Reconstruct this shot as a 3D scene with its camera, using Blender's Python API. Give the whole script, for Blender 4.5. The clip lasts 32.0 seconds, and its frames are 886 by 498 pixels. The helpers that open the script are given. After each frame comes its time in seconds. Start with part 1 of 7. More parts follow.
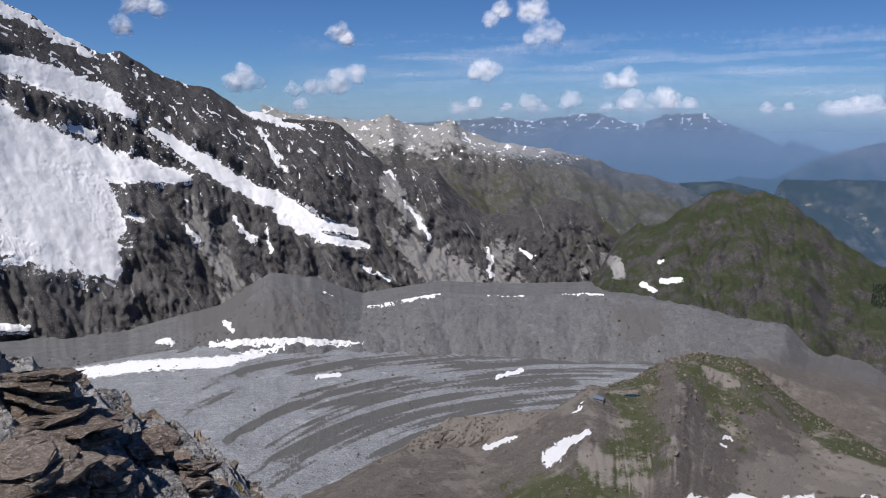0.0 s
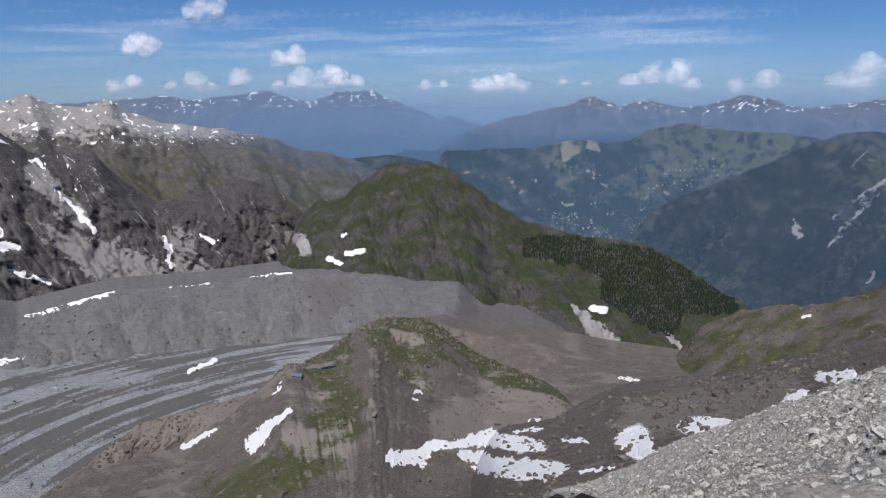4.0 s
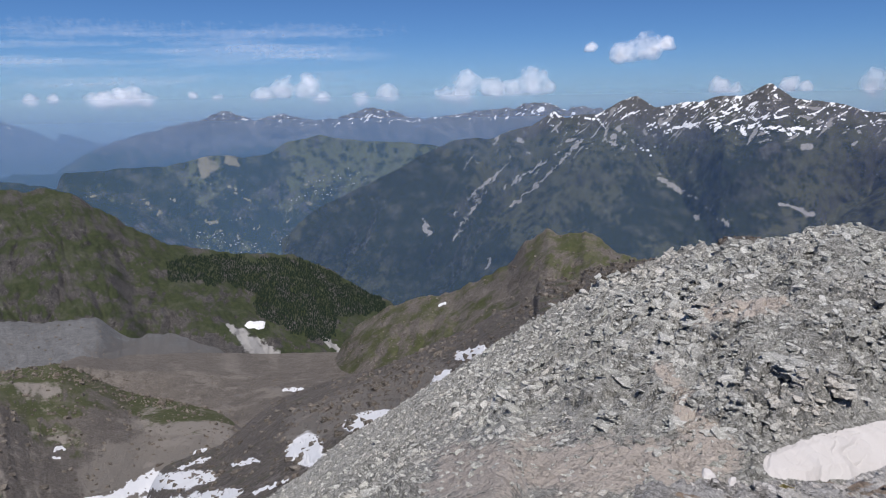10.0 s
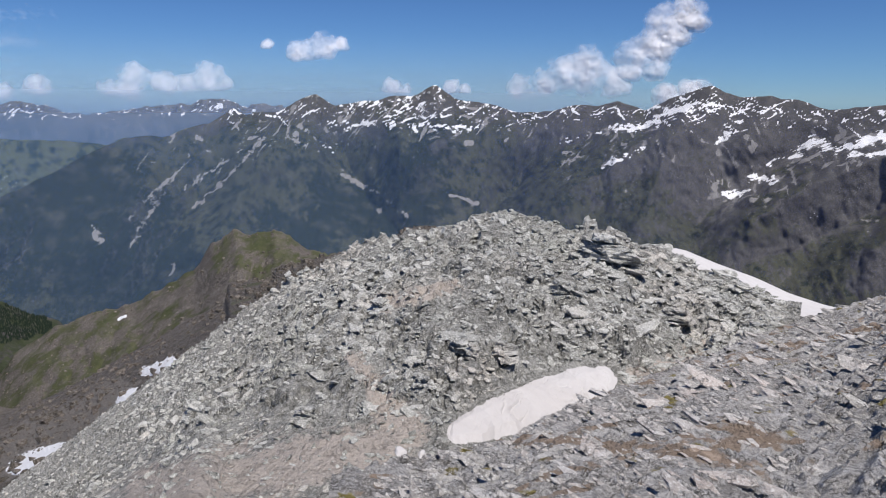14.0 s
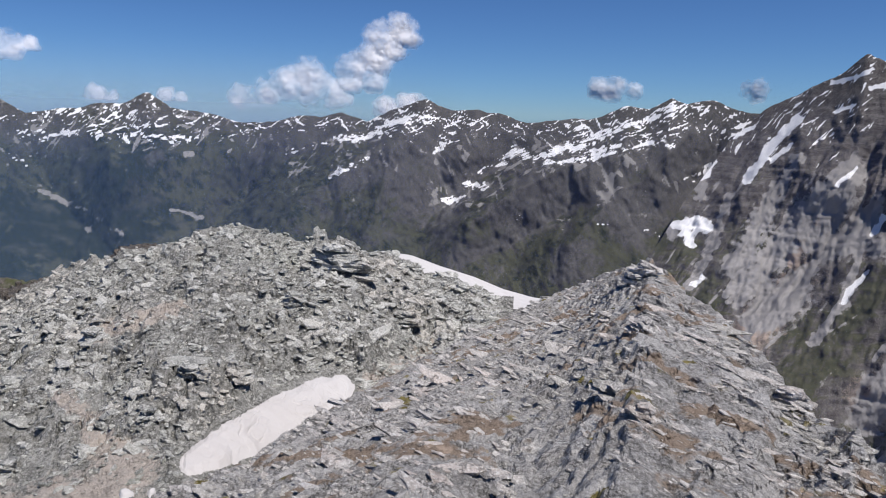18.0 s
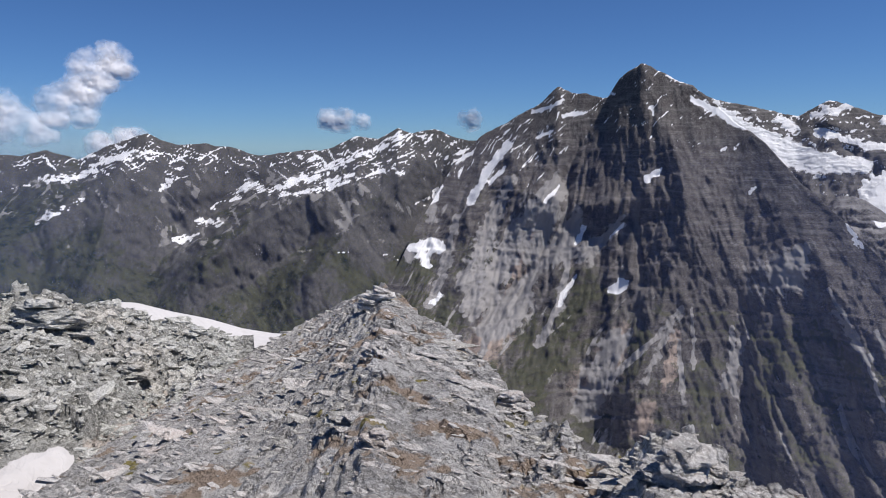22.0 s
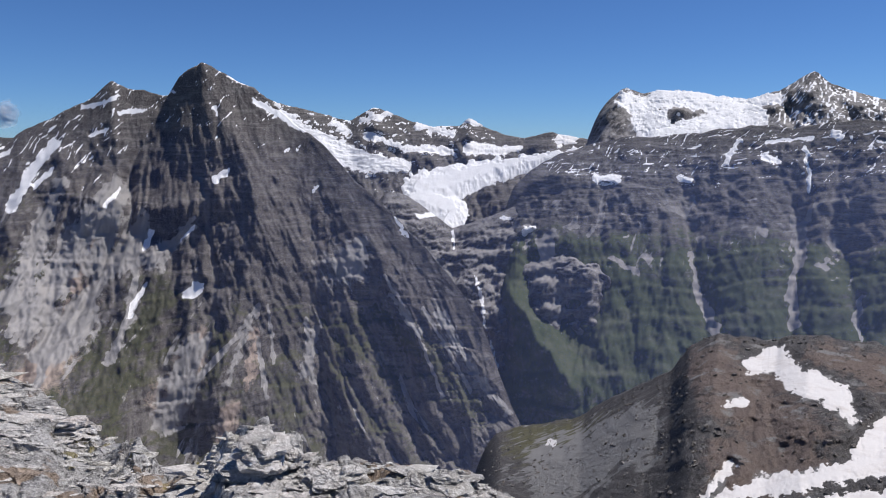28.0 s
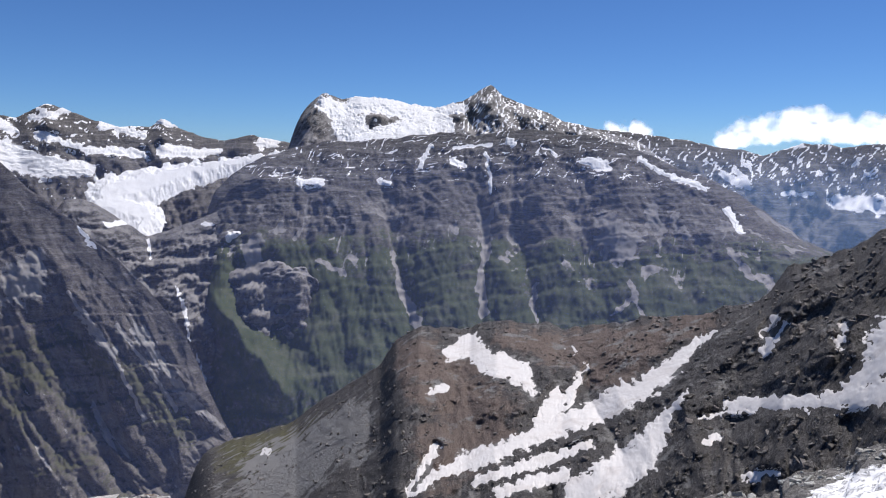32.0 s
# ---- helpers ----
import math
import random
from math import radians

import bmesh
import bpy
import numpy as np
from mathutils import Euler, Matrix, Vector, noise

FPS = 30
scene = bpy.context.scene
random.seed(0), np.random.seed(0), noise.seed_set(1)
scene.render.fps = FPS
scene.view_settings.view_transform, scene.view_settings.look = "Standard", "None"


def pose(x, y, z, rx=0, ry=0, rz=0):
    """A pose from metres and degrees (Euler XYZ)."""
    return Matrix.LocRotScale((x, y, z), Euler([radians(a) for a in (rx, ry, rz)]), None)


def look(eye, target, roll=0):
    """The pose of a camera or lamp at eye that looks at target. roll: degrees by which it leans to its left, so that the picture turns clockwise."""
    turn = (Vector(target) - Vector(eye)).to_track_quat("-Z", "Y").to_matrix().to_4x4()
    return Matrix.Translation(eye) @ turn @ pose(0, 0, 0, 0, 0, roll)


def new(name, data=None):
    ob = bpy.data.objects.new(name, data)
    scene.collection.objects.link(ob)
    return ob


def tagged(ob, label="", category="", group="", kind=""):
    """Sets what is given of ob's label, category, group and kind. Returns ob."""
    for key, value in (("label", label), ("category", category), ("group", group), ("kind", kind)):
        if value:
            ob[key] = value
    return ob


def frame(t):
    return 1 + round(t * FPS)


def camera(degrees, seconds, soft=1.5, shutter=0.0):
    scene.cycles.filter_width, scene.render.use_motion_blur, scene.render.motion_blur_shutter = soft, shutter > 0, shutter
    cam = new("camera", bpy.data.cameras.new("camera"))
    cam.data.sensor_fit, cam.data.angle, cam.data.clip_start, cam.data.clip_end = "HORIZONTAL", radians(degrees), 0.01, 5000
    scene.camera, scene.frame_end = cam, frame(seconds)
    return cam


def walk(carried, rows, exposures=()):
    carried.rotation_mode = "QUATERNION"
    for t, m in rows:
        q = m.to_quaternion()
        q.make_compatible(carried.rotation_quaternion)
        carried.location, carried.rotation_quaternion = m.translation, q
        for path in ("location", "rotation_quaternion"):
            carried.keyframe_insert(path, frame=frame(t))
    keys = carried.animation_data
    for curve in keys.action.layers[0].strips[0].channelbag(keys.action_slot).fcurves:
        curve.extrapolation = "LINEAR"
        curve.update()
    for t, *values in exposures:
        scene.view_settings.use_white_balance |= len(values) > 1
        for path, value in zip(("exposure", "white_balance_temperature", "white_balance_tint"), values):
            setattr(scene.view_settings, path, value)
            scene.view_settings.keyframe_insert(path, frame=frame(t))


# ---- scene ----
cam = camera(62.5, 32.0, soft=1.0)
EYE = 1.6
ROWS = [
    (0, 0, 0, 0, 79.44, -0.24, 0.22),
    (0.5, 0.009, -0.002, -0, 78.82, -0.3, -3.45),
    (1, 0.02, -0.008, -0, 78.51, -0.63, -8.18),
    (1.5, 0.032, -0.015, -0, 78.34, -0.66, -12.34),
    (2, 0.046, -0.022, -0, 78.19, -0.47, -15.2),
    (2.5, 0.061, -0.028, -0, 78.04, -0.23, -17.42),
    (3, 0.078, -0.035, -0.001, 77.95, -0.07, -19.67),
    (3.5, 0.096, -0.043, -0.001, 77.83, 0.09, -22.1),
    (5.5, 0.114, -0.05, -0.001, 78.63, 0.34, -32.62),
    (6, 0.134, -0.061, -0, 79.27, 0.47, -35.18),
    (6.5, 0.15, -0.074, 0.001, 79.74, 0.58, -37.68),
    (7, 0.162, -0.087, 0.002, 80.09, 0.55, -40.02),
    (7.5, 0.171, -0.103, 0.004, 80.41, 0.65, -42.22),
    (8, 0.177, -0.115, 0.005, 80.36, 0.74, -44.21),
    (8.5, 0.179, -0.129, 0.006, 79.82, 0.75, -46.17),
    (9, 0.18, -0.146, 0.006, 79.23, 0.74, -48.15),
    (9.5, 0.181, -0.165, 0.006, 78.82, 0.75, -50.14),
    (10, 0.182, -0.181, 0.007, 78.62, 0.68, -52.31),
    (10.5, 0.186, -0.196, 0.009, 78.63, 0.54, -54.79),
    (11, 0.19, -0.207, 0.012, 78.68, 0.41, -57.55),
    (11.5, 0.196, -0.211, 0.016, 78.7, 0.2, -60.58),
    (12, 0.201, -0.209, 0.016, 78.73, 0.08, -63.65),
    (12.5, 0.209, -0.209, 0.019, 78.71, 0.13, -66.77),
    (13, 0.215, -0.217, 0.021, 78.71, -0.07, -69.93),
    (13.5, 0.219, -0.234, 0.017, 78.62, -0.21, -73.22),
    (14, 0.22, -0.248, 0.01, 78.37, -0.4, -76.55),
    (14.5, 0.221, -0.258, 0.008, 77.96, -0.58, -79.81),
    (16.5, 0.227, -0.27, 0.019, 78.01, -1.72, -90.25),
    (17, 0.234, -0.268, 0.023, 78.49, -1.72, -92.73),
    (17.5, 0.242, -0.269, 0.025, 79, -1.54, -95.18),
    (18, 0.25, -0.272, 0.028, 79.49, -1.28, -97.59),
    (18.5, 0.256, -0.278, 0.03, 80, -0.96, -100.01),
    (19, 0.259, -0.289, 0.034, 80.44, -0.67, -102.46),
    (19.5, 0.26, -0.312, 0.041, 80.8, -0.31, -104.97),
    (20, 0.256, -0.343, 0.045, 81.13, -0.02, -107.55),
    (20.5, 0.252, -0.38, 0.049, 81.41, 0.27, -110.2),
    (21, 0.249, -0.42, 0.057, 81.61, 0.42, -112.82),
    (21.5, 0.249, -0.456, 0.059, 81.78, 0.47, -115.45),
    (22, 0.249, -0.487, 0.05, 82.06, 0.25, -118.12),
    (22.5, 0.249, -0.505, 0.042, 82.39, -0.12, -120.6),
    (23, 0.246, -0.522, 0.037, 82.67, -0.24, -122.76),
    (23.5, 0.244, -0.534, 0.034, 82.91, -0.31, -124.92),
    (24, 0.248, -0.536, 0.034, 82.91, -0.46, -127.5),
    (24.5, 0.252, -0.537, 0.035, 82.68, -0.38, -130.48),
    (25, 0.253, -0.537, 0.034, 82.33, -0.23, -133.6),
    (25.5, 0.25, -0.54, 0.031, 82.05, -0.06, -136.67),
    (27.5, 0.237, -0.554, 0.024, 82.05, -0.22, -148.17),
    (28, 0.222, -0.567, 0.02, 82.14, -0.38, -150.92),
    (28.5, 0.202, -0.579, 0.017, 82.21, -0.53, -153.67),
    (29, 0.179, -0.589, 0.014, 82.3, -0.71, -156.43),
    (29.5, 0.153, -0.597, 0.011, 82.38, -0.88, -159.24),
    (30, 0.128, -0.603, 0.008, 82.38, -0.92, -162.1),
    (30.5, 0.107, -0.61, 0.006, 82.26, -0.75, -165.01),
    (31, 0.093, -0.615, 0.004, 82.27, -0.65, -167.99),
    (31.5, 0.084, -0.62, 0.003, 82.4, -0.72, -171.01),
    (32, 0.08, -0.622, 0.002, 82.68, -0.9, -173.75),
]

EXPOSURES = [(0.0, -0.16), (6.0, -0.16), (13.0, -0.13), (18.0, -0.12), (23.0, -0.08), (28.0, 0.06), (32.0, 0.14)]
walk(cam, [(t, pose(x, y, EYE + z, rx, ry, rz)) for t, x, y, z, rx, ry, rz in ROWS], EXPOSURES)

# ---- world and sun ----
SUN_AZ, SUN_EL = 220.0, 61.0  # clockwise from +y, above the horizon
world = bpy.data.worlds.new("sky")
scene.world = world
world.use_nodes = True
wn, wl = world.node_tree.nodes, world.node_tree.links
sky = wn.new("ShaderNodeTexSky")
sky.sky_type, sky.sun_disc = "NISHITA", False
sky.sun_elevation, sky.sun_rotation = radians(SUN_EL), radians(SUN_AZ)
sky.altitude, sky.air_density, sky.dust_density, sky.ozone_density = 3000, 1.0, 0.0, 5.0
wn["Background"].inputs[1].default_value = 0.069
tint = wn.new("ShaderNodeMix")
tint.data_type, tint.blend_type = "RGBA", "MULTIPLY"
tint.inputs[0].default_value, tint.inputs[7].default_value = 1.0, (0.66, 0.93, 1.28, 1)
wl.new(sky.outputs[0], tint.inputs[6])
wl.new(tint.outputs[2], wn["Background"].inputs[0])
sun = new("sun", bpy.data.lights.new("sun", "SUN"))
sun.data.energy, sun.data.angle, sun.data.color = 4.8, radians(0.55), (1.0, 0.95, 0.915)
sa, se = radians(SUN_AZ), radians(SUN_EL)
sun.matrix_world = look((0, 0, 0), (-math.sin(sa) * math.cos(se), -math.cos(sa) * math.cos(se), -math.sin(se)))


# ---- noise on arrays ----
GRAD = np.array([(1, 1, 0), (-1, 1, 0), (1, -1, 0), (-1, -1, 0), (1, 0, 1), (-1, 0, 1), (1, 0, -1), (-1, 0, -1),
                 (0, 1, 1), (0, -1, 1), (0, 1, -1), (0, -1, -1), (1, 1, 0), (-1, 1, 0), (0, -1, 1), (0, -1, -1)], dtype=np.float32)

GX, GY, GZ = (np.ascontiguousarray(GRAD[:, k]) for k in range(3))
U = np.uint32


def lattice(i, j, k, seed):
    h = i * U(374761393) + j * U(668265263) + k * U(2246822519) + U(seed * 97463 + 1)
    h = (h ^ (h >> U(13))) * U(1274126177)
    return h ^ (h >> U(16))


def perlin(p, seed=0):
    """Gradient noise of points (n, 3), about -1 to 1."""
    p = np.asarray(p, np.float32)
    out = np.empty(len(p), np.float32)
    for k in range(0, len(p), 16384):
        out[k:k + 16384] = perlin_block(p[k:k + 16384].T, seed)
    return out


def perlin_block(p, seed):
    c = np.floor(p)
    f = p - c
    c = c.astype(np.int32).astype(U)
    s = f * f * f * (f * (f * 6 - 15) + 10)
    hx = [c[0] * U(374761393) + U(seed * 97463 + 1), 0]
    hx[1] = hx[0] + U(374761393)
    hy = [c[1] * U(668265263), 0]
    hy[1] = hy[0] + U(668265263)
    hz = [c[2] * U(2246822519), 0]
    hz[1] = hz[0] + U(2246822519)
    g = [f, f - np.float32(1)]
    planes = []
    for d in (0, 1):
        rows = []
        for b in (0, 1):
            ends = []
            for a in (0, 1):
                h = hx[a] + hy[b] + hz[d]
                h = (h ^ (h >> U(13))) * U(1274126177)
                h = (h ^ (h >> U(16))) & U(15)
                ends.append(GX[h] * g[a][0] + GY[h] * g[b][1] + GZ[h] * g[d][2])
            rows.append(ends[0] + s[0] * (ends[1] - ends[0]))
        planes.append(rows[0] + s[1] * (rows[1] - rows[0]))
    return planes[0] + s[2] * (planes[1] - planes[0])


def fbm(p, octaves=4, gain=0.5, seed=0):
    out, amp = 0, 1.0
    for o in range(octaves):
        out = out + amp * perlin(p * 2.03**o + 17.3 * o, seed + o)
        amp *= gain
    return out


def ridged(p, octaves=4, gain=0.5, seed=0):
    """Sharp crests and rounded hollows, about 0 to 1."""
    out, amp, total = 0, 1.0, 0.0
    for o in range(octaves):
        out = out + amp * (1 - np.abs(perlin(p * 2.07**o + 31.7 * o, seed + o)) * 1.6)
        total += amp
        amp *= gain
    return out / total


# ---- terrain sheets between contour lines ----
def line(pts, r):
    """A contour: (azimuth, elevation) seen from the summit, with a distance or (azimuth, distance) pairs."""
    return pts, r


class Slope:
    """A slope that runs through contour lines, from its foot to its crest."""

    def __init__(self, lines, bow=0.0, rough=0.0, size=100.0, rib=0.0, rib_size=60.0, jag=0.0, bed=0.0, bed_size=1.0, dip=(0.2, 0.1, 1.0), seed=0, cut=0.6, ends=(), mean_r=0.0, slant=0.0, quiet=(), stretch=0.42, carve=0.0, folds=(), ledge=0.0, ledge_size=60.0, wash=0.2, crack=0.0, strike=158.0):
        self.lines, self.bow, self.rough, self.size, self.rib, self.rib_size = lines, bow, rough, size, rib, rib_size
        far = lines[-1][1]
        self.mean_r = mean_r or (far if isinstance(far, (int, float)) else float(np.mean([q[1] for q in far])))
        self.mid = float(np.mean([self.mean_r * math.tan(math.radians(q[1])) for pts, r in lines for q in pts]))
        self.ends, self.slant, self.quiet, self.stretch = ends, slant, quiet, stretch
        self.carve, self.folds, self.ledge, self.ledge_size, self.spread, self.wash, self.worn = carve, folds, ledge, ledge_size, 0.1 * carve, wash, None
        self.crack, self.strike = crack, math.radians(strike)
        self.jag, self.bed, self.bed_size, self.dip, self.seed, self.cut = jag, bed, bed_size, np.array(dip) / np.linalg.norm(dip), seed, cut

    def base(self, az, v):
        rs, zs = [], []
        ua, back = np.unique(az, return_inverse=True)
        for pts, r in self.lines:
            pts = sorted(q if isinstance(q, tuple) else tuple(q) for q in pts)
            xs, ys = [p[0] for p in pts], [p[1] for p in pts]
            wide = 0.12 if len(rs) == len(self.lines) - 1 else 0.7
            e = sum(np.interp(ua + k * wide, xs, ys) for k in (-1, -0.5, 0, 0.5, 1)) / 5
            if isinstance(r, (int, float)):
                d = r + 0 * ua
            else:
                d = sum(np.interp(ua + k, [p[0] for p in sorted(r)], [p[1] for p in sorted(r)]) for k in (-2, -1, 0, 1, 2)) / 5
            e, d = e[back], d[back]
            rs.append(d)
            zs.append(EYE + d * np.tan(np.radians(e)))
        rs, zs = np.array(rs), np.array(zs)
        i = np.clip(np.floor(v).astype(int), 0, len(rs) - 2)
        f, n = v - i, np.arange(len(az))
        r = rs[i, n] * (1 - f) + rs[i + 1, n] * f
        dz = zs[i + 1, n] - zs[i, n]
        z = zs[i, n] + dz * f - self.bow * dz * 2 * f * (1 - f)
        if self.ends:
            lo, hi, wide = self.ends
            out = np.clip(1 - np.minimum(az - lo, hi - az) / wide, 0, 1)
            z = z - r * 0.35 * out**2
        a = np.radians(az)
        return np.stack([r * np.sin(a), r * np.cos(a), z], 1), r, zs[-1]

    def fall(self, p):
        """Metres across and along the fall lines, which run aside by slant for each metre down."""
        az = sight(p)[0]
        lean = self.lean(az)
        return np.stack([np.radians(az) * self.mean_r + lean * (p[:, 2] - self.mid), p[:, 2] * np.hypot(1, lean) + 0.8 * np.hypot(p[:, 0], p[:, 1]), 0 * az], 1)

    def lean(self, az):
        return self.slant + 0 * az if isinstance(self.slant, (int, float)) else np.interp(az, [q[0] for q in self.slant], [q[1] for q in self.slant])

    def relief(self, p, calm):
        """Metres by which the ground stands out of the smooth slope."""
        q = p / self.size
        if self.rib and self.stretch:
            q = self.fall(p) / self.size * (1, self.stretch, 1)
        push = np.zeros(len(p))
        if self.folds:
            az, el = sight(p)
            w = np.stack([az, el, 0 * az], 1) / 1.6
            az, el = az + 0.3 * fbm(w, 3, 0.6, self.seed + 70), el + 0.25 * fbm(w + 40, 3, 0.6, self.seed + 75)
            for stroke, height in self.folds:
                m = paint(az, el, [stroke])
                push = push + height * m * (0.6 + 0.4 * m)
        if self.rough:
            push = push + calm * self.rough * (fbm(q, 6, 0.56, self.seed) + self.cut * (ridged(q * 0.9 + 5, 4, 0.5, self.seed + 9) - 0.5))
        if self.rib:
            w = fbm(q * 0.7, 3, 0.5, self.seed + 20)
            u = self.fall(p) / self.rib_size * (1, 0.42, 1) + np.stack([0.9 * w, 0.9 * w, 0 * w], 1)
            push = push + calm * self.rib * (ridged(u, 5, 0.6, self.seed + 30) - 0.5)
            if not self.carve:
                push = push + calm * self.rib * 0.5 * (ridged(u * (3.1, 3.6, 1) + 3, 4, 0.6, self.seed + 33) - 0.5)
        if self.ledge:
            h = (p[:, 2] + 0.1 * p[:, 0] + 25 * fbm(p / self.ledge_size / 3, 2, 0.5, self.seed + 80)) / self.ledge_size
            push = push + calm * self.ledge * sum(g * ((h * k + g) - np.floor(h * k + g) - 0.5) for k, g in ((1.0, 1.0), (2.7, 0.45)))
        return push

    def wear(self, az0, az1, nu, nv):
        """Water runs down the slope row by row, gathers in the hollows and cuts them into gullies."""
        u, v = np.linspace(az0, az1, nu), np.linspace(0, len(self.lines) - 1, nv)
        A, V = np.meshgrid(u, v)
        p, r, top = self.base(A.ravel(), V.ravel())
        calm = np.ones(len(p))
        if self.quiet:
            calm = 1 - 0.8 * np.clip(paint(*sight(p), self.quiet) * 2.2, 0, 1)
        h = self.relief(p, calm).reshape(nv, nu)
        z, wide = p[:, 2].reshape(nv, nu), np.radians((az1 - az0) / (nu - 1)) * r.reshape(nv, nu)
        calm = calm.reshape(nv, nu)
        cut, deep = self.rills(h, z, wide, self.lean(u), self.carve * calm, 1)
        for skip, share in ((3, 0.8), (7, 1.0)):
            x, y = np.arange(0, nu, skip), np.arange(0, nv, skip)
            part_cut, part_deep = self.rills(h[::skip, ::skip], z[::skip, ::skip], wide[::skip, ::skip] * skip, self.lean(u[::skip]), self.carve * calm[::skip, ::skip], skip)
            gx, gy = np.minimum(np.arange(nu) / skip, len(x) - 1.001), np.minimum(np.arange(nv) / skip, len(y) - 1.001)
            i, j, f, g = gx.astype(int), gy.astype(int), gx % 1, gy[:, None] % 1
            for whole, some, k in ((cut, part_cut, share), (deep, part_deep, 0.35 * share)):
                rows_in = some[:, i] * (1 - f) + some[:, i + 1] * f
                whole += k * (rows_in[j] * (1 - g) + rows_in[j + 1] * g)
        deep = np.clip(deep / 1.6, 0, 1)
        self.worn = (az0, az1, nu, nv, cut, deep)

    def rills(self, h, z, wide, side, depth, scale):
        """The cut of running water, and how much of it gathers, at one size of gully."""
        nv, nu = h.shape
        rng, i = np.random.default_rng(self.seed + scale), np.arange(nu)
        cut = np.zeros((nv, nu))
        for turn in range(3):
            flow = rng.uniform(0.3, 1.7, (nv, nu))
            ground = h - cut
            for j in range(nv - 1, 0, -1):
                go = i + np.floor(side * (z[j] - z[j - 1]) / wide[j] + rng.uniform(0, 1, nu)).astype(int)
                to = [np.clip(go + k, 0, nu - 1) for k in (-1, 0, 1)]
                w = np.stack([ground[j - 1, t] for t in to])
                w = np.exp(-(w - w.min(0)) / (self.spread * scale**0.5))
                w = w / w.sum(0) * flow[j]
                for t, part_of in zip(to, w):
                    flow[j - 1] += np.bincount(t, part_of, nu)
            deep = np.clip(np.log1p(flow / 4) / np.log1p(nv / 2), 0, 1.2)
            deep[:, 1:-1] = 0.25 * deep[:, :-2] + 0.5 * deep[:, 1:-1] + 0.25 * deep[:, 2:]
            deep[1:-1] = 0.25 * deep[:-2] + 0.5 * deep[1:-1] + 0.25 * deep[2:]
            cut = cut + depth * scale**0.6 / 6 * (deep**1.5 - 0.25)
        return cut, deep

    def worn_at(self, az, v, which):
        """The cut (4) or the gathered water (5) at some places."""
        az0, az1, nu, nv = self.worn[:4]
        x, y = np.clip((az - az0) / (az1 - az0) * (nu - 1), 0, nu - 1.001), np.clip(v / (len(self.lines) - 1) * (nv - 1), 0, nv - 1.001)
        i, j = x.astype(int), y.astype(int)
        f, g, m = x - i, y - j, self.worn[which]
        return (m[j, i] * (1 - f) + m[j, i + 1] * f) * (1 - g) + (m[j + 1, i] * (1 - f) + m[j + 1, i + 1] * f) * g

    def at(self, az, v, calm=1.0):
        p, r, top = self.base(az, v)
        a = np.radians(az)
        if self.quiet:
            calm = calm * (1 - 0.8 * np.clip(paint(*sight(p), self.quiet) * 2.2, 0, 1))
        toward = np.stack([-np.sin(a), -np.cos(a), 0 * a], 1)
        push = self.relief(p, calm)
        if self.worn:
            push = push - self.worn_at(az, v, 4)
        fade = np.clip((len(self.lines) - 1 - v) * 4, 0.25, 1)
        p = p + toward * (push * fade)[:, None]
        p[:, 2] += push * 0.35 * fade
        if self.jag:
            ua, inv = np.unique(a, return_inverse=True)
            j = fbm(np.stack([ua * self.mean_r / self.size * 2.6, 0 * ua + self.seed, 0 * ua], 1), 5, 0.52, self.seed + 40)[inv]
            p[:, 2] += self.jag * j * np.clip(v - len(self.lines) + 2, 0, 1) ** 9
        if self.bed:
            h = (p @ self.dip) / self.bed_size + 0.6 * fbm(p / self.bed_size * 0.35, 3, 0.5, self.seed + 50)
            k = np.floor(h)
            f = h - k
            step = np.clip(f * 3.5 - 1.2, 0, 1)
            ku = k.astype(np.int32).astype(U)
            jut = (lattice(ku, U(0) * ku, U(0) * ku, self.seed) & U(255)) / 255.0
            side = fbm(p / self.bed_size * 0.9, 3, 0.5, self.seed + 60)
            p = p + self.dip * ((k + step - h + 0.5) * self.bed_size * self.bed * calm)[:, None] + toward * ((jut - 0.5 + 0.8 * side) * self.bed_size * self.bed * 0.5 * calm)[:, None]
        if self.crack:
            along, across = p[:, 0] * math.sin(self.strike) + p[:, 1] * math.cos(self.strike), p[:, 0] * math.cos(self.strike) - p[:, 1] * math.sin(self.strike)
            far = np.clip(r / 8, 0.6, 2.2)
            q = np.stack([along / 1.1, across / 0.34, p[:, 2] / 0.5], 1) / far[:, None] + 0.5 * fbm(p / 0.9, 2, 0.5, self.seed + 90)[:, None]
            gap = np.clip(1 - np.abs(fbm(q, 3, 0.55, self.seed + 91)) * 9, 0, 1) * np.clip(fbm(p / 1.3, 3, 0.5, self.seed + 95) * 3 + 0.55, 0, 1)
            block = np.floor(2.2 * fbm(q * 0.6 + 11, 2, 0.5, self.seed + 97) * 2) / 4
            p[:, 2] += (block * 0.9 - gap) * self.crack * far * calm
        return p


def sight(p):
    """Azimuth and elevation of points, seen from the summit."""
    az = np.degrees(np.arctan2(p[:, 0], p[:, 1]))
    az = np.where(az < -90, az + 360, az)
    return az, np.degrees(np.arctan2(p[:, 2] - EYE, np.hypot(p[:, 0], p[:, 1])))


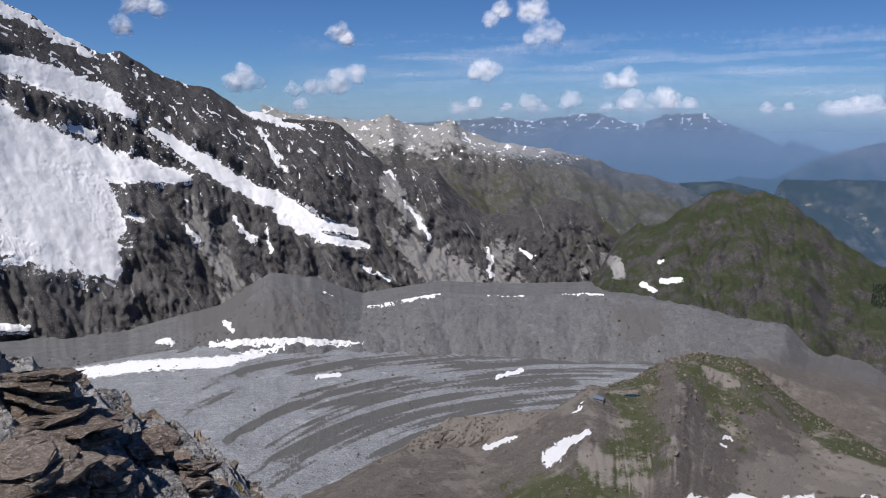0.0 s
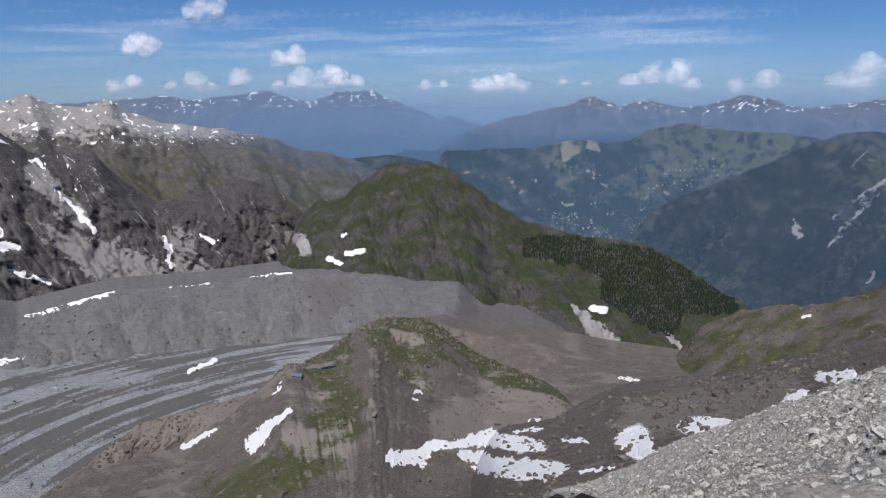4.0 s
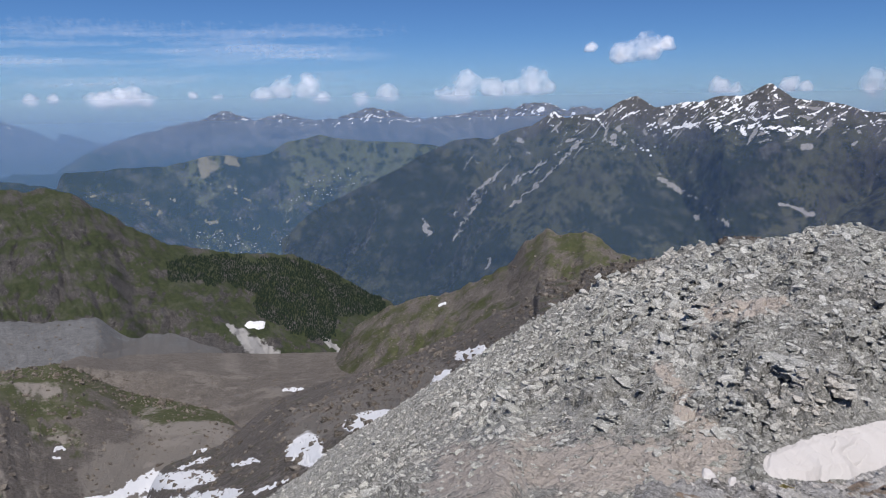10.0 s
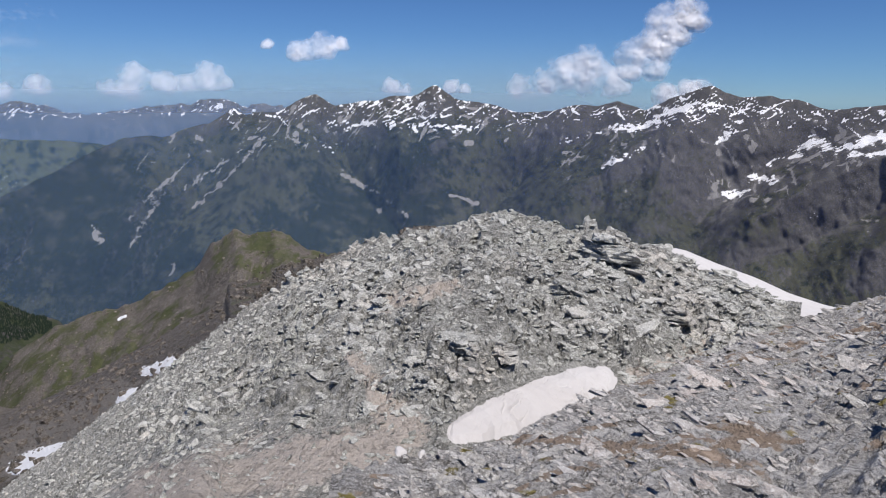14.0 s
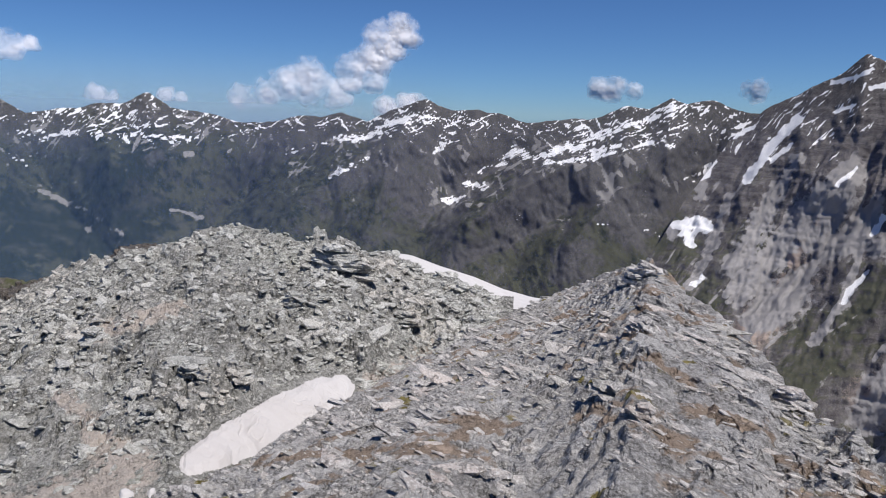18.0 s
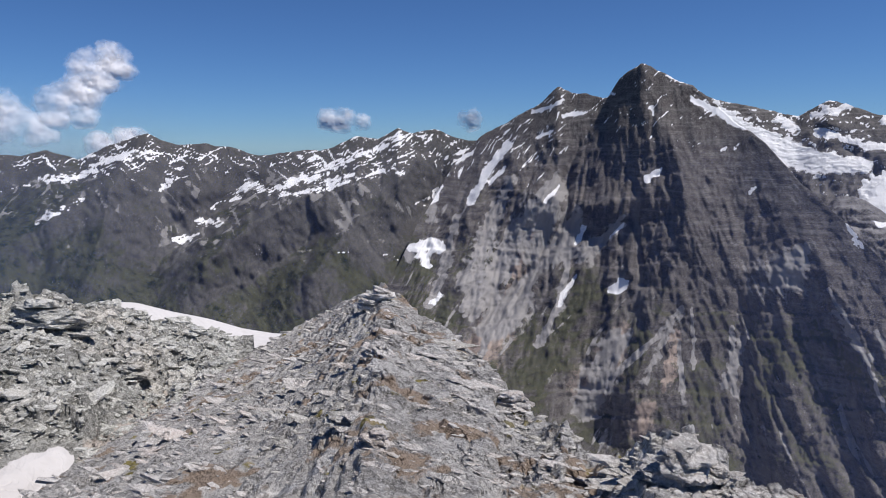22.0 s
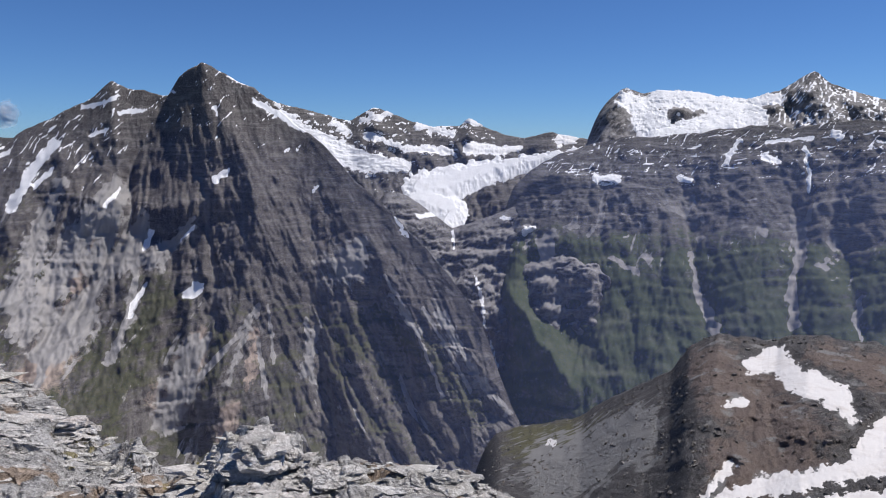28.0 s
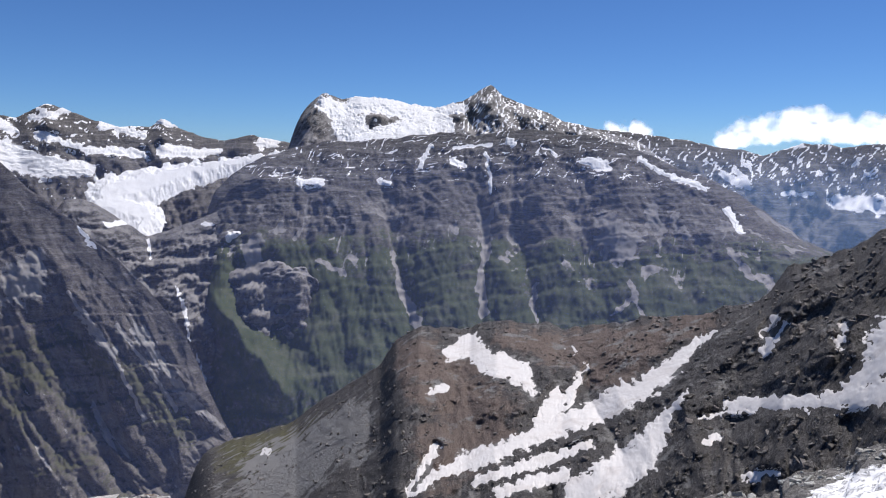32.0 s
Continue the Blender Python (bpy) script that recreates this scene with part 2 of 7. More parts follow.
def paint(az, el, strokes, rag=0.0, rag_size=1.0, seed=0):
    """1 in the middle of a stroke of (azimuth, elevation, width), 0.5 at its border."""
    m = np.zeros(len(az))
    if rag:
        q = np.stack([az, el, 0 * az], 1) / rag_size
        az = az + rag * fbm(q, 4, 0.6, seed)
        el = el + rag * 0.7 * fbm(q + 40, 4, 0.6, seed + 5)
    for s in strokes:
        s = list(s) if len(s) > 1 else [s[0], s[0]]
        lo, hi, wmax = np.min([q[:2] for q in s], 0), np.max([q[:2] for q in s], 0), max(q[2] for q in s)
        near = np.where((az > lo[0] - wmax) & (az < hi[0] + wmax) & (el > lo[1] - wmax) & (el < hi[1] + wmax))[0]
        if not len(near):
            continue
        x, y = az[near], el[near]
        for (ax, ay, aw), (bx, by, bw) in zip(s, s[1:]):
            dx, dy = bx - ax, by - ay
            t = np.clip(((x - ax) * dx + (y - ay) * dy) / (dx * dx + dy * dy + 1e-9), 0, 1)
            d = np.hypot(x - ax - t * dx, y - ay - t * dy)
            m[near] = np.maximum(m[near], 1 - d / (aw + t * (bw - aw) + 1e-6))
    return np.clip(m, 0, 1)


def grid_faces(nu, nv):
    i = np.arange(nu * nv).reshape(nv, nu)
    return np.stack([i[:-1, :-1], i[:-1, 1:], i[1:, 1:], i[1:, :-1]], -1).reshape(-1, 4)


def sheet(name, p, faces, material, smooth=True, cover=None, fall=None, flow=None):
    me = bpy.data.meshes.new(name)
    me.vertices.add(len(p))
    me.vertices.foreach_set("co", np.ascontiguousarray(p, dtype=np.float32).ravel())
    n = faces.shape[1]
    me.loops.add(faces.size)
    me.loops.foreach_set("vertex_index", faces.astype(np.int32).ravel())
    me.polygons.add(len(faces))
    me.polygons.foreach_set("loop_start", np.arange(0, faces.size, n, dtype=np.int32))
    me.polygons.foreach_set("use_smooth", np.full(len(faces), smooth))
    if cover is not None:
        layer = me.attributes.new("cover", "FLOAT_COLOR", "POINT")
        layer.data.foreach_set("color", np.ascontiguousarray(cover, dtype=np.float32).ravel())
        run = me.attributes.new("fall", "FLOAT_VECTOR", "POINT")
        run.data.foreach_set("vector", np.ascontiguousarray(p if fall is None else fall, dtype=np.float32).ravel())
    if flow is not None:
        wet = me.attributes.new("flow", "FLOAT", "POINT")
        wet.data.foreach_set("value", np.ascontiguousarray(flow, dtype=np.float32))
    me.materials.append(material)
    me.update(calc_edges=True)
    return new(name, me)


SLOPES = {}


def terrain(name, slope, az0, az1, step, rows, material, label, category="mountain", kind="", back=0.5, covers=None, smooth=True, fine=0.72):
    """One mesh for a slope: rows per band between its lines, then a back that falls away behind the crest."""
    SLOPES[name] = slope
    step, rows = step / fine, [round(n * fine) for n in rows]
    u = np.linspace(az0, az1, round((az1 - az0) / step) + 1)
    v = np.concatenate([np.linspace(k, k + 1, n, endpoint=False) for k, n in enumerate(rows)] + [[len(rows)]])
    A, V = np.meshgrid(u, v)
    if slope.carve and not slope.worn:
        slope.wear(az0, az1, len(u), 1 + sum(rows))
    p = slope.at(A.ravel(), V.ravel())
    nu, nv = len(u), len(v)
    flow = slope.worn_at(A.ravel(), V.ravel(), 5) if slope.carve else np.full(len(p), 0.4)
    flow = np.concatenate([flow, np.full(2 * nu if back else 0, 0.4)])
    if back:
        crest, a = p[-nu:], np.radians(u)
        r = np.hypot(crest[:, 0], crest[:, 1])
        for k in (0.12, 1.0):
            b = crest + np.stack([np.sin(a), np.cos(a), 0 * a], 1) * (r * 0.22 * k)[:, None]
            b[:, 2] = crest[:, 2] - r * 0.22 * k * back
            p = np.vstack([p, b])
            nv += 1
    cover = np.zeros((len(p), 4))
    cover[:, 3] = 1
    if covers:
        az, el = sight(p)
        covers(az, el, p, cover)
    if slope.carve:
        g = p.reshape(nv, nu, 3)
        nrm = np.cross(np.gradient(g, axis=1).reshape(-1, 3), np.gradient(g, axis=0).reshape(-1, 3))
        steep = 1 - np.abs(nrm[:, 2]) / (np.linalg.norm(nrm, axis=1) + 1e-9)
        steep = np.clip((steep - np.median(steep)) / (2 * steep.std() + 1e-9), -1, 1)
        cover[:, 1] -= 0.4 * steep
        cover[:, 2] += np.where(cover[:, 2] > 0.05, slope.wash * (flow - 0.35) - 0.25 * steep, 0)
        cover[:, 0] += np.where(cover[:, 0] > 0.1, 0.45 * (flow - 0.4) - 0.3 * steep, 0)
        cover[:, :3] = np.clip(cover[:, :3], 0, 1)
    ob = sheet(name, p, grid_faces(nu, nv), material, smooth, cover, slope.fall(p), flow)
    return tagged(ob, label, category, kind=kind)


# ---- materials ----
def material(name, rough=0.9):
    m = bpy.data.materials.new(name)
    m.use_nodes = True
    b = m.node_tree.nodes["Principled BSDF"]
    b.inputs["Roughness"].default_value = rough
    b.inputs["Specular IOR Level"].default_value = 0.25
    return m, m.node_tree.nodes, m.node_tree.links, b


def noise_node(n, l, co, scale, detail=8.0, rough=0.6, distort=0.0, kind="FBM"):
    t = n.new("ShaderNodeTexNoise")
    t.noise_type = kind
    t.inputs["Scale"].default_value, t.inputs["Detail"].default_value = scale, detail
    t.inputs["Roughness"].default_value, t.inputs["Distortion"].default_value = rough, distort
    l.new(co, t.inputs["Vector"])
    return t.outputs["Fac"]


def remap(n, l, x, a, b, c=0.0, d=1.0):
    t = n.new("ShaderNodeMapRange")
    for i, v in enumerate((a, b, c, d)):
        t.inputs[i + 1].default_value = v
    l.new(x, t.inputs[0])
    return t.outputs[0]


def mix(n, l, f, a, b):
    t = n.new("ShaderNodeMix")
    t.data_type = "RGBA"
    for s, v in ((t.inputs[0], f), (t.inputs[6], a), (t.inputs[7], b)):
        if isinstance(v, (int, float)):
            s.default_value = v
        elif isinstance(v, tuple):
            s.default_value = (*v, 1)
        else:
            l.new(v, s)
    return t.outputs[2]


def sums(n, l, op, a, b):
    t = n.new("ShaderNodeMath")
    t.operation = op
    for s, v in ((t.inputs[0], a), (t.inputs[1], b)):
        if isinstance(v, (int, float)):
            s.default_value = v
        else:
            l.new(v, s)
    return t.outputs[0]


SNOW = (0.8, 0.8, 0.81)


def crack_lines(n, l, co, unit):
    """Thin broken lines along the beds of the schist: 1 in a crack."""
    lie = n.new("ShaderNodeMapping")
    lie.inputs["Rotation"].default_value = (0.24, 0.42, 0.3)
    lie.inputs["Scale"].default_value = (0.3, 0.45, 1.6)
    l.new(co, lie.inputs["Vector"])
    lines = noise_node(n, l, lie.outputs[0], 0.16 / unit, 6, 0.7, 0.6)
    where = noise_node(n, l, co, 0.05 / unit, 4, 0.6)
    thin = sums(n, l, "ABSOLUTE", sums(n, l, "SUBTRACT", lines, 0.5), 0.0)
    return sums(n, l, "MULTIPLY", remap(n, l, thin, 0.022, 0.006), remap(n, l, where, 0.46, 0.58))


def land(name, unit, rocks, grass, scree, snow=SNOW, bump=1.0, strata=0.0, mosaic=False, gullies=0.8, cracks=0.0, washes=0.0, rust=None):
    """Rock with grass, scree and snow where the mesh's cover says so. unit: metres of the smallest visible detail."""
    m, n, l, b = material(name, 0.92)
    co = n.new("ShaderNodeNewGeometry").outputs["Position"]
    big = noise_node(n, l, co, 0.016 / unit, 10, 0.66)
    fine = noise_node(n, l, co, 0.32 / unit, 5, 0.75)
    mid = noise_node(n, l, co, 0.075 / unit, 8, 0.7, 0.4)
    rock = mix(n, l, remap(n, l, big, 0.38, 0.64), rocks[0], rocks[1])
    rock = mix(n, l, remap(n, l, fine, 0.5, 0.57, 0.0, 0.8), rock, rocks[2])
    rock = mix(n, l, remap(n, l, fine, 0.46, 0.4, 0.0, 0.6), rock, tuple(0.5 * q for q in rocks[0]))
    way, lie = n.new("ShaderNodeAttribute"), n.new("ShaderNodeMapping")
    way.attribute_name = "fall"
    lie.inputs["Scale"].default_value = (1.0, 0.5, 1.0)
    l.new(way.outputs["Vector"], lie.inputs["Vector"])
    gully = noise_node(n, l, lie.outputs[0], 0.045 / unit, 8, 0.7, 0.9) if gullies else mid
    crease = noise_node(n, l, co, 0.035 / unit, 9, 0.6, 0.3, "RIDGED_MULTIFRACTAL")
    # Shade painted into the rock colour: creases and gullies darker, ribs between them lighter.
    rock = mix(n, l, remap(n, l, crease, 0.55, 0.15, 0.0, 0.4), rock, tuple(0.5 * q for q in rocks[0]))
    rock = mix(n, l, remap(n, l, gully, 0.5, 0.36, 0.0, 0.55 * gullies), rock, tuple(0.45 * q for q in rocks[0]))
    rock = mix(n, l, remap(n, l, gully, 0.56, 0.7, 0.0, 0.5 * gullies), rock, rocks[2])
    wet = n.new("ShaderNodeAttribute")
    wet.attribute_name = "flow"
    if washes:
        rock = mix(n, l, remap(n, l, wet.outputs["Fac"], 0.45, 0.75, 0.0, washes), rock, tuple(0.55 * a + 0.45 * b for a, b in zip(rocks[2], scree[0])))
    # Hollows of the middle bump noise are darkened in the colour as well.
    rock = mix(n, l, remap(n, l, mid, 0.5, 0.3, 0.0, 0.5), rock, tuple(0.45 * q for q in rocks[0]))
    if strata:
        tilt = n.new("ShaderNodeMapping")
        tilt.inputs["Rotation"].default_value = (0.12, 0.1, 0)
        tilt.inputs["Scale"].default_value = (0.08, 0.08, 1.0)
        l.new(co, tilt.inputs["Vector"])
        bands = noise_node(n, l, tilt.outputs[0], 0.09 / unit, 5, 0.7)
        rock = mix(n, l, remap(n, l, bands, 0.5, 0.68, 0.0, strata), rock, rocks[2])
    split = None
    if cracks:
        split = crack_lines(n, l, co, unit)
        rock = mix(n, l, sums(n, l, "MULTIPLY", split, cracks), rock, tuple(0.35 * q for q in rocks[0]))
    at = n.new("ShaderNodeAttribute")
    at.attribute_name = "cover"
    sep = n.new("ShaderNodeSeparateColor")
    l.new(at.outputs["Color"], sep.inputs[0])
    wob = sums(n, l, "MULTIPLY", sums(n, l, "SUBTRACT", mid, 0.5), 0.9)
    wob2 = sums(n, l, "ADD", sums(n, l, "MULTIPLY", sums(n, l, "SUBTRACT", fine, 0.5), 0.5), sums(n, l, "MULTIPLY", sums(n, l, "SUBTRACT", gully, 0.5), 0.8))
    edge = sums(n, l, "ADD", wob, wob2)
    if mosaic:
        plots = sums(n, l, "ADD", sums(n, l, "MULTIPLY", noise_node(n, l, co, 0.03 / unit, 8, 0.66), 0.5), sums(n, l, "MULTIPLY", gully, 0.5))
        plots = sums(n, l, "ADD", plots, remap(n, l, at.outputs["Alpha"], 0.0, 1.0, -0.14, 0.03))
        green = mix(n, l, remap(n, l, plots, 0.47, 0.54), grass[0], grass[1])
    else:
        green = mix(n, l, remap(n, l, mid, 0.35, 0.65), grass[0], grass[1])
    green = mix(n, l, remap(n, l, big, 0.5, 0.7, 0.0, 0.6), green, tuple(0.5 * (a + b) for a, b in zip(grass[1], rocks[1])))
    green = mix(n, l, remap(n, l, fine, 0.5, 0.66, 0.0, 0.5), green, tuple(0.45 * q for q in grass[0]))
    stones = mix(n, l, remap(n, l, fine, 0.3, 0.7), scree[0], scree[1])
    f = remap(n, l, sums(n, l, "ADD", sep.outputs[1], sums(n, l, "MULTIPLY", edge, 1.3)), 0.32, 0.68)
    col = mix(n, l, f, rock, green)
    if rust:
        col = mix(n, l, remap(n, l, sums(n, l, "ADD", at.outputs["Alpha"], sums(n, l, "MULTIPLY", edge, -1.0)), 0.65, 0.35), col, mix(n, l, fine, rust, tuple(1.5 * q for q in rust)))
    soft = f
    f = remap(n, l, sums(n, l, "ADD", sep.outputs[2], sums(n, l, "MULTIPLY", edge, 0.65)), 0.4, 0.6)
    col = mix(n, l, f, col, stones)
    f = remap(n, l, sums(n, l, "ADD", sep.outputs[0], sums(n, l, "ADD", sums(n, l, "MULTIPLY", wob, 0.7), sums(n, l, "MULTIPLY", wob2, 0.2))), 0.45, 0.55)
    col = mix(n, l, f, col, snow)
    white = f
    l.new(col, b.inputs["Base Color"])
    bp = n.new("ShaderNodeBump")
    bp.inputs["Strength"].default_value, bp.inputs["Distance"].default_value = 1.0 * bump, unit * 6.5
    l.new(sums(n, l, "MULTIPLY", remap(n, l, white, 0.0, 1.0, min(1.0, bump), 0.12), remap(n, l, soft, 0.0, 1.0, 1.0, 0.4)), bp.inputs["Strength"])
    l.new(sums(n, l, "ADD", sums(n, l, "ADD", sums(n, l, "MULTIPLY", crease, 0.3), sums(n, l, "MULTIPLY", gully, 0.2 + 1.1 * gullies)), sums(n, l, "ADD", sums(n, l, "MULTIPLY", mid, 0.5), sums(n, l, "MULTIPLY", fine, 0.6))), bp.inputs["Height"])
    if split is not None:
        deep = n.new("ShaderNodeBump")
        deep.invert = True
        deep.inputs["Strength"].default_value, deep.inputs["Distance"].default_value = 1.0, unit * 2
        l.new(split, deep.inputs["Height"])
        l.new(bp.outputs[0], deep.inputs["Normal"])
        l.new(deep.outputs[0], b.inputs["Normal"])
    else:
        l.new(bp.outputs[0], b.inputs["Normal"])
    return m


GREY = ((0.12, 0.115, 0.115), (0.2, 0.19, 0.185), (0.32, 0.31, 0.295))
BROWN = ((0.15, 0.13, 0.112), (0.235, 0.205, 0.178), (0.35, 0.32, 0.29))
GRASS = ((0.055, 0.062, 0.034), (0.085, 0.08, 0.05))
FOREST = ((0.018, 0.032, 0.018), (0.04, 0.055, 0.03))
SCREE = ((0.24, 0.23, 0.22), (0.34, 0.325, 0.31))
far_land = land("far_range", 2.0, ((0.17, 0.16, 0.15), (0.28, 0.265, 0.25), (0.42, 0.4, 0.38)), FOREST, SCREE, bump=1.4, gullies=1.0)
crest_land = land("valley_side_mosaic", 1.4, ((0.08, 0.077, 0.075), (0.135, 0.13, 0.125), (0.23, 0.222, 0.212)), ((0.016, 0.022, 0.015), (0.062, 0.064, 0.04)), ((0.2, 0.192, 0.183), (0.3, 0.288, 0.275)), mosaic=True, bump=0.7, gullies=0.5, washes=0.4)
valley_land = land("valley_slopes", 1.7, GREY, ((0.018, 0.03, 0.02), (0.09, 0.1, 0.05)), ((0.16, 0.15, 0.09), (0.26, 0.23, 0.17)), mosaic=True)
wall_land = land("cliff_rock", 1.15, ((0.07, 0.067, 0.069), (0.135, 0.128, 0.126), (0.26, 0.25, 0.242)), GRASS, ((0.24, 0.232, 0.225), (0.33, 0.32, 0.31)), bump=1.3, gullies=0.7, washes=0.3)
hill_land = land("grassy_rock", 0.95, ((0.075, 0.07, 0.07), (0.14, 0.13, 0.125), (0.27, 0.25, 0.235)), ((0.027, 0.038, 0.017), (0.052, 0.06, 0.029)), ((0.28, 0.272, 0.262), (0.38, 0.37, 0.36)), bump=1.0, gullies=0.6)
upland_land = land("pale_ledges", 1.0, ((0.11, 0.106, 0.098), (0.18, 0.175, 0.163), (0.32, 0.31, 0.292)), GRASS, ((0.3, 0.295, 0.28), (0.4, 0.39, 0.37)))
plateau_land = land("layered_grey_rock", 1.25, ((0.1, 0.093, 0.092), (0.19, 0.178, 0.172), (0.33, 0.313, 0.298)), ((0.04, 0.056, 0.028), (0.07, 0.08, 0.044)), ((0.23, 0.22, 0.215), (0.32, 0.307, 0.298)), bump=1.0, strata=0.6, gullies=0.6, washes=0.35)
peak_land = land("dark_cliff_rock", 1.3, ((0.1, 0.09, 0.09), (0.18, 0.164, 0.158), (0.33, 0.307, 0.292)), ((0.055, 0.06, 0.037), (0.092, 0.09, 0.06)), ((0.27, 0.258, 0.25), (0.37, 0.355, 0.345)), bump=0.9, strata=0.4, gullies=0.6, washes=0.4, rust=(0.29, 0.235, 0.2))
spur_land = land("brown_scree_slope", 0.5, BROWN, ((0.05, 0.064, 0.024), (0.085, 0.085, 0.042)), ((0.2, 0.18, 0.155), (0.28, 0.25, 0.22)), gullies=0.2)
moraine_land = land("moraine_gravel", 0.7, ((0.16, 0.161, 0.163), (0.24, 0.242, 0.245), (0.34, 0.342, 0.345)), GRASS, ((0.11, 0.106, 0.103), (0.17, 0.163, 0.158)), bump=0.8, gullies=0.4, washes=0.3)
ice_land = land("glacier_ice", 0.7, ((0.26, 0.272, 0.29), (0.42, 0.437, 0.46), (0.62, 0.64, 0.66)), GRASS, ((0.095, 0.093, 0.091), (0.16, 0.156, 0.151)), bump=0.8, gullies=0)
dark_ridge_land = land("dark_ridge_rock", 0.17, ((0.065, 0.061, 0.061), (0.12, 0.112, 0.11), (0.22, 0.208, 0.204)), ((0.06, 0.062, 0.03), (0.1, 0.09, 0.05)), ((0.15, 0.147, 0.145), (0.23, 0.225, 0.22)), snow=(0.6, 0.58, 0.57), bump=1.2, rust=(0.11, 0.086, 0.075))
scree_land = land("grey_scree", 0.022, ((0.34, 0.335, 0.305), (0.57, 0.56, 0.515), (0.77, 0.755, 0.715)), GRASS, ((0.46, 0.4, 0.345), (0.66, 0.59, 0.525)), bump=1.2, gullies=0, cracks=0.7)
slab_land = land("grey_schist", 0.016, ((0.36, 0.345, 0.33), (0.68, 0.66, 0.64), (0.86, 0.84, 0.815)), ((0.12, 0.1, 0.03), (0.2, 0.17, 0.06)), ((0.24, 0.185, 0.14), (0.4, 0.32, 0.255)), bump=1.4, strata=0.5, gullies=0, cracks=0.85)

apron_land = land("ledge_schist", 0.02, ((0.2, 0.19, 0.18), (0.32, 0.3, 0.28), (0.48, 0.46, 0.43)), GRASS, SCREE, snow=(0.85, 0.85, 0.86), bump=1.4, gullies=0, cracks=0.7)


def snow_cover(name, unit, white, dirt, bump=0.3, ice=0.0):
    """Old snow: dusty, finely pitted, with blue ice showing where it breaks."""
    m, n, l, b = material(name, 0.7)
    co = n.new("ShaderNodeNewGeometry").outputs["Position"]
    big, fine = noise_node(n, l, co, 0.03 / unit, 8, 0.65, 0.6), noise_node(n, l, co, 0.3 / unit, 6, 0.7)
    col = mix(n, l, remap(n, l, big, 0.5, 0.72, 0.0, 0.8), white, dirt)
    if ice:
        lines = noise_node(n, l, co, 0.06 / unit, 8, 0.6, 1.5, "RIDGED_MULTIFRACTAL")
        col = mix(n, l, remap(n, l, lines, 0.75, 1.1, 0.0, ice), col, (0.42, 0.5, 0.58))
        fine = sums(n, l, "ADD", fine, sums(n, l, "MULTIPLY", lines, -0.7))
    l.new(col, b.inputs["Base Color"])
    bp = n.new("ShaderNodeBump")
    bp.inputs["Strength"].default_value, bp.inputs["Distance"].default_value = bump, unit * 3
    l.new(sums(n, l, "ADD", big, sums(n, l, "MULTIPLY", fine, 0.5)), bp.inputs["Height"])
    l.new(bp.outputs[0], b.inputs["Normal"])
    return m


snow_mat = snow_cover("firn_snow", 0.3, (0.6, 0.58, 0.57), (0.46, 0.42, 0.395), 0.15)
snow_far = snow_cover("summer_snow", 2.0, (0.8, 0.8, 0.805), (0.68, 0.66, 0.645))
serac_land = snow_cover("broken_ice", 1.6, (0.76, 0.765, 0.775), (0.58, 0.58, 0.58), 0.5, 0.8)

# ---- ground under everything ----
gr = np.concatenate([np.linspace(0, 4, 8), np.geomspace(5, 4900, 60)])
ga = np.arange(0, 361, 3.0)
GA, GR = np.meshgrid(np.radians(ga), gr)
gz = np.interp(GR.ravel(), [0, 2.2, 4, 30, 120, 400, 1000, 2200, 3000, 4900], [0, 0, -1.8, -29, -128, -390, -740, -1120, -1200, -1200])
gp = np.stack([GR.ravel() * np.sin(GA.ravel()), GR.ravel() * np.cos(GA.ravel()), gz], 1)
gp[:, 2] += np.where(GR.ravel() > 1.5, 0.03 * np.minimum(GR.ravel(), 400) * fbm(gp / (GR.ravel()[:, None] * 0.4 + 1), 3), 0.03 * fbm(gp * 2, 3))
ground = sheet("ground", gp, grid_faces(len(ga), len(gr)), slab_land, cover=np.tile([0.0, 0.1, 0.3, 1.0], (len(gp), 1)))
tagged(ground, "stony brown mountain ground falling to the valleys", "ground", kind="structure")


def band(el, lo, hi):
    return np.clip((el - lo) / (hi - lo), 0, 1)


def streaks(az, el, angle, long, wide, keep, seed=0):
    """Drawn-out spots that run along a fall line at that angle: about 1 inside, 0 outside."""
    c, d = math.cos(math.radians(angle)), math.sin(math.radians(angle))
    bend = 0.35 * fbm(np.stack([az, el, 0 * az], 1) / (long * 0.8), 2, 0.5, seed + 70)
    q = np.stack([(az * c + el * d) / long, (-az * d + el * c + bend) / wide, 0 * az + seed], 1)
    return np.clip((fbm(q, 4, 0.6, seed) - (0.9 - keep)) * 3.0 + 0.5, 0, 1)


def specks(p, size, keep, seed=0):
    """Scattered spots: about 1 inside, 0 outside; keep from 0 to 1 says how many."""
    return np.clip((fbm(p / size, 4, 0.6, seed) - (0.9 - keep)) * 3.0 + 0.5, 0, 1)


# ---- far ranges ----
def cover_far(az, el, p, c):
    c[:, 0] = np.maximum(streaks(az, el, -25, 1.0, 0.14, 0.5, 3), streaks(az, el, 40, 0.7, 0.13, 0.42, 4)) * band(el, -2.4, -1.0)
    c[:, 1] = band(-el, 2.4, 4.2)


